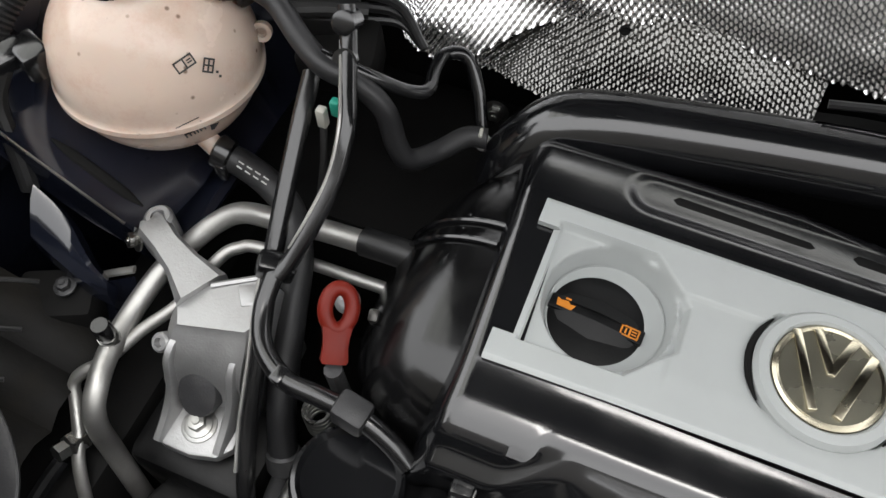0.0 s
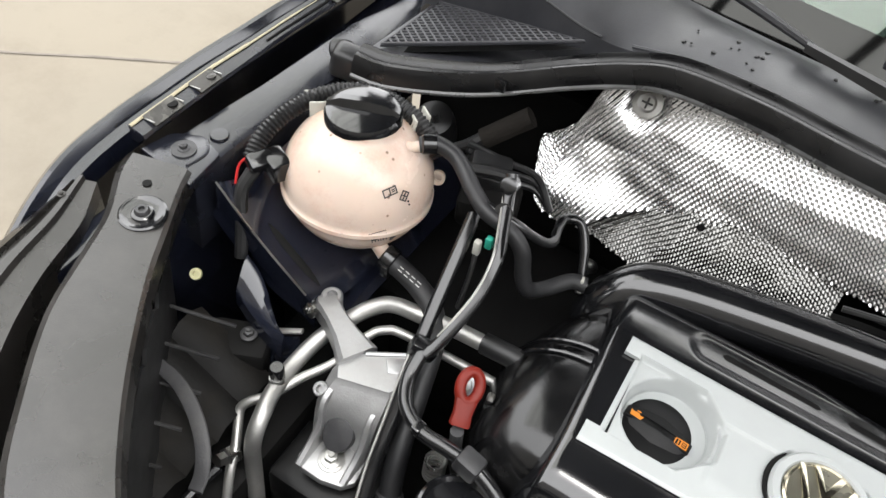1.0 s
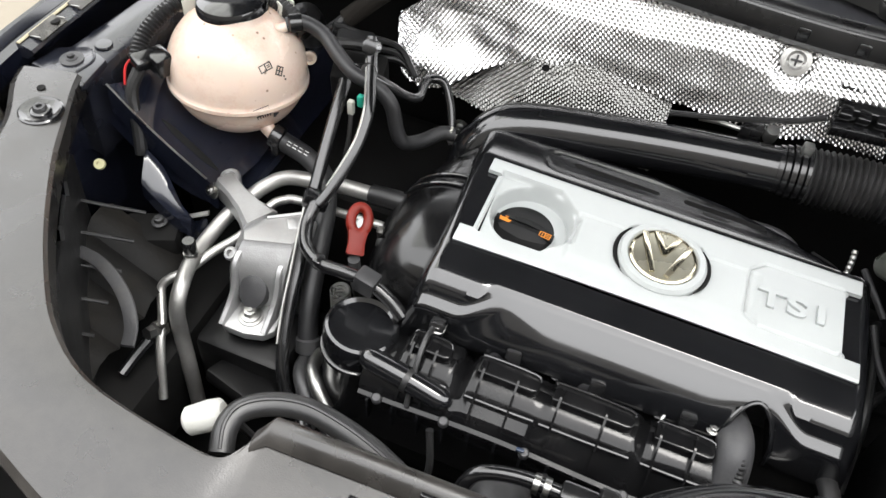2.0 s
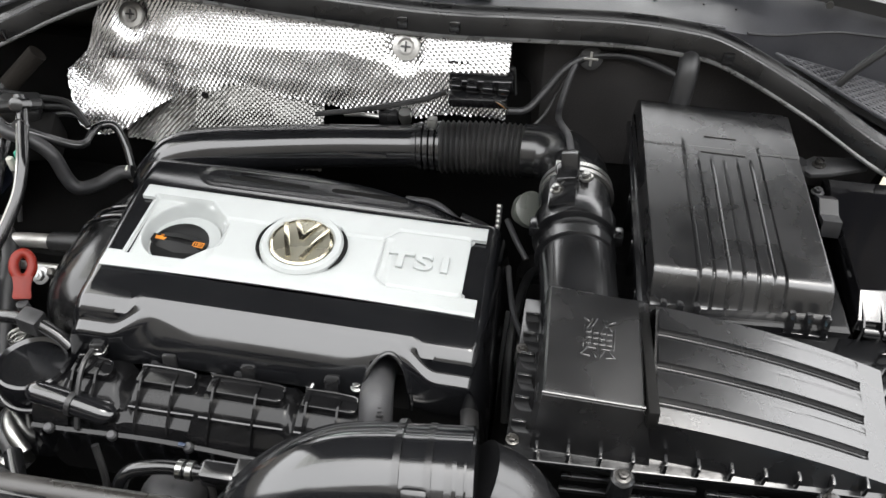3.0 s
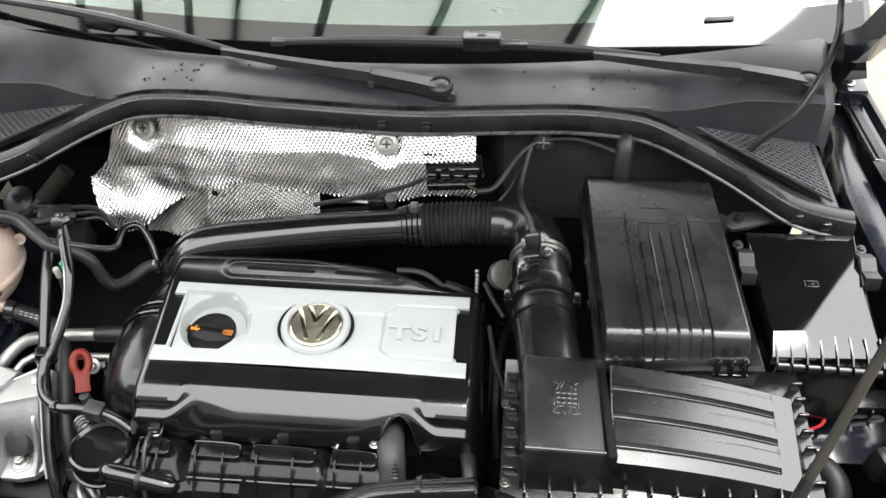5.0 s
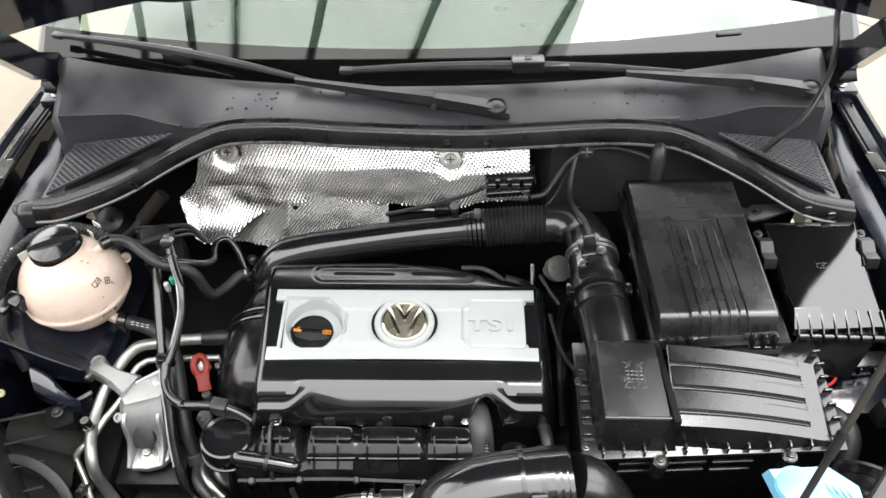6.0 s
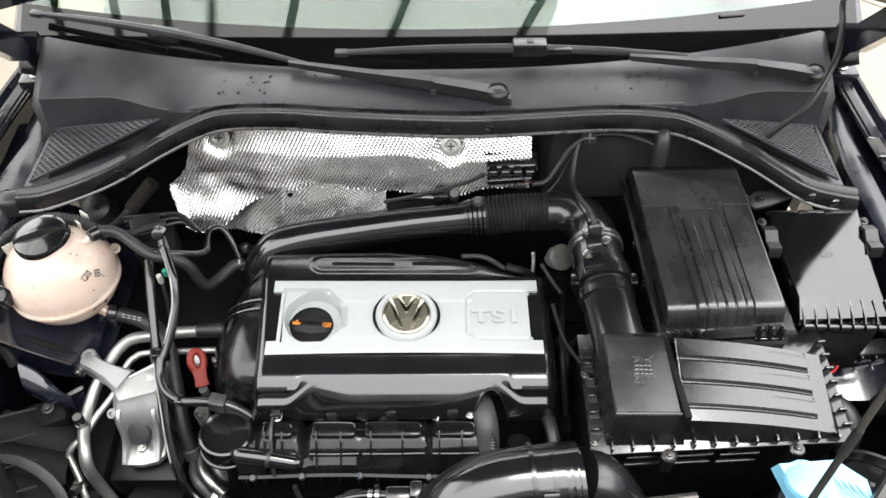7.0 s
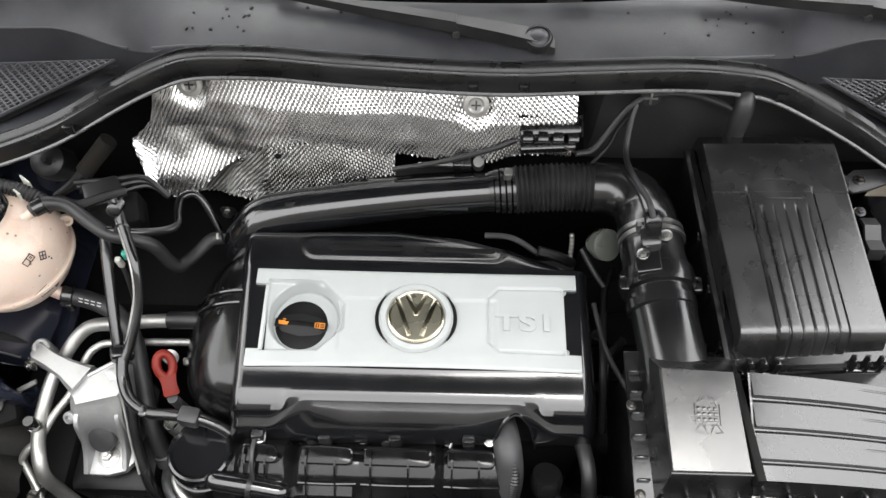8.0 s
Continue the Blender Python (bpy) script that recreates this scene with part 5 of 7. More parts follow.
# the lid: a flat square tower and a ribbed slope
bm = loft([[(0.284, -0.150, 0.949), (0.392, -0.150, 0.949), (0.392, 0.020, 0.949), (0.280, 0.018, 0.949)], [(0.286, -0.146, 0.975), (0.388, -0.146, 0.975), (0.388, 0.012, 0.985), (0.283, 0.010, 0.985)], [(0.289, -0.137, 1.0175), (0.3775, -0.136, 1.0135), (0.370, -0.018, 1.022), (0.285, -0.017, 1.026)], [(0.291, -0.133, 1.0210), (0.3755, -0.132, 1.0170), (0.368, -0.022, 1.0255), (0.287, -0.021, 1.0295)]])
tower = part("lid_tower", bm, M_GRAIN, airbox, "flat black lid tower with a moulded emblem", smooth=20)
part("tower_rim", tube([(0.2885, -0.1355, 1.0200), (0.3775, -0.1345, 1.0160)], 0.0016, 8, 1, smooth_path=False), M_GRAIN, tower)


def lid_z(x, y):
    k = (x - 0.385) / 0.22
    return 1.020 - 0.18 * max(0.0, -0.02 - y) - 0.031 * k * k - 0.014 * k


def lid_place(u, v):
    x = 0.386 + 0.218 * u
    y0, y1 = -0.136 - 0.000 * u, -0.020 - 0.004 * u
    y = y0 + (y1 - y0) * v
    z = lid_z(x, y)
    if 0.012 < u < 0.885:
        for c in (0.185, 0.478, 0.768):
            d = v - c
            if 0 <= d < 0.24:
                z += 0.0052 * (1 - d / 0.24) * ease(-0.001, 0.004, d) - 0.0007 * ease(0.012, 0.004, abs(d - 0.165)) * ease(0.45, 0.7, u)
            elif -0.05 < d < 0:
                z -= 0.0022 * ease(-0.05, -0.015, d)
    return Vector((x, y, z))


bm = sheet([0, 0.010, 0.014, 0.02, 0.03] + steps(0.04, 0.84, 30) + [0.86, 0.882, 0.888, 0.9, 0.95, 1.0], steps(0, 1, 200), lid_place)
lid = part("lid_slope", bm, M_GRAIN, airbox, "ribbed sloping lid", smooth=25)
bm = bmesh.new()
rimline = [lid_place(u, 0) for u in steps(0, 1, 20)] + [lid_place(1, v) for v in steps(0, 1, 8)[1:]] + [lid_place(u, 1) for u in steps(1, 0, 20)[1:]]
low = []
for p in rimline:
    c = Vector((0.49, -0.078, 0))
    d = Vector((p.x - c.x, p.y - c.y, 0)).normalized()
    low.append(Vector((min(0.614, p.x + d.x * 0.010), p.y + d.y * 0.012, 0.949)))
a = [bm.verts.new(p) for p in rimline]
b = [bm.verts.new(p) for p in low]
for i in range(len(a) - 1):
    bm.faces.new((a[i], a[i + 1], b[i + 1], b[i]))
part("lid_skirt", bm, M_GRAIN, airbox)
# a near-black bar carries the shade of the groove
part("lid_groove", box((0.010, 0.128, 0.02), (0.381, -0.080, 1.004), 0.002, (-7, 0, 3)), M_VOID, airbox, "dark groove")
part("flange", prism([(0.262, -0.164), (0.628, -0.146), (0.628, 0.034), (0.262, 0.030)], 0.944, 0.9505, 0.0015), M_BLACK, airbox)
for k in range(12):
    x = 0.290 + 0.0285 * k
    part("flange_rib", box((0.0035, 0.012, 0.016), (x, -0.1555 + 0.0014 * k, 0.957), 0.0008), M_BLACK, airbox)
for k in range(7):
    part("flange_rib", box((0.012, 0.0035, 0.016), (0.620, -0.125 + 0.022 * k, 0.957), 0.0008), M_BLACK, airbox)
for k in range(6):
    part("flange_rib", box((0.014, 0.003, 0.014), (0.272, -0.13 + 0.026 * k, 0.956), 0.0008), M_BLACK, airbox)
for x, y in ((0.369, -0.160), (0.547, -0.152)):
    part("screw_boss", lathe([(0.011, -0.03), (0.011, 0.004), (0.009, 0.006)], (x, y - 0.004, 0.945), (0, 0, 0), 20), M_BLACK, airbox)
    bolt(airbox, (x, y - 0.004, 0.950), 0.0048, mat=M_WORN)
for x, y in ((0.268, -0.145), (0.266, -0.040)):
    bolt(airbox, (x, y, 0.952), 0.0042, mat=M_WORN)
# the moulded emblem: unlettered marks on the tower
EMBLEM = [(i * 0.0075, j * 0.0072, 0.0052, 0.0042, 0) for i in (-1.5, -0.5, 0.5, 1.5) for j in (-0.5, 0.5, 1.5)]
EMBLEM += [(s * 0.0165, 0.0036, 0.0013, 0.024, 0) for s in (-1, 1)] + [(-0.0105, 0.021, 0.0016, 0.012, -25), (-0.0055, 0.023, 0.0016, 0.010, -25), (0.0105, 0.021, 0.0016, 0.012, 25), (0.0055, 0.023, 0.0016, 0.010, 25), (0.0145, 0.0255, 0.006, 0.0013, 30), (-0.0145, 0.0255, 0.006, 0.0013, -30)]
EMBLEM += [(-0.0145, -0.0145, 0.012, 0.0014, 55), (0.0145, -0.0145, 0.012, 0.0014, -55), (-0.008, -0.0105, 0.009, 0.0013, 0), (0.008, -0.0105, 0.009, 0.0013, 0), (-0.0045, -0.0165, 0.011, 0.0014, -65), (0.0045, -0.0165, 0.011, 0.0014, 65), (-0.0130, -0.0205, 0.008, 0.0013, -10), (0.0130, -0.0205, 0.008, 0.0013, 10)]
for dx, dy, w, h, r in EMBLEM:
    x, y = 0.334 + 0.84 * dx, -0.074 + 0.84 * dy
    z = 1.0300 + (y + 0.021) * 0.076 - (x - 0.287) * 0.047
    part("emblem_mark", box((w, h, 0.0014), (x, y, z), 0.0005, (4.2, 2.6, r)), M_GRAIN, tower)

# ---- battery cover ----
battery = thing("battery_box", (0.465, 0.16, 0.84), "black ribbed battery box with a snap-on lid", "battery box")
part("box_body", loft([[(0.378, 0.000, z), (0.572, 0.010, z), (0.552, 0.312, z), (0.362, 0.302, z)] for z in (0.80, 0.985)]), M_BLACK, battery)
part("rim", loft([[(0.378 - e, -0.004 - e, z), (0.572 + e, 0.008 - e, z), (0.552 + e, 0.314 + e, z), (0.362 - e, 0.306 + e, z)] for e, z in ((0.0, 0.978), (0.004, 0.982), (0.004, 0.990), (0.0, 0.994))]), M_BLACK, battery)


def lid_top(u, v, lift=0.0):
    """u across 0..1, v from the front 0..1."""
    xl = 0.382 - 0.020 * v
    xr = 0.562 - 0.022 * v
    y = 0.004 + 0.010 * u + 0.296 * v
    z = 1.0260 + 0.0105 * v / 0.70 - 0.009 * u
    z -= 0.032 * ease(0.105, 0.0, v) ** 2 + 0.012 * ease(0.93, 1.0, v)
    z -= 0.020 * (ease(0.022, 0.0, u) + ease(0.978, 1.0, u)) ** 2
    if v < 0.70:
        mid = ease(0.255, 0.27, u) * ease(0.735, 0.72, u)
        z += 0.0028 * mid
        for c in (0.34, 0.42, 0.50, 0.58, 0.66):
            z -= 0.0026 * ease(0.011, 0.003, abs(u - c)) * (1 if v < 0.62 else 0)
    else:
        z += 0.0018
    for c in (0.262, 0.728):
        z -= 0.002 * ease(0.012, 0.004, abs(u - c)) * (1 if v < 0.72 else 0)
    return Vector((xl + (xr - xl) * u, y, z + lift))


us = [0, 0.004, 0.008, 0.012, 0.017, 0.022, 0.03] + steps(0.05, 0.95, 150) + [0.97, 0.978, 0.983, 0.988, 0.992, 0.996, 1]
vs = [0, 0.006, 0.012, 0.02, 0.03, 0.04, 0.05, 0.06, 0.07, 0.08, 0.09, 0.10, 0.11] + steps(0.13, 0.68, 22) + [0.695, 0.70, 0.705] + steps(0.72, 0.92, 8) + [0.94, 0.96, 0.98, 1.0]
part("lid", sheet(us, vs, lid_top), M_GRAIN, battery, "grained black lid with moulded ribs", smooth=25)
part("lid_band", loft([[lid_top(u, v) + Vector((0, 0, 0.0005)) for u, v in ((0, 0), (0.25, 0), (0.5, 0), (0.75, 0), (1, 0), (1, 0.33), (1, 0.66), (1, 1), (0.5, 1), (0, 1), (0, 0.66), (0, 0.33))], [Vector((x, y, 0.986)) for x, y in ((0.380, 0.000), (0.427, 0.0025), (0.475, 0.005), (0.522, 0.0075), (0.570, 0.010), (0.563, 0.11), (0.556, 0.21), (0.550, 0.310), (0.455, 0.305), (0.362, 0.300), (0.368, 0.2), (0.374, 0.1))]], caps=False), M_GRAIN, battery)
for u in (0.165, 0.845):
    p = lid_top(u, 0.0)
    c = bmesh.new()
    box((0.042, 0.006, 0.008), (p.x, p.y - 0.013, 0.984), 0.0015, bm=c)
    for d in (-0.016, 0, 0.016):
        box((0.0066, 0.010, 0.024), (p.x + d, p.y - 0.009, 0.996), 0.0015, (-14, 0, 0), bm=c)
    part("lid_catch", c, M_BLACK, battery, "three-pronged lid catch")
for u in (0.43, 0.62):
    p = lid_top(u, 0.0)
    part("moulded_mark", box((0.016, 0.002, 0.006), (p.x, p.y - 0.003, 0.988), 0.0006), M_GRAIN, battery)
for v, w in ((0.665, 0.05), (0.76, 0.036)):
    p = lid_top(0.5, v)
    part("moulded_mark", box((w, 0.0016, 0.0012), tuple(p + Vector((0, 0, 0.0004))), 0.0004, (0, 3, 3)), M_DUSTY, battery)
p = lid_top(0.55, 0.94)
part("moulded_mark", box((0.008, 0.0016, 0.0012), tuple(p), 0.0004, (0, 0, 40)), M_DUSTY, battery)
for v in (0.1, 0.35, 0.6):
    part("side_rib", box((0.006, 0.012, 0.05), (0.572 - 0.02 * v, 0.01 + 0.3 * v, 0.955), 0.002), M_BLACK, battery)
    part("side_rib", box((0.006, 0.012, 0.05), (0.376 - 0.016 * v, 0.0 + 0.3 * v, 0.955), 0.002), M_BLACK, battery)
part("vent_pipe", tube([(0.425, 0.372, 1.060), (0.420, 0.345, 1.072), (0.418, 0.325, 1.062), (0.416, 0.316, 1.035), (0.414, 0.312, 1.01)], [0.012, 0.0125, 0.013, 0.013, 0.013], 14, 6), M_HOSE, battery, "dull rubber vent hose")

# ---- fuse box ----
fuse = thing("fuse_box", (0.665, 0.14, 0.90), "gloss black fuse box with a flat lid and clips", "fuse box")
part("lower_body", loft([[(0.606 + e, 0.040 - e, z), (0.720 - e, 0.034 - e, z), (0.732, 0.245, z), (0.594, 0.245, z)] for e, z in ((0.012, 0.86), (0.004, 0.955), (0.0, 0.962))]), M_BLACK, fuse)
M_LID = material("gloss black lid", (0.003, 0.003, 0.0035), 0.06, bump=0.02, grain=500, rough_var=0.02, spec=0.9, dirt=DUST, dirt_amount=0.03, dirt_scale=14)
bm = bmesh.new()
LID_TOP = [(0.597, 0.069, 0.9860), (0.637, 0.072, 0.9862), (0.724, 0.143, 0.9880), (0.735, 0.240, 0.9900), (0.590, 0.240, 0.9885)]
LID_EDGE = [(0.594, 0.038, 0.9735), (0.650, 0.0395, 0.9738), (0.728, 0.043, 0.9742), (0.738, 0.244, 0.9840), (0.586, 0.244, 0.9840)]
LID_FOOT = [(x, y - 0.001, 0.960) for x, y, z in LID_EDGE]
top, mid, foot = ([bm.verts.new(p) for p in ring] for ring in (LID_TOP, LID_EDGE, LID_FOOT))
bm.faces.new(top)
for upper, below in ((top, mid), (mid, foot)):
    for i in range(5):
        bm.faces.new((upper[i], below[i], below[(i + 1) % 5], upper[(i + 1) % 5]))
bmesh.ops.bevel(bm, geom=bm.edges[:], offset=0.0009, segments=2, affect="EDGES", profile=0.5)
part("lid", bm, M_LID, fuse, "gloss black lid with a sloping front and a cut corner", smooth=12)
for k in range(8):
    x = 0.600 + 0.0183 * k
    ob = part("front_rib", loft([[(x - 0.0010, y, z), (x + 0.0010, y, z), (x + 0.0010, y, z - 0.010), (x - 0.0010, y, z - 0.010)] for y, z in ((0.068, 0.9845 - 0.0004 * k), (0.040, 0.9775 - 0.0002 * k), (0.031, 0.971), (0.030, 0.958))]), M_BLACK, fuse)
    if k < 7:
        part("front_cell", tube([(x + 0.002, 0.034 - 0.0007 * k, 0.962), (x + 0.0163, 0.034 - 0.0007 * k, 0.962)], 0.0055, 12, 1, smooth_path=False), M_BLACK, fuse)
for x in (0.580, 0.738):
    bm = loft([[(x - 0.010, y, z), (x + 0.010, y, z), (x + 0.010, y, z - 0.006), (x - 0.010, y, z - 0.006)] for y, z in ((0.205, 0.992), (0.190, 1.000), (0.172, 0.993), (0.155, 0.998), (0.150, 0.985))])
    part("lid_clip", bm, M_HOSE, fuse, "grey snap clip")
    bolt(fuse, (x + (0.002 if x > 0.7 else -0.004), 0.218, 0.985), 0.0048, mat=M_DARKMETAL)
for w, h, x, y in ((0.018, 0.0010, 0.660, 0.1545), (0.018, 0.0010, 0.660, 0.1455), (0.0010, 0.010, 0.6515, 0.150), (0.0010, 0.010, 0.6685, 0.150), (0.006, 0.0010, 0.661, 0.150)):
    part("emblem_bar", box((w, h, 0.0008), (x, y, 0.9880), 0.0002), M_GRAIN, fuse)
part("front_stay", loft([[(0.60, 0.048, 0.955), (0.72, 0.042, 0.955), (0.72, 0.060, 0.955), (0.60, 0.060, 0.955)], [(0.615, 0.050, 0.885), (0.700, 0.046, 0.885), (0.700, 0.07, 0.885), (0.615, 0.07, 0.885)]]), M_BLACK, fuse)
bracket = thing("body_bracket", (0.60, 0.265, 0.985), "black bracket with a bolt beside the battery", "bracket")
part("bracket_arm", prism([(0.555, 0.262), (0.580, 0.282), (0.648, 0.288), (0.640, 0.270), (0.596, 0.252), (0.572, 0.246)], 0.982, 0.988, 0.001), M_DARKMETAL, bracket)
bolt(bracket, (0.583, 0.266, 0.988), 0.0055, mat=M_WORN)
part("rubber_buffer", lathe([(0.012, -0.02), (0.014, 0.0), (0.010, 0.008)], (0.558, 0.262, 0.985), (0, 0, 0), 16), M_HOSE, bracket)

# ---- connector block and wiring on the bulkhead ----
block = thing("connector_block", (0.17, 0.30, 1.01), "black cable connector block on the bulkhead", "connector")
bm = box((0.080, 0.022, 0.026), (0.172, 0.313, 1.026), 0.003, (20, -3, 2))
box((0.074, 0.018, 0.016), (0.170, 0.300, 1.008), 0.003, (15, -3, 2), bm=bm)
for k in range(4):
    box((0.014, 0.014, 0.012), (0.142 + 0.020 * k, 0.298, 1.028), 0.002, (20, 0, 0), bm=bm)
part("block_body", bm, M_BLACK, block)
part("block_frame", tube([(0.128, 0.318, 1.046), (0.212, 0.320, 1.044), (0.215, 0.312, 1.012)], 0.003, 8, 1, smooth_path=False), M_BLACK, block)
for k, c in enumerate((M_ORANGE, M_TAB, M_RUBBER)):
    part("wire", tube([(0.192, 0.292, 1.014), (0.200, 0.290 - 0.002 * k, 1.010 + 0.003 * k), (0.210, 0.292, 1.002)], 0.0013, 6, 4), c, block)
loom = thing("wiring_loom", (0.28, 0.33, 1.03), "black taped wiring loom along the bulkhead", "wiring")
part("cable", tube([(0.208, 0.292, 1.000), (0.232, 0.300, 1.000), (0.255, 0.322, 1.020), (0.275, 0.338, 1.042), (0.300, 0.350, 1.052), (0.335, 0.350, 1.058), (0.365, 0.348, 1.056), (0.400, 0.340, 1.048), (0.415, 0.33, 1.045)], 0.0046, 10, 6), M_HOSE, loom)
part("cable", tube([(0.285, 0.342, 1.045), (0.278, 0.320, 1.030), (0.272, 0.28, 1.015), (0.276, 0.23, 1.035), (0.285, 0.185, 1.055), (0.291, 0.165, 1.048)], 0.0040, 10, 6), M_HOSE, loom)
part("cable", tube([(0.288, 0.341, 1.045), (0.268, 0.33, 1.010), (0.255, 0.315, 0.985), (0.235, 0.30, 0.965)], 0.0026, 8, 6), M_RUBBER, loom)
part("cable", tube([(0.128, 0.305, 1.010), (0.100, 0.298, 1.000), (0.06, 0.290, 0.992), (0.02, 0.284, 0.984), (-0.04, 0.280, 0.972)], 0.0036, 8, 6), M_RUBBER, loom)
grommet = thing("loom_fixing", (0.303, 0.362, 1.05), "round cross-slotted fixing on the bulkhead", "fixing")
part("disc", lathe([(0.015, 0), (0.0145, 0.004), (0.009, 0.006), (0, 0.006)], (0.303, 0.352, 1.050), (70, 0, 0), 24), M_HOSE, grommet)
for w, h in ((0.018, 0.003), (0.003, 0.018)):
    part("cross", box((w, h, 0.003), (0.303, 0.3455, 1.052), 0.0006, (70, 0, 0)), M_STEEL, grommet)
clutter = thing("breather_valve", (0.17, 0.18, 0.88), "small engine breather pipes and fittings", "engine fitting")
part("silver_pipe", tube([(0.09, 0.222, 0.895), (0.12, 0.220, 0.897), (0.140, 0.213, 0.895), (0.165, 0.20, 0.885)], 0.0045, 10, 6), M_DARKMETAL, clutter)
part("black_pipe", tube([(0.165, 0.20, 0.893), (0.195, 0.195, 0.885), (0.215, 0.20, 0.86)], 0.008, 10, 6), M_RUBBER, clutter)
part("foil_sleeve", tube([(0.212, 0.222, 0.905), (0.213, 0.212, 0.890), (0.212, 0.200, 0.872)], 0.004, 10, 6, ripple=0.001, pitch=0.006), M_PIPE, clutter, "crumpled foil sleeve")
part("pale_cup", lathe([(0.014, -0.02), (0.022, 0.0), (0.022, 0.012), (0.016, 0.014)], (0.250, 0.195, 0.925), (30, 30, 0), 24), material("pale greenish plastic", (0.085, 0.09, 0.08), 0.35, var=0.15, dirt=(0.04, 0.04, 0.035), dirt_amount=0.4), clutter, "pale grey plastic cup")
part("spring_hose", tube([(0.225, 0.20, 0.90), (0.24, 0.17, 0.895), (0.255, 0.15, 0.885)], 0.004, 8, 5), M_HOSE, clutter)
part("small_pipe", tube([(0.236, 0.115, 0.905), (0.243, 0.08, 0.90), (0.250, 0.045, 0.905), (0.258, 0.01, 0.925), (0.266, -0.02, 0.945)], 0.0035, 8, 5), M_HOSE, clutter)
for y in (0.10, 0.03):
    part("pale_tag", box((0.006, 0.010, 0.008), (0.252, y, 0.86), 0.002), M_HOSE, clutter)


# ---- coolant tank ----
TC = Vector((-0.5605, 0.1565, 0.945))
tank = thing("coolant_tank", tuple(TC - Vector((0, 0, 0.09))), "milky pinkish ball-shaped coolant tank with a black cap", "coolant tank")
TILT_T = pose(*TC, -6, 0, 0)
prof = [(0.0, -0.083)] + [(0.086 * math.sin(a), -0.083 * math.cos(a)) for a in steps(0.15, 1.30, 12)] + [(0.0862, -0.0185), (0.0880, -0.017), (0.0880, -0.012), (0.0865, -0.0105)] + [(0.086 * math.sin(a), -0.083 * math.cos(a)) for a in steps(1.50, 2.62, 14)] + [(0.040, 0.0745), (0.0385, 0.080), (0, 0.080)]
part("tank_body", lathe(prof, sides=64, m=TILT_T), M_TANK, tank, "milky pinkish plastic ball", smooth=40)
capm = TILT_T @ pose(-0.004, 0.002, 0.074, 4, -4, 20)
bm = lathe([(0.042, -0.008), (0.0425, 0.010), (0.040, 0.015), (0.034, 0.0175), (0, 0.0175)], sides=48, m=capm)
tcap = part("tank_cap", bm, M_COVER, tank, "black screw cap with a grip bar")
bm = loft([[(x, -w, 0.015), (x, -w * 0.5, h), (x, w * 0.5, h), (x, w, 0.015)] for x, w, h in ((-0.040, 0.006, 0.019), (-0.025, 0.008, 0.0265), (0.0, 0.008, 0.028), (0.025, 0.008, 0.0265), (0.040, 0.006, 0.019))])
bm.transform(capm)
part("grip_bar", bm, M_COVER, tcap)
for x, y, z, r in ((-0.618, 0.158, 1.006, 40), (-0.636, 0.172, 1.004, 40), (-0.526, 0.204, 1.006, -35), (-0.522, 0.226, 1.000, -35)):
    part("tank_tab", box((0.020, 0.0028, 0.026), (x, y, z), 0.0012, (-8, 0, r)), M_TAB, tank, "pale holding tab")
bm = lathe([(0.0085, -0.02), (0.0080, 0.002), (0.0062, 0.006), (0.0062, 0.016)], m=Matrix.Translation((-0.510, 0.172, 1.004)) @ Vector((0.7, 0.45, 0.25)).to_track_quat("Z", "Y").to_matrix().to_4x4(), sides=20)
part("upper_nipple", bm, M_TANK, tank)
bm = lathe([(0.009, -0.02), (0.009, 0.022)], m=Matrix.Translation((-0.508, 0.122, 0.893)) @ Vector((0.75, -0.15, -0.5)).to_track_quat("Z", "Y").to_matrix().to_4x4(), sides=20)
part("lower_nipple", bm, M_TANK, tank)
part("side_lug", lathe([(0.0085, -0.003), (0.0085, 0.003), (0.0045, 0.003), (0.0045, -0.003)], (-0.482, 0.199, 0.955), (60, 40, 0), 24), M_TANK, tank)


def on_tank(az, el, lift=0.0005):
    """A frame on the ball at an azimuth from the front and an elevation."""
    a, e = radians(az), radians(el)
    n = Vector((math.sin(a) * math.cos(e), -math.cos(a) * math.cos(e), math.sin(e)))
    p = TC + n * (0.0862 + lift)
    right = Vector((0, 0, 1)).cross(n).normalized() * 1.0
    up = n.cross(right).normalized()
    return Matrix((( right.x, up.x, n.x, p.x), (right.y, up.y, n.y, p.y), (right.z, up.z, n.z, p.z), (0, 0, 0, 1)))


bm = bmesh.new()
for x, y, w, h in ((0, 0.004, 0.016, 0.0012), (0, -0.004, 0.016, 0.0012), (-0.0075, 0, 0.0012, 0.009), (0.0075, 0, 0.0012, 0.009), (0, 0, 0.0012, 0.008), (0.004, 0.001, 0.004, 0.001), (0.004, -0.001, 0.004, 0.001)):
    box((w, h, 0.0005), (x, y, 0), 0, bm=bm)
bm.transform(on_tank(59.7, 30.5) @ pose(0, 0, 0, 0, 0, 8))
part("book_symbol", bm, M_PRINT, tank, "black open book symbol")
bm = bmesh.new()
for x, y, w, h in ((0, 0.004, 0.011, 0.0012), (0, 0.0, 0.011, 0.0012), (0, -0.004, 0.011, 0.0012), (-0.005, 0, 0.0014, 0.009), (0.005, 0, 0.0014, 0.009), (0.0, 0, 0.0012, 0.008), (-0.004, -0.008, 0.002, 0.002), (-0.007, -0.011, 0.002, 0.002)):
    box((w, h, 0.0005), (x, y, 0), 0, bm=bm)
bm.transform(on_tank(71.3, 23.5) @ pose(0, 0, 0, 0, 0, 50))
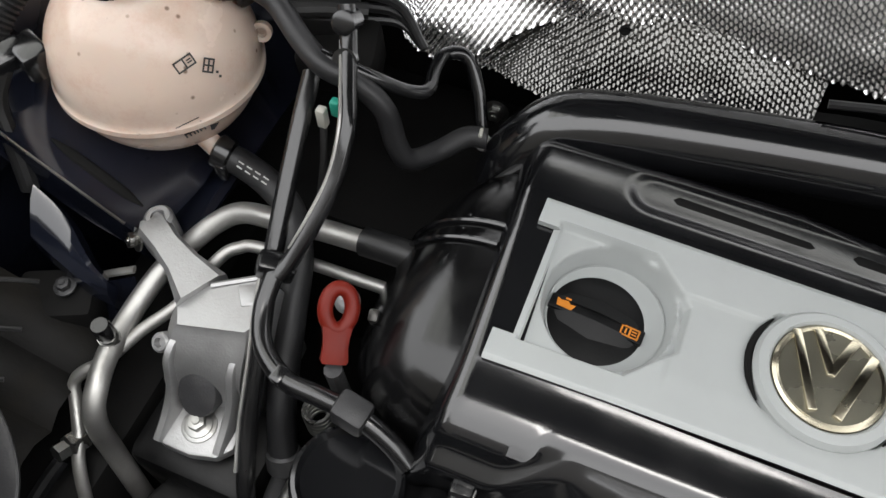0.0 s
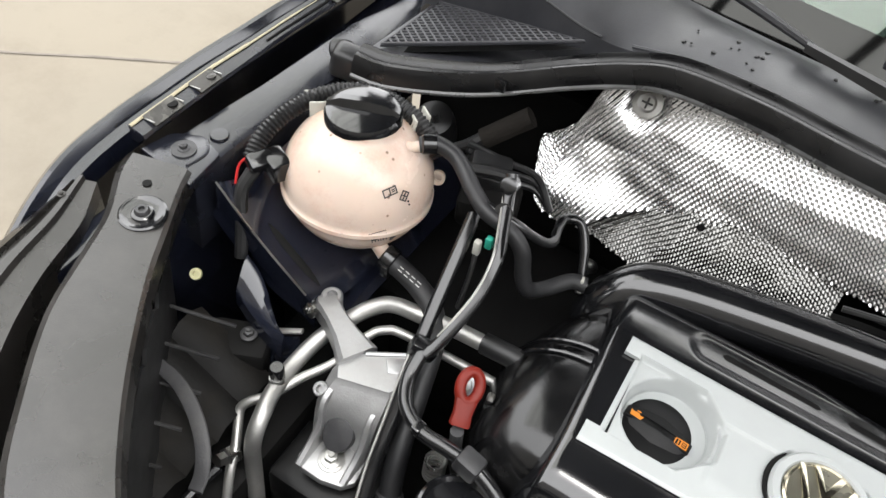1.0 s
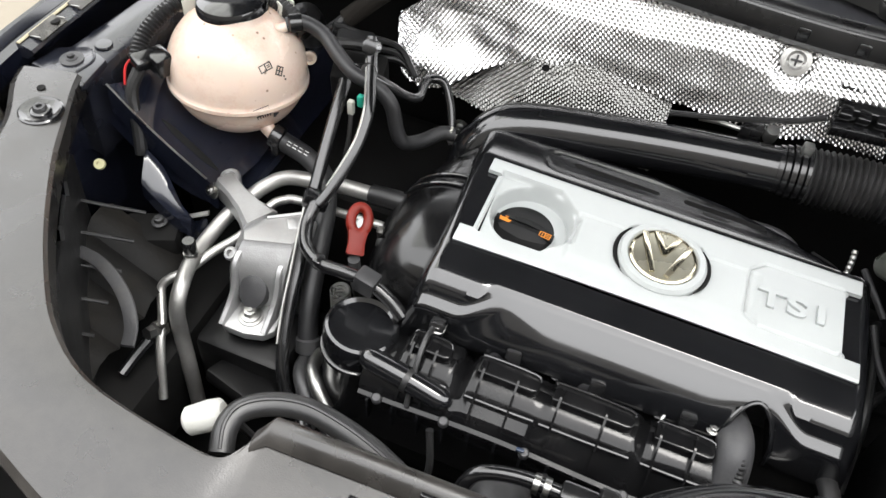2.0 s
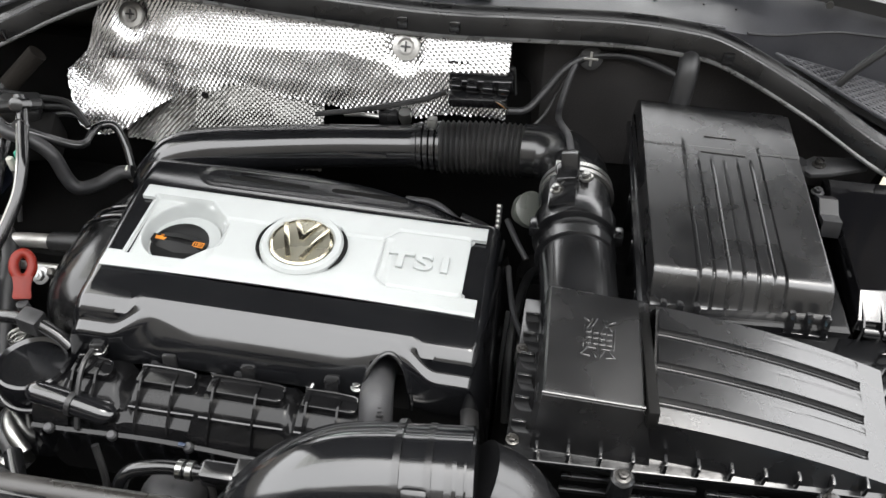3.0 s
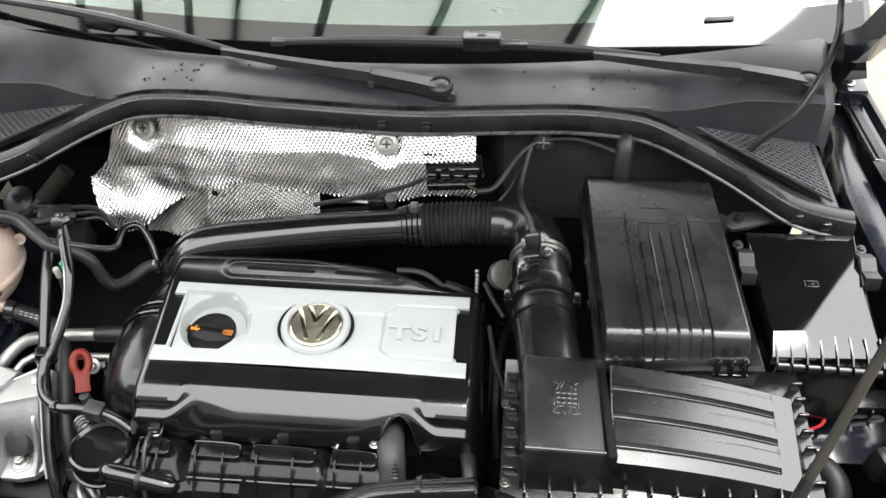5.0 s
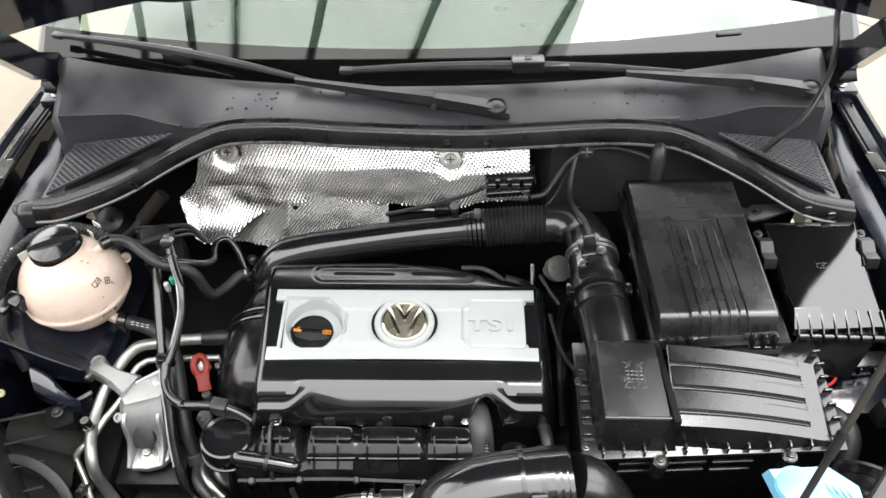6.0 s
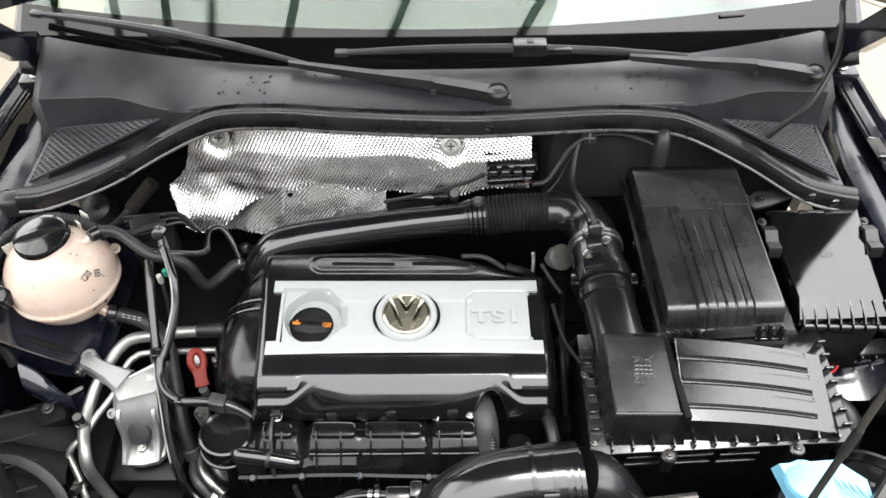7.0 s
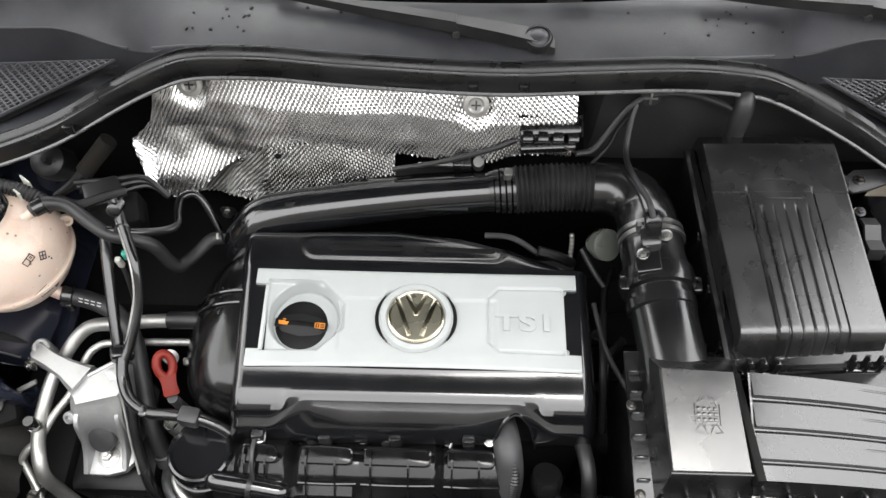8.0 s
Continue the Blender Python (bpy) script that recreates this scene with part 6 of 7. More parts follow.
part("coolant_mark", bm, M_PRINT, tank, "small black print")
text = bpy.data.curves.new("print", "FONT")
text.body, text.size, text.extrude = "min", 0.0125, 0.0006
tmp = new("print", text)
bpy.context.view_layer.update()
me = bpy.data.meshes.new_from_object(tmp)
bpy.data.objects.remove(tmp)
me.transform(on_tank(49.3, -12) @ pose(-0.007, -0.003, 0, 0, 0, 10))
me.materials.append(M_PRINT)
word = new("printed_word", me)
word.parent = tank
word.matrix_parent_inverse = PLACE[tank].inverted()
bm = bmesh.new()
for y in (-0.002, 0.003):
    box((0.020, 0.0008, 0.0004), (0, y, 0), 0, bm=bm)
bm.transform(on_tank(48.6, -3.5) @ pose(0, 0, 0, 0, 0, 10))
part("level_line", bm, M_PRINT, tank)
bm = prism([(-0.004, 0), (0.004, 0), (0.0015, 0.007), (-0.0015, 0.007)], 0, 0.0005, 0)
bm.transform(on_tank(61.6, -12) @ pose(0, 0, 0, 0, 0, 160))
part("level_arrow", bm, M_PRINT, tank)

sensor_plug = thing("level_sensor_plug", (-0.632, 0.085, 0.965), "black sensor plug with red wires on the tank", "plug")
bm = box((0.034, 0.024, 0.026), (-0.628, 0.095, 0.968), 0.004, (0, 0, -25))
box((0.020, 0.030, 0.020), (-0.642, 0.085, 0.972), 0.004, (0, 20, -25), bm=bm)
part("plug_body", bm, M_BLACK, sensor_plug)
part("red_wire", tube([(-0.650, 0.085, 0.978), (-0.662, 0.074, 0.965), (-0.660, 0.062, 0.945)], 0.0016, 6, 5), M_REDWIRE, sensor_plug)
part("cable_tail", tube([(-0.645, 0.078, 0.965), (-0.650, 0.060, 0.940), (-0.640, 0.045, 0.905), (-0.632, 0.030, 0.87)], 0.008, 10, 6), M_RUBBER, sensor_plug)
conduit = thing("corrugated_conduit", (-0.60, 0.22, 1.0), "black corrugated cable conduit round the coolant tank", "conduit")
part("conduit_tube", tube([(-0.652, 0.082, 0.972), (-0.654, 0.104, 0.988), (-0.646, 0.135, 1.004), (-0.630, 0.168, 1.014), (-0.603, 0.198, 1.018), (-0.568, 0.212, 1.018), (-0.532, 0.212, 1.012), (-0.503, 0.205, 1.002), (-0.483, 0.196, 0.990)], 0.0105, 14, 6, ripple=0.0020, pitch=0.0050), M_RUBBER, conduit, smooth=70)
part("conduit_end", tube([(-0.480, 0.210, 0.99), (-0.455, 0.205, 0.985), (-0.43, 0.22, 0.98), (-0.40, 0.235, 0.975)], 0.007, 10, 5), M_RUBBER, conduit)

# ---- hoses between tank, pipes and engine ----
def hose(name, label, pts, r, mat, cat="hose", at=None, **kw):
    h = thing(name, at or pts[0], label, cat)
    part("hose_body", tube(pts, r, 14, 8, **kw), mat, h)
    return h


upper = hose("upper_coolant_hose", "dull rubber coolant hose from tank to engine", [(-0.500, 0.180, 1.009), (-0.484, 0.190, 1.012), (-0.458, 0.192, 1.003), (-0.425, 0.172, 0.992), (-0.400, 0.160, 0.985), (-0.372, 0.160, 0.976), (-0.352, 0.160, 0.955), (-0.342, 0.156, 0.922), (-0.332, 0.158, 0.905), (-0.318, 0.180, 0.896), (-0.300, 0.203, 0.898), (-0.283, 0.208, 0.898)], 0.0092, M_HOSE)
part("hose_clip", lathe([(0.0085, -0.008), (0.0112, -0.006), (0.0112, 0.008), (0.0085, 0.010)], m=Matrix.Translation((-0.492, 0.185, 1.011)) @ Vector((0.7, 0.5, 0)).to_track_quat("Z", "Y").to_matrix().to_4x4(), sides=20), M_BLACK, upper)
part("white_mark", box((0.004, 0.010, 0.010), (-0.288, 0.206, 0.903), 0.002, (0, 0, 10)), M_TAB, upper)
thin = hose("vacuum_pipe", "thin black curved vacuum pipe", [(-0.405, 0.165, 0.990), (-0.370, 0.168, 0.980), (-0.345, 0.185, 0.955), (-0.333, 0.200, 0.945), (-0.338, 0.225, 0.940), (-0.338, 0.248, 0.938), (-0.322, 0.258, 0.932), (-0.306, 0.245, 0.912), (-0.292, 0.222, 0.885), (-0.285, 0.212, 0.875)], 0.0058, M_BLACK, "pipe")
part("pipe_joint", lathe([(0.0075, -0.008), (0.0075, 0.008)], (-0.288, 0.216, 0.880), (30, 0, 0), 16), M_PIPE, thin)
lowh = hose("lower_coolant_hose", "thick black coolant hose under the tank", [(-0.494, 0.118, 0.884), (-0.470, 0.118, 0.876), (-0.440, 0.108, 0.876), (-0.412, 0.092, 0.872), (-0.392, 0.062, 0.860), (-0.380, 0.020, 0.838), (-0.368, -0.030, 0.805), (-0.358, -0.060, 0.775), (-0.350, -0.078, 0.75)], 0.0125, M_HOSE)
part("spring_clip", lathe([(0.0125, -0.008), (0.0150, -0.006), (0.0150, 0.006), (0.0125, 0.008)], m=Matrix.Translation((-0.490, 0.119, 0.883)) @ Vector((0.9, 0.0, -0.3)).to_track_quat("Z", "Y").to_matrix().to_4x4(), sides=24), M_BLACK, lowh, "black spring clip")
part("clip_ear", box((0.010, 0.012, 0.018), (-0.486, 0.108, 0.876), 0.002), M_BLACK, lowh)
part("spring_clip", lathe([(0.0125, -0.010), (0.0150, -0.008), (0.0150, 0.008), (0.0125, 0.010)], m=Matrix.Translation((-0.353, -0.072, 0.758)) @ Vector((0.2, -0.5, -0.8)).to_track_quat("Z", "Y").to_matrix().to_4x4(), sides=24), M_DARKMETAL, lowh)
for k in range(4):
    for j in range(2):
        part("hose_print", box((0.006, 0.0012, 0.0006), (-0.468 + 0.009 * k, 0.112 - 0.004 * j - 0.002 * k, 0.8885 - 0.0015 * j), 0.0002, (20, 0, -15)), M_WHITEPRINT, lowh)

pa = hose("fuel_vent_pipe", "gloss black ribbed pipe rising beside the tank", [(-0.396, 0.196, 1.016), (-0.388, 0.180, 1.000), (-0.376, 0.152, 0.986), (-0.364, 0.122, 0.972), (-0.362, 0.092, 0.948), (-0.368, 0.062, 0.926), (-0.376, 0.036, 0.908), (-0.382, 0.022, 0.90)], 0.0068, M_BLACK, "pipe")
part("pale_strip", tube([(-0.392, 0.176, 1.000), (-0.380, 0.148, 0.990), (-0.368, 0.118, 0.977), (-0.366, 0.090, 0.953), (-0.372, 0.062, 0.932), (-0.379, 0.040, 0.915)], 0.0015, 6, 5), M_PIPE, pa, "thin bright strip along the pipe")
part("pipe_cap", lathe([(0.0092, -0.012), (0.0092, 0.010), (0.006, 0.012)], (-0.392, 0.188, 1.008), (55, 10, 0), 16), M_BLACK, pa)
part("cable_tie", lathe([(0.0082, -0.003), (0.0098, -0.003), (0.0098, 0.003), (0.0082, 0.003)], (-0.384, 0.165, 0.992), (55, 10, 0), 16), M_BLACK, pa)
pb = hose("long_black_pipe", "long gloss black pipe running down the engine side", [(-0.416, 0.165, 0.965), (-0.410, 0.135, 0.955), (-0.404, 0.090, 0.928), (-0.397, 0.045, 0.900), (-0.392, 0.012, 0.876), (-0.386, -0.022, 0.845), (-0.380, -0.058, 0.815), (-0.372, -0.092, 0.785), (-0.362, -0.118, 0.758), (-0.345, -0.135, 0.735), (-0.315, -0.155, 0.728), (-0.28, -0.175, 0.725)], 0.0080, M_BLACK, "pipe")
part("pale_strip", tube([(-0.400, 0.030, 0.898), (-0.396, 0.0, 0.874), (-0.390, -0.034, 0.844), (-0.384, -0.070, 0.814), (-0.376, -0.102, 0.786)], 0.0016, 6, 5), M_PIPE, pb, "thin bright strip along the pipe")
part("pipe_bracket", box((0.030, 0.018, 0.022), (-0.388, 0.030, 0.898), 0.004, (0, 20, 20)), M_BLACK, pb)
pc = hose("breather_hose", "black hose clamped beside the engine cover", [(-0.386, 0.026, 0.900), (-0.384, -0.002, 0.888), (-0.370, -0.028, 0.884), (-0.342, -0.046, 0.888), (-0.310, -0.050, 0.894), (-0.282, -0.052, 0.894), (-0.255, -0.058, 0.886), (-0.235, -0.066, 0.875)], 0.0078, M_BLACK)
part("rubber_clamp", box((0.026, 0.022, 0.026), (-0.284, -0.052, 0.894), 0.004, (0, 8, -8)), M_HOSE, pc, "rubber clamp block")
part("cable_clip", box((0.010, 0.014, 0.014), (-0.345, -0.046, 0.890), 0.002, (0, 0, -10)), M_BLACK, pc)
gn = thing("small_connector", (-0.386, 0.140, 0.955), "small green and cream cable connector", "connector")
part("green_plug", box((0.008, 0.008, 0.016), (-0.384, 0.142, 0.964), 0.002), material("green plastic", (0.02, 0.28, 0.2), 0.4), gn)
part("cream_plug", box((0.008, 0.008, 0.020), (-0.394, 0.136, 0.955), 0.002), M_TAB, gn)
part("lead", tube([(-0.394, 0.136, 0.948), (-0.390, 0.12, 0.92), (-0.388, 0.10, 0.89)], 0.003, 8, 5), M_RUBBER, gn)

# black pump and brackets behind the tank
pump = thing("vacuum_pump", (-0.42, 0.25, 0.94), "dark pump body and brackets behind the tank", "pump")
bm = lathe([(0.026, -0.03), (0.027, 0.0), (0.025, 0.018), (0.015, 0.024), (0, 0.024)], (-0.560, 0.330, 0.900), (25, 0, 0), 28)
part("pump_dome", bm, M_RUBBER, pump)
part("pump_block", box((0.070, 0.05, 0.05), (-0.425, 0.225, 0.925), 0.008, (10, 0, 15)), M_VOID, pump)
part("pump_block", box((0.05, 0.04, 0.03), (-0.438, 0.238, 0.960), 0.006, (15, 10, 25)), M_RUBBER, pump)
part("bracket", tube([(-0.510, 0.240, 0.950), (-0.485, 0.250, 0.962), (-0.465, 0.260, 0.977), (-0.440, 0.276, 1.000)], [0.005, 0.007, 0.009, 0.010], 10, 5), M_RUBBER, pump)
part("stud", lathe([(0.005, -0.01), (0.005, 0.012)], (-0.553, 0.315, 0.925), (20, 0, 0), 12), M_DARKMETAL, pump)
part("felt_sleeve", tube([(-0.462, 0.262, 0.980), (-0.440, 0.276, 1.000), (-0.420, 0.288, 1.018)], 0.0125, 12, 5), material("brown worn felt", (0.012, 0.0105, 0.009), 0.95, spec=0.1, bump=0.8, grain=300), pump, "worn brown felt sleeve")
for k in range(3):
    part("lead", tube([(-0.47, 0.24, 0.985 - 0.01 * k), (-0.43, 0.255, 0.97 - 0.015 * k), (-0.39, 0.27, 0.955 - 0.01 * k), (-0.36, 0.255, 0.93)], 0.004, 8, 5), M_RUBBER, pump)

# ---- inner wing metal beside the tank ----
tower = thing("strut_tower", (-0.60, 0.15, 0.80), "blue-black painted strut tower and slotted bracket", "body panel")
bm = sheet(steps(0, 1, 20), steps(0, 1, 12), lambda u, v: Vector((-0.700 + 0.20 * u + 0.02 * v, 0.05 + 0.30 * v - 0.02 * u, 0.90 - 0.07 * u - 0.04 * math.sin(u * 3.1) * (1 - v) + 0.02 * v)), 0.004)
part("tower_panel", bm, M_PAINT, tower)
FLANGE = [(-0.672, 0.046, 0.952), (-0.634, 0.042, 0.920), (-0.596, 0.040, 0.890), (-0.545, 0.035, 0.860), (-0.530, 0.034, 0.852)]
fl = resample(curve_through(FLANGE, 5), 24)
part("slotted_bracket", loft([[p + Vector(o) for o in ((0, 0.001, -0.001), (0.006, 0.016, -0.006), (0.010, 0.030, -0.009), (0.016, 0.070, -0.010), (0.018, 0.110, -0.002), (0.018, 0.110, -0.010), (0.010, 0.030, -0.016), (0, 0.002, -0.010))] for p in fl]), M_PAINT, tower, "sloping slotted sheet bracket")
part("bracket_flange", loft([[p + Vector(o) for o in ((0, 0.0012, 0.0015), (0, -0.0018, 0.0015), (0, -0.003, -0.040), (0, 0.001, -0.040))] for p in fl]), M_PAINT, tower)
part("flange_edge", tube([p + Vector((0, -0.0006, 0.0016)) for p in fl[:22]], 0.0014, 6, 1, smooth_path=False), M_STEEL, tower, "bare bright edge")
# the slot's inner shade is a flat near-black tube on the sheet
slot_line = [p + Vector((0.008, 0.022, -0.0070)) for p in fl[8:21]]
part("slot", tube(slot_line, [0.001, 0.0048, 0.0052, 0.0052, 0.0048, 0.001], 8, 1, smooth_path=False, flat=0.5), M_VOID, tower, "dark slot")
arc_a = resample(curve_through([(-0.620, 0.028, 0.885), (-0.592, 0.020, 0.868), (-0.560, -0.002, 0.845), (-0.540, -0.010, 0.835)], 6), 14)
arc_b = resample(curve_through([(-0.610, -0.006, 0.860), (-0.588, -0.012, 0.848), (-0.560, -0.018, 0.836), (-0.538, -0.018, 0.828)], 6), 14)
part("lower_panel", loft([[a, a.lerp(b, 0.33) + Vector((0, 0, 0.004)), a.lerp(b, 0.66) + Vector((0, 0, 0.003)), b, b + Vector((0, -0.002, -0.02)), a + Vector((0, 0.004, -0.02))] for a, b in zip(arc_a, arc_b)]), M_PAINT, tower)
wall_l = thing("air_guide", (-0.66, -0.12, 0.78), "dusty ribbed plastic air guide behind the headlight", "air guide")
bm = sheet(steps(0, 1, 24), steps(0, 1, 12), lambda u, v: Vector((-0.665 + 0.15 * u + 0.02 * v, -0.04 - 0.22 * u - 0.03 * v, 0.925 - 0.16 * v - 0.012 * (int(u * 24) % 6 == 0))), 0.004)
part("guide_wall", bm, M_RUBBER, wall_l)
bm = sheet(steps(0, 1, 16), steps(0, 1, 12), lambda u, v: Vector((-0.640 + 0.10 * u, -0.035 - 0.19 * v + 0.00 * u, 0.845 - 0.06 * u - 0.010 * (int(v * 12) % 3 == 0))), 0.004)
part("guide_floor", bm, material("grimy plastic", (0.0035, 0.0033, 0.003), 0.7, spec=0.2, bump=0.5, grain=200, dirt=(0.03, 0.025, 0.018), dirt_amount=0.3), wall_l)
strip = resample(curve_through([(-0.622, -0.122, 0.856), (-0.585, -0.127, 0.860), (-0.550, -0.141, 0.860), (-0.520, -0.161, 0.856), (-0.501, -0.183, 0.848), (-0.494, -0.206, 0.838)], 6), 26)
bm = loft([[p + q * w + Vector((0, 0, z)) for w, z in ((-0.0075, 0.0), (-0.006, 0.0012), (0.006, 0.0022), (0.0075, 0.0008), (0.0070, -0.003), (-0.0070, -0.003))] for p, q in ((p, Vector((-(n - p).y, (n - p).x, 0)).normalized()) for p, n in zip(strip, strip[1:]))])
part("curved_strip", bm, M_OLD_HOSE, wall_l, "dull grey rubber strip")
for k in range(5):
    part("guide_rib", tube([(-0.668 + 0.010 * k, -0.075 - 0.042 * k, 0.876 - 0.006 * k), (-0.630 + 0.010 * k, -0.060 - 0.040 * k, 0.866 - 0.006 * k), (-0.585 + 0.010 * k, -0.036 - 0.040 * k, 0.848 - 0.006 * k)], 0.0022, 6, 3), M_RUBBER, wall_l)
part("pale_plug", lathe([(0.0065, 0), (0.006, 0.005), (0.003, 0.005), (0.0028, 0.002), (0, 0.002)], (-0.626, -0.042, 0.916), (30, 20, 0), 20), M_YELLOW, wall_l, "small yellowed plastic plug")
bolt(wall_l, (-0.580, -0.024, 0.822), 0.0065, mat=M_DARKMETAL)
part("dark_block", box((0.07, 0.05, 0.05), (-0.590, -0.030, 0.792), 0.008, (0, 0, 25)), M_VOID, wall_l)
bk = thing("body_bracket", (-0.55, -0.01, 0.80), "bright pressed steel bracket with print", "bracket")
part("pressed_plate", loft([[(-0.585, -0.012, 0.800), (-0.535, 0.010, 0.815), (-0.530, 0.002, 0.800), (-0.580, -0.022, 0.785)], [(-0.585, -0.028, 0.782), (-0.540, -0.008, 0.795), (-0.535, -0.012, 0.780), (-0.580, -0.034, 0.766)]]), M_PAINT, bk)
part("bright_edge", tube([(-0.588, -0.012, 0.806), (-0.560, 0.002, 0.815), (-0.532, 0.012, 0.826)], 0.004, 8, 4, flat=0.5), M_PIPE, bk)

# ---- engine mount ----
mount = thing("engine_mount", (-0.44, -0.03, 0.75), "cast aluminium engine mount bracket", "engine mount")
TOPM = [(-0.462, 0.006), (-0.440, 0.016), (-0.408, 0.034), (-0.390, 0.028), (-0.388, -0.004), (-0.396, -0.018), (-0.456, -0.030), (-0.466, -0.014)]


def mount_ring(grow, z, push=0.0):
    return [(x + (x + 0.427) * grow, y + (y - 0.002) * grow - (push if y < -0.01 else 0.0), z + (x + 0.47) * 0.14) for x, y in TOPM]


bm = loft([mount_ring(-0.06, 0.8535), mount_ring(0.0, 0.851), mount_ring(0.04, 0.847, 0.003), mount_ring(0.06, 0.839, 0.011), mount_ring(0.08, 0.828, 0.021), mount_ring(0.09, 0.814, 0.029), mount_ring(0.09, 0.796, 0.033), mount_ring(0.09, 0.735, 0.034)])
part("casting", bm, M_ALU, mount, "rough cast aluminium body", smooth=28)
arm = [(Vector((-0.527, 0.047, 0.856)), 0.0105, 0.0120), (Vector((-0.520, 0.042, 0.859)), 0.0140, 0.0130), (Vector((-0.500, 0.031, 0.858)), 0.0125, 0.0120), (Vector((-0.478, 0.020, 0.856)), 0.0150, 0.0120), (Vector((-0.452, 0.006, 0.855)), 0.0230, 0.0110)]
side_a = Vector((0.5, 0.866, 0)) * 1.0
bm = loft([[p - side_a * w + Vector((0, 0, -0.022)), p + side_a * w + Vector((0, 0, -0.022)), p + side_a * w + Vector((0, 0, h * 0.2)), p + side_a * w * 0.75 + Vector((0, 0, h * 0.6)), p - side_a * w * 0.75 + Vector((0, 0, h * 0.6)), p - side_a * w + Vector((0, 0, h * 0.2))] for p, w, h in arm])
part("arm", bm, M_ALU, mount, smooth=28)
part("arm_boss", lathe([(0.0125, -0.026), (0.0125, 0.005), (0.010, 0.0075), (0.006, 0.0075), (0.005, 0.002), (0, 0.002)], (-0.519, 0.050, 0.858), (0, 0, 0), 24), M_ALU, mount)
bolt(mount, (-0.531, 0.030, 0.850), 0.0072, (62, 0, -38))
for x0, x1, dy in ((-0.4550, -0.4500, -0.004), (-0.4015, -0.3985, 0.004)):
    line = resample(curve_through([(x0, -0.008 + dy, 0.842), (x0, -0.033 + dy, 0.8450), (x0, -0.050 + dy, 0.836), (x1, -0.063 + dy, 0.817), (x1, -0.078 + dy, 0.799), (x1, -0.100 + dy, 0.784)], 6), 20)
    part("web", loft([[p + Vector((-0.0050, 0.016, -0.020)), p + Vector((-0.0045, 0.001, -0.002)), p + Vector((-0.0025, 0, 0.0006)), p + Vector((0.0025, 0, 0.0006)), p + Vector((0.0045, 0.001, -0.002)), p + Vector((0.0050, 0.016, -0.020))] for p in line]), M_ALU, mount, smooth=40)
part("foot", prism([(-0.456, -0.052), (-0.392, -0.046), (-0.388, -0.086), (-0.398, -0.098), (-0.420, -0.104), (-0.446, -0.104), (-0.458, -0.094)][::-1], 0.770, 0.783, 0.003), M_ALU, mount)
part("dark_hollow", lathe([(0.0185, -0.010), (0.0185, 0.004), (0.0165, 0.010), (0.010, 0.013), (0, 0.013)], m=pose(-0.4290, -0.0545, 0.8060, 50, 0, 6) @ Matrix.Diagonal((1.0, 1.35, 1.0, 1.0)), sides=24), M_OLD_HOSE, mount, "grey rubber core in the hollow")
part("ear", lathe([(0.0085, -0.016), (0.0085, 0.004), (0.0068, 0.006), (0.0042, 0.006), (0.004, 0.0), (0, 0.0)], (-0.466, -0.040, 0.836), (35, -10, 0), 20), M_ALU, mount)
part("washer", lathe([(0.0150, 0), (0.0150, 0.002), (0.0125, 0.003), (0, 0.003)], (-0.424, -0.079, 0.783), (0, 0, 0), 24), M_STEEL, mount)
bolt(mount, (-0.424, -0.079, 0.786), 0.0080)
part("cast_ridge", tube([(-0.446, 0.012, 0.856), (-0.430, 0.021, 0.858), (-0.408, 0.033, 0.861)], 0.0035, 8, 4), M_ALU, mount)
part("raised_pad", prism([(-0.424, 0.018), (-0.404, 0.029), (-0.393, 0.012), (-0.412, 0.002)][::-1], 0.852, 0.8635, 0.002), M_ALU, mount)
part("rubber_block", box((0.12, 0.09, 0.10), (-0.425, -0.075, 0.705), 0.012), M_CAP, mount, "black rubber block")
part("black_tray", box((0.085, 0.07, 0.02), (-0.405, -0.125, 0.722), 0.006, (-18, 0, -14)), M_CAP, mount)

# ---- aluminium refrigerant pipes ----
ac = thing("refrigerant_pipes", (-0.50, 0.0, 0.80), "bent dull aluminium refrigerant pipes", "pipe")
part("large_pipe", tube([(-0.330, 0.090, 0.872), (-0.380, 0.088, 0.870), (-0.420, 0.086, 0.864), (-0.460, 0.087, 0.852), (-0.482, 0.074, 0.842), (-0.500, 0.048, 0.830), (-0.513, 0.020, 0.820), (-0.519, -0.020, 0.812), (-0.516, -0.060, 0.811), (-0.509, -0.088, 0.808), (-0.506, -0.104, 0.796), (-0.505, -0.112, 0.775), (-0.502, -0.117, 0.745), (-0.496, -0.124, 0.710), (-0.488, -0.134, 0.655), (-0.482, -0.142, 0.60)], 0.0096, 18, 8), M_PIPE, ac)
part("small_pipe", tube([(-0.270, 0.070, 0.846), (-0.420, 0.066, 0.844), (-0.452, 0.058, 0.842), (-0.466, 0.040, 0.836), (-0.480, 0.004, 0.820), (-0.503, -0.031, 0.810), (-0.519, -0.061, 0.801), (-0.535, -0.078, 0.795), (-0.541, -0.088, 0.787), (-0.535, -0.100, 0.778), (-0.524, -0.118, 0.768), (-0.512, -0.145, 0.750), (-0.495, -0.18, 0.70)], 0.0056, 12, 8), M_PIPE, ac)
part("service_cap", lathe([(0.0075, 0), (0.0085, 0.002), (0.0085, 0.018), (0.007, 0.021), (0, 0.021)], (-0.519, -0.049, 0.822), (0, 0, 0), 14), M_BLACK, ac, "black ribbed service cap")
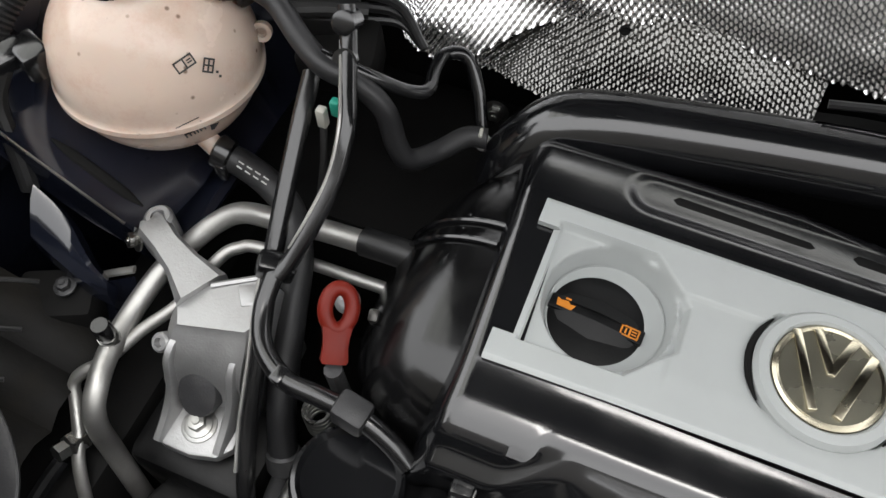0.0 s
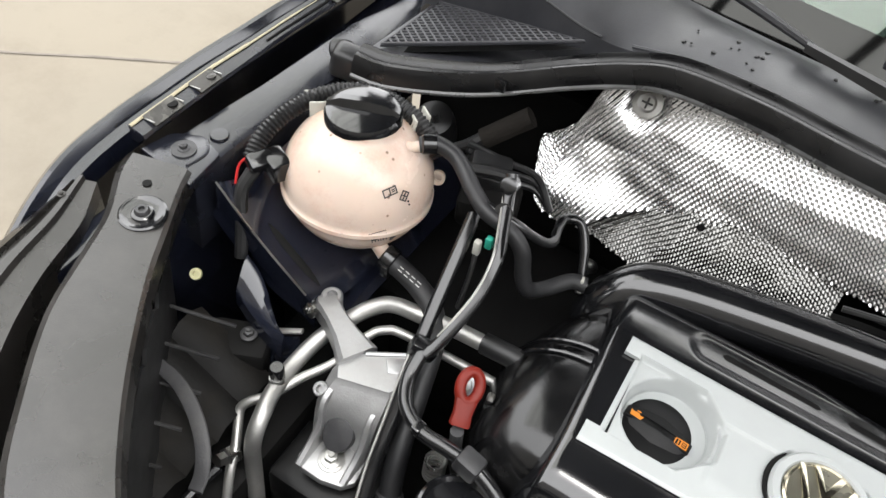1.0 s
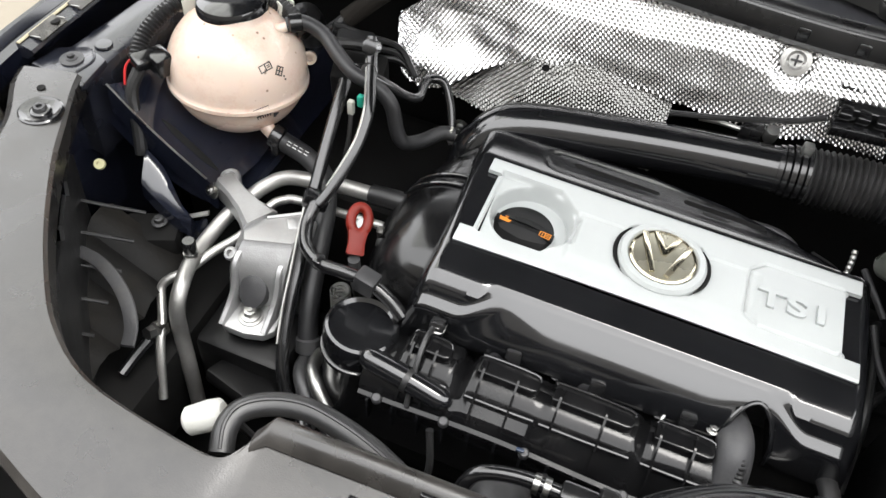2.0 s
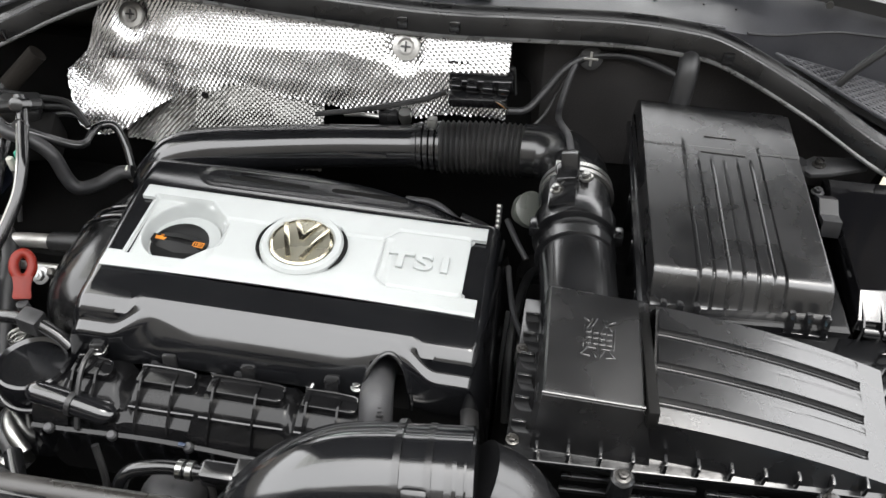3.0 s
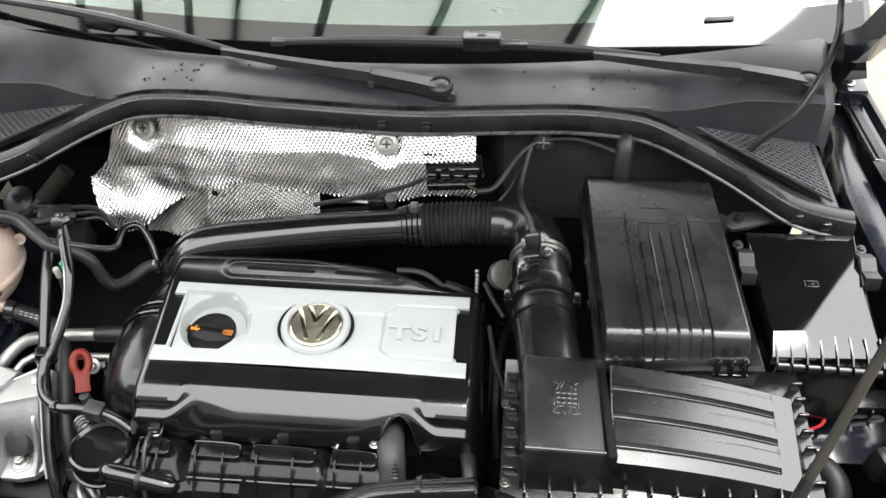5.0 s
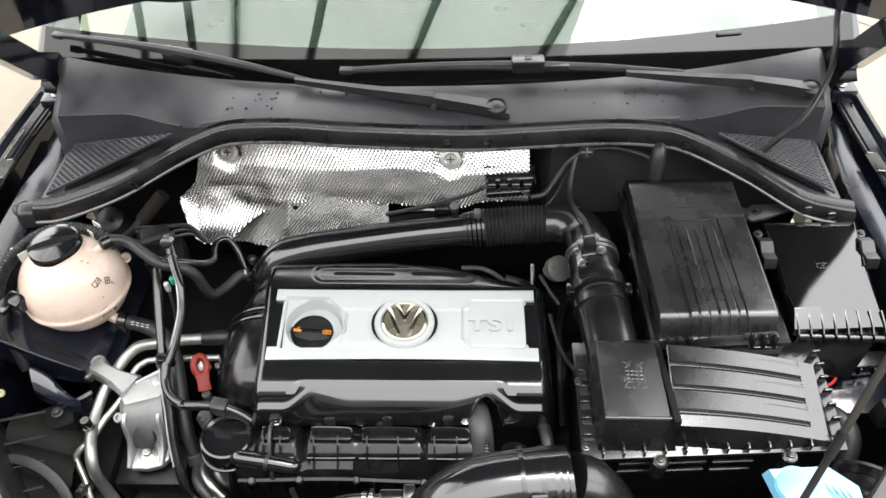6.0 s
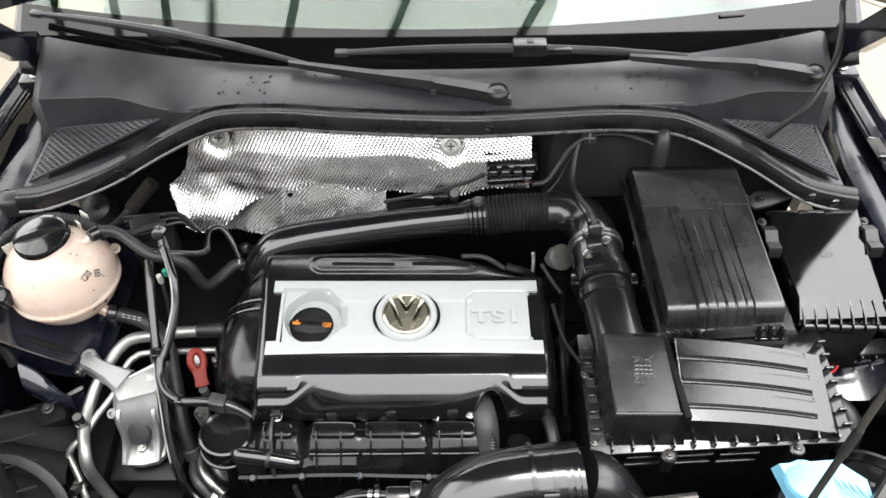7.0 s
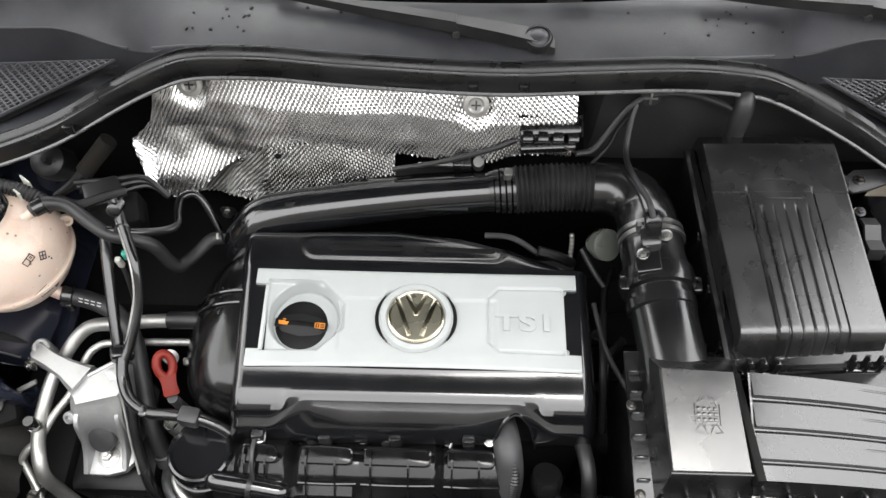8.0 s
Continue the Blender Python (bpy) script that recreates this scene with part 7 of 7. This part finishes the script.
part("cap_base", lathe([(0.0095, -0.006), (0.0095, 0.004)], (-0.519, -0.049, 0.818), (0, 0, 0), 14), M_STEEL, ac)
part("pressure_switch", lathe([(0.009, -0.012), (0.011, -0.010), (0.011, 0.004), (0.008, 0.006), (0.008, 0.016)], (-0.524, -0.130, 0.762), (65, 0, -15), 6), M_STEEL, ac, "hexagonal pressure switch")
part("switch_plug", tube([(-0.527, -0.143, 0.757), (-0.532, -0.163, 0.750), (-0.536, -0.19, 0.742)], 0.0075, 10, 4), M_BLACK, ac)
part("rubber_joint", tube([(-0.345, 0.091, 0.870), (-0.30, 0.088, 0.878), (-0.27, 0.08, 0.882)], 0.0125, 12, 4), M_RUBBER, ac)

# ---- dipstick and oil filter ----
dip = thing("oil_dipstick", (-0.315, 0.0, 0.88), "red plastic oil dipstick handle", "dipstick")
rc = Vector((-0.322, 0.009, 0.915))
rb = Vector((-0.010, 0.036, 0.024)).normalized()
rn = Vector((0.45, -0.45, 0.77))
rn = (rn - rb * rn.dot(rb)).normalized()
ra = rb.cross(rn)
ring = [rc + ra * 0.0098 * math.cos(a) + rb * 0.0150 * math.sin(a) for a in (math.tau * k / 14 for k in range(14))]
part("handle_ring", tube(ring, 0.0058, 12, 3, closed=True), M_RED, dip)
part("handle_stem", loft([[rc + rb * (-h) + ra * w * q + rn * d for q, d in ((-1, -0.004), (-0.6, -0.0055), (0.6, -0.0055), (1, -0.004), (1, 0.004), (0.6, 0.0055), (-0.6, 0.0055), (-1, 0.004))] for h, w in ((0.013, 0.0110), (0.021, 0.0095), (0.028, 0.0090), (0.038, 0.0100), (0.040, 0.0085))]), M_RED, dip)
part("tube_end", tube([(-0.312, -0.027, 0.891), (-0.308, -0.027, 0.84), (-0.30, -0.02, 0.78)], 0.007, 10, 4), M_DARKMETAL, dip)
part("shiny_bracket", box((0.008, 0.010, 0.034), (-0.303, 0.026, 0.880), 0.002, (15, 0, 10)), M_WORN, dip)
bolt(dip, (-0.336, 0.040, 0.862), 0.0075, (40, 0, 0), mat=M_ALU)
for k in range(5):
    part("spring_turn", tube([(-0.318 + 0.010 * math.cos(a), -0.050 + 0.010 * math.sin(a), 0.83 + 0.007 * k) for a in (math.tau * j / 10 for j in range(10))], 0.002, 6, 2, closed=True), M_STEEL, dip)
filt = thing("oil_filter_housing", (-0.285, -0.09, 0.80), "round black oil filter housing", "oil filter")
part("filter_cup", lathe([(0.036, -0.12), (0.0385, -0.03), (0.0415, -0.022), (0.0420, 0.0), (0.0400, 0.006), (0.0370, 0.008), (0.0335, 0.004), (0.016, 0.0025), (0, 0.003)], (-0.272, -0.090, 0.864), (-6, 4, 0), 40), M_COVER, filt)
part("filter_ring", lathe([(0.0385, -0.034), (0.0425, -0.032), (0.0425, -0.027), (0.0385, -0.025)], (-0.272, -0.090, 0.864), (-6, 4, 0), 40), M_BLACK, filt)
pu = thing("steel_coolant_pipes", (-0.33, -0.13, 0.75), "bent dark steel pipes with a clamp", "pipe")
part("bent_pipe", tube([(-0.350, -0.082, 0.745), (-0.345, -0.105, 0.755), (-0.332, -0.125, 0.760), (-0.315, -0.140, 0.750), (-0.300, -0.150, 0.735)], 0.0095, 12, 6), M_DARKMETAL, pu)
part("bent_pipe", tube([(-0.332, -0.078, 0.760), (-0.328, -0.105, 0.775), (-0.312, -0.128, 0.780), (-0.29, -0.145, 0.765)], 0.0085, 12, 6), M_STEEL, pu)
part("band_clamp", box((0.012, 0.034, 0.036), (-0.302, -0.150, 0.752), 0.004, (0, 0, -20)), M_STEEL, pu)


# ---- intake manifold in front of the engine ----
manifold = thing("intake_manifold", (-0.07, -0.12, 0.78), "gloss black ribbed plastic intake manifold", "intake manifold")
PROF = [(-0.060, 0.80), (-0.064, 0.850), (-0.072, 0.872), (-0.088, 0.880), (-0.102, 0.880), (-0.114, 0.876), (-0.122, 0.872), (-0.127, 0.864), (-0.138, 0.858), (-0.146, 0.846), (-0.150, 0.815), (-0.14, 0.74)]
PLATES = ((-0.212, -0.166), (-0.137, -0.072), (-0.058, 0.026), (0.046, 0.106))


def in_plate(x):
    """1 under a runner, 0 in the valley between two of them."""
    return max(ease(a - 0.016, a - 0.002, x) * ease(b + 0.018, b + 0.004, x) for a, b in PLATES)


secs = []
for x in steps(-0.250, 0.118, 92):
    k = in_plate(x)
    wave = 0.004 * math.sin(x * 21 + 0.6)
    secs.append([(x, y - 0.004 * (1 - k) * (z > 0.85), z - (0.016 * (1 - k) if 0.866 < z else 0.0) - (wave + 0.002 if 0.84 < z < 0.862 else 0)) for y, z in PROF])
part("manifold_body", loft(secs, caps=False, closed=False), M_MANIFOLD, manifold, smooth=32)
for a, b in PLATES:
    r = 0.007
    ol = [(a, -0.105), (b - r, -0.1055), (b - r * 0.3, -0.1035), (b, -0.098), (b - 0.001, -0.090), (b - r, -0.084), (a + 0.004, -0.083), (a, -0.088)]
    pl = part("runner_cover", prism(ol, 0.881, 0.8905, 0.0022), M_MANIFOLD, manifold)
    part("edge_bead", tube([(a + 0.001, -0.0865, 0.8895), (a + 0.006, -0.0845, 0.8915), (b - 0.008, -0.0855, 0.8915), (b - 0.0015, -0.092, 0.8905)], 0.0015, 8, 3), M_COVER, pl)
    for k in (0.10, 0.66):
        x = a + (b - a) * k
        bm = loft([[(x - 0.0012, y, z), (x + 0.0012, y, z), (x + 0.0012, y, z - 0.012), (x - 0.0012, y, z - 0.012)] for y, z in ((-0.082, 0.889), (-0.090, 0.8935), (-0.104, 0.8925), (-0.116, 0.883), (-0.126, 0.874), (-0.140, 0.862), (-0.150, 0.846))])
        part("runner_rib", bm, M_MANIFOLD, manifold)
    part("front_bead", tube([(a - 0.004, -0.1245, 0.8690), ((a + b) / 2, -0.1255, 0.8705), (b + 0.004, -0.1240, 0.8690)], 0.0022, 8, 4), M_BLACK, manifold)
part("plenum_end", tube([(-0.250, -0.122, 0.868), (-0.244, -0.126, 0.872), (-0.205, -0.131, 0.870), (-0.164, -0.136, 0.864), (-0.156, -0.138, 0.860)], [0.008, 0.0125, 0.0130, 0.0125, 0.007], 18, 6), M_COVER, manifold, "rounded glossy end of the plenum")
part("plenum_band", tube([(-0.2035, -0.1315, 0.870), (-0.1975, -0.1323, 0.8693)], 0.0140, 18, 1, smooth_path=False), M_RUBBER, manifold, "dark band")
part("seam_flange", loft([[(x, -0.1485, 0.8505 - 0.004 * math.sin(x * 21 + 0.6)), (x, -0.1530, 0.8490 - 0.004 * math.sin(x * 21 + 0.6)), (x, -0.1530, 0.8445 - 0.004 * math.sin(x * 21 + 0.6)), (x, -0.1485, 0.8440 - 0.004 * math.sin(x * 21 + 0.6))] for x in steps(-0.248, 0.114, 60)]), M_MANIFOLD, manifold, "wavy seam flange", smooth=30)
for k in range(13):
    x = -0.236 + 0.028 * k
    z = 0.8445 - 0.004 * math.sin(x * 21 + 0.6)
    part("seam_rib", loft([[(x - 0.0016, y, zz), (x + 0.0016, y, zz), (x + 0.0016, y + 0.012, zz - 0.004), (x - 0.0016, y + 0.012, zz - 0.004)] for y, zz in ((-0.1555, z + 0.003), (-0.1580, z - 0.010), (-0.1560, z - 0.035))]), M_COVER, manifold)
for x in (-0.226, -0.152, -0.066, 0.036, 0.104):
    part("seam_screw", lathe([(0.0055, -0.004), (0.0055, 0.002), (0.004, 0.004), (0, 0.004)], (x, -0.1525, 0.8505 - 0.004 * math.sin(x * 21 + 0.6)), (12, 0, 0), 14), M_DARKMETAL, manifold)
for a, b in PLATES:
    m = (a + b) / 2
    part("injector_plug", box((0.016, 0.014, 0.018), (m - 0.004, -0.074, 0.893), 0.003, (-18, 0, 6)), M_GRAIN, manifold, "black injector plug")
    part("injector_lead", tube([(m - 0.004, -0.068, 0.900), (m + 0.004, -0.060, 0.902), (m + 0.014, -0.054, 0.892)], 0.0032, 8, 4), M_RUBBER, manifold)
part("lower_seam", tube([(x, -0.1500, 0.848 - 0.004 * math.sin(x * 21 + 0.6)) for x in steps(-0.246, 0.112, 30)], 0.0018, 8, 1, smooth_path=False), M_BLACK, manifold)
for x in (-0.062, 0.046):
    bolt(manifold, (x, -0.072, 0.882), 0.0040, mat=M_DARKMETAL)
bolt(manifold, (-0.192, -0.075, 0.892), 0.0055)
bolt(manifold, (0.098, -0.072, 0.890), 0.0045)
part("tie_bar", tube([(-0.196, -0.078, 0.897), (-0.197, -0.100, 0.896), (-0.196, -0.125, 0.880), (-0.194, -0.150, 0.85)], 0.003, 8, 4), M_RUBBER, manifold)
part("bright_pin", tube([(0.052, -0.070, 0.890), (0.049, -0.080, 0.884)], 0.0018, 8, 1, smooth_path=False), M_STEEL, manifold)
for x in (-0.125, -0.030):
    part("runner_post", lathe([(0.012, -0.03), (0.010, 0.0), (0.007, 0.004), (0, 0.004)], (x, -0.070, 0.888), (0, 0, 0), 16), M_HOSE, manifold)
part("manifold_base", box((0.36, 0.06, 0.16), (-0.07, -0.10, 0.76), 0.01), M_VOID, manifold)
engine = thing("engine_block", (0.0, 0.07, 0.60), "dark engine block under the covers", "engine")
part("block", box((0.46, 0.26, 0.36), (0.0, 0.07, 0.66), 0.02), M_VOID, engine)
part("cam_cover", box((0.44, 0.16, 0.05), (0.0, 0.06, 0.865), 0.012), M_DARKMETAL, engine)
part("cap_neck", lathe([(0.030, 0), (0.030, 0.05)], (-0.1445, 0.061, 0.86), (0, 0, 0), 24), M_DARKMETAL, engine)

# made-up gearbox shape, added to block light and darken this gap
gearbox = thing("gearbox", (0.30, 0.10, 0.60), "added near-black gearbox-like filler that darkens the gap under the air pipe", "gearbox")
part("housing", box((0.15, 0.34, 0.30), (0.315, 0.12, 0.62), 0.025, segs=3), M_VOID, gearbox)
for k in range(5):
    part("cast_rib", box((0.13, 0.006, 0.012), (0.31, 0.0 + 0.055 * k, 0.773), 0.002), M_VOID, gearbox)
part("shift_lever", tube([(0.262, 0.02, 0.78), (0.258, 0.03, 0.83), (0.262, 0.06, 0.845), (0.285, 0.09, 0.84)], 0.006, 10, 4), M_RUBBER, gearbox)
part("cable", tube([(0.255, -0.03, 0.80), (0.250, 0.02, 0.86), (0.252, 0.08, 0.87), (0.262, 0.16, 0.85), (0.285, 0.22, 0.80)], 0.0055, 10, 5), M_RUBBER, gearbox)
for y in (0.045, 0.125):
    bolt(gearbox, (0.262, y, 0.772), 0.006, mat=M_DARKMETAL)

bottom = thing("fuel_rail_loom", (-0.02, -0.20, 0.88), "black hose and cable clips along the manifold front", "hose")
part("loom_hose", tube([(-0.115, -0.225, 0.83), (-0.108, -0.215, 0.870), (-0.095, -0.205, 0.888), (-0.060, -0.198, 0.894), (-0.02, -0.198, 0.894), (0.05, -0.196, 0.894), (0.10, -0.19, 0.89)], 0.0075, 12, 6), M_BLACK, bottom)
for x in (-0.045, -0.035):
    part("ear_clamp", lathe([(0.0075, -0.003), (0.0098, -0.003), (0.0098, 0.003), (0.0075, 0.003)], (x, -0.198, 0.894), (0, 90, 0), 18), M_STEEL, bottom)
part("valve", box((0.036, 0.020, 0.022), (-0.005, -0.198, 0.896), 0.004), M_BLACK, bottom)
part("valve", box((0.018, 0.024, 0.028), (0.020, -0.194, 0.898), 0.004), M_GRAIN, bottom)
part("ribbed_end", tube([(0.030, -0.197, 0.894), (0.065, -0.196, 0.894)], 0.0092, 12, 2, ripple=0.002, pitch=0.005), M_BLACK, bottom)
part("throttle_body", lathe([(0.030, -0.03), (0.034, -0.02), (0.034, 0.02), (0.028, 0.03)], (-0.07, -0.205, 0.82), (70, 0, 20), 28), M_DARKMETAL, bottom)
for x in (-0.16, -0.04, 0.03):
    part("hanging_lead", tube([(x, -0.17, 0.86), (x + 0.01, -0.19, 0.82), (x + 0.005, -0.21, 0.77)], 0.004, 8, 5), M_RUBBER, bottom)
part("blue_mark", box((0.008, 0.004, 0.003), (-0.070, -0.155, 0.862), 0.001), material("blue plastic", (0.015, 0.025, 0.05), 0.4), bottom)
part("lower_pipe", tube([(-0.28, -0.165, 0.80), (-0.25, -0.20, 0.80), (-0.20, -0.235, 0.80), (-0.15, -0.26, 0.79)], 0.010, 12, 5), M_BLACK, bottom)
part("lower_pipe", tube([(-0.30, -0.180, 0.79), (-0.27, -0.22, 0.785), (-0.22, -0.255, 0.78)], 0.008, 12, 5), M_BLACK, bottom)

elbow = thing("charge_air_elbow", (0.16, -0.22, 0.94), "large gloss black charge air elbow with a cuff", "air pipe")
part("elbow_body", tube([(0.030, -0.262, 0.83), (0.045, -0.245, 0.885), (0.078, -0.228, 0.925), (0.120, -0.214, 0.948), (0.165, -0.206, 0.956), (0.215, -0.202, 0.958)], [0.044, 0.048, 0.051, 0.052, 0.050, 0.048], 32, 8), M_COVER, elbow)
for x, r in ((0.178, 0.0525), (0.205, 0.0525), (0.222, 0.0515), (0.232, 0.0525), (0.240, 0.0525)):
    part("cuff_ring", lathe([(r - 0.006, -0.004), (r, -0.003), (r, 0.003), (r - 0.006, 0.004)], (x, -0.204, 0.957), (0, 87, 5), 40), M_BLACK, elbow)
part("cuff", lathe([(0.049, -0.032), (0.051, -0.030), (0.051, 0.030), (0.048, 0.032)], (0.210, -0.203, 0.957), (0, 87, 5), 40), M_COVER, elbow)
part("cuff_clip", box((0.022, 0.012, 0.020), (0.196, -0.238, 0.998), 0.003, (40, 0, 4)), M_BLACK, elbow)
part("duct_on", tube([(0.240, -0.203, 0.957), (0.27, -0.205, 0.940), (0.30, -0.22, 0.90), (0.32, -0.24, 0.85)], [0.046, 0.044, 0.040, 0.036], 24, 5), M_BLACK, elbow)
part("bright_trim", tube([(0.30, -0.225, 0.93), (0.35, -0.222, 0.935), (0.40, -0.218, 0.94)], 0.006, 8, 4, flat=0.4), M_WORN, elbow)
vent = hose("crankcase_hose", "thick dull hose with a braided sleeve from under the cover", [(0.110, 0.000, 0.845), (0.114, -0.035, 0.868), (0.118, -0.062, 0.886), (0.122, -0.086, 0.888), (0.124, -0.108, 0.868), (0.120, -0.130, 0.835), (0.112, -0.155, 0.79)], 0.0180, M_OLD_HOSE)
part("braid", tube([(0.128, -0.096, 0.898), (0.130, -0.116, 0.880), (0.127, -0.136, 0.850)], [0.004, 0.008, 0.006], 10, 5, ripple=0.0012, pitch=0.004), M_RUBBER, vent, "braided sleeve")
hose("small_drain_hose", "short black drain hose", [(0.215, -0.05, 0.86), (0.222, -0.09, 0.868), (0.225, -0.12, 0.855), (0.225, -0.14, 0.82)], 0.010, M_RUBBER)
part_seat = thing("plastic_knob", (0.165, -0.10, 0.85), "small round black plastic knob", "knob")
part("knob_disc", lathe([(0.020, -0.02), (0.021, 0.0), (0.018, 0.006), (0.010, 0.004), (0, 0.006)], (0.172, -0.105, 0.855), (-30, 0, 0), 24), M_BLACK, part_seat)

# ---- washer bottle cap and the corner behind the headlight ----
washer = thing("washer_filler", (0.54, -0.23, 0.93), "pale blue washer filler cap on a dark neck", "washer filler")
bm = loft([[(0.478, -0.205, 0.972), (0.560, -0.198, 0.972), (0.600, -0.225, 0.966), (0.604, -0.262, 0.960), (0.500, -0.270, 0.960), (0.486, -0.230, 0.968)], [(0.482, -0.207, 0.992), (0.558, -0.201, 0.990), (0.594, -0.226, 0.984), (0.598, -0.258, 0.978), (0.504, -0.265, 0.980), (0.492, -0.230, 0.988)]])
bm.transform(Matrix.Translation((0.016, 0.012, 0)))
wcap = part("filler_cap", bm, M_BLUE, washer, "pale blue hinged cap", smooth=20)
part("cap_dome", lathe([(0.030, 0), (0.028, 0.006), (0.018, 0.010), (0, 0.011)], (0.531, -0.216, 0.984), (-5, 5, 0), 28), M_BLUE, wcap)
for k in range(4):
    part("cap_rib", box((0.0022, 0.034, 0.0025), (0.572 + 0.009 * k, -0.222 - 0.003 * k, 0.9875 - 0.001 * k), 0.0006, (-8, 5, 25)), M_BLUE, wcap)
part("neck", lathe([(0.024, -0.10), (0.026, 0.0), (0.030, 0.03)], (0.525, -0.240, 0.935), (0, 0, 0), 24), M_DUSTY, washer)
corner = thing("corner_parts", (0.68, -0.05, 0.85), "black plastic parts and red cables below the fuse box", "cable box")
part("cable_tray", box((0.125, 0.030, 0.030), (0.720, 0.048, 0.862), 0.005, (0, 0, 3)), M_BLACK, corner)
for k in range(5):
    part("tray_rib", box((0.003, 0.006, 0.020), (0.680 + 0.022 * k, 0.031, 0.866), 0.001), M_BLACK, corner)
for pts in ([(0.664, 0.040, 0.872), (0.668, 0.028, 0.874), (0.682, 0.024, 0.872), (0.692, 0.014, 0.864), (0.684, 0.004, 0.858), (0.664, 0.000, 0.852), (0.650, 0.006, 0.845)], [(0.708, 0.064, 0.874), (0.705, 0.046, 0.882), (0.696, 0.032, 0.878), (0.686, 0.026, 0.872)], [(0.676, 0.058, 0.876), (0.672, 0.042, 0.880), (0.668, 0.032, 0.874)]):
    part("red_cable", tube([(x - 0.004, y + 0.012, z - 0.004) for x, y, z in pts], 0.0023, 8, 6), M_REDWIRE, corner, "red cable")
part("wheel_arch_panel", sheet(steps(0, 1, 16), steps(0, 1, 10), lambda u, v: Vector((0.65 + 0.185 * u, 0.085 - 0.10 * v - 0.02 * u, 0.835 + 0.05 * u * u - 0.015 * v)), 0.004), M_PAINT, corner, "painted arch panel")
part("buffer", box((0.036, 0.032, 0.050), (0.745, -0.040, 0.866), 0.007, (0, 0, 15), taper=0.85), M_RUBBER, corner)
bolt(corner, (0.745, -0.038, 0.891), 0.0055, mat=M_DARKMETAL)
part("upright", box((0.030, 0.080, 0.10), (0.790, -0.038, 0.855), 0.008, (0, 14, -12)), M_RUBBER, corner)
part("dark_hose", tube([(0.660, -0.010, 0.820), (0.685, -0.035, 0.832), (0.695, -0.065, 0.828), (0.685, -0.10, 0.80)], 0.016, 16, 6), M_HOSE, corner)
part("pale_clip", box((0.008, 0.008, 0.012), (0.766, -0.022, 0.915), 0.002, (0, 20, 0)), M_YELLOW, corner)
part("lamp_ring", lathe([(0.050, -0.03), (0.054, -0.02), (0.054, 0.0), (0.050, 0.004), (0.044, 0.002), (0.042, -0.02)], (0.672, -0.165, 0.895), (-35, 10, 0), 36), M_BLACK, corner, "black round lamp ring")
part("lamp_core", lathe([(0.044, -0.02), (0.040, -0.012), (0, -0.010)], (0.672, -0.165, 0.895), (-35, 10, 0), 36), M_GRAIN, corner)
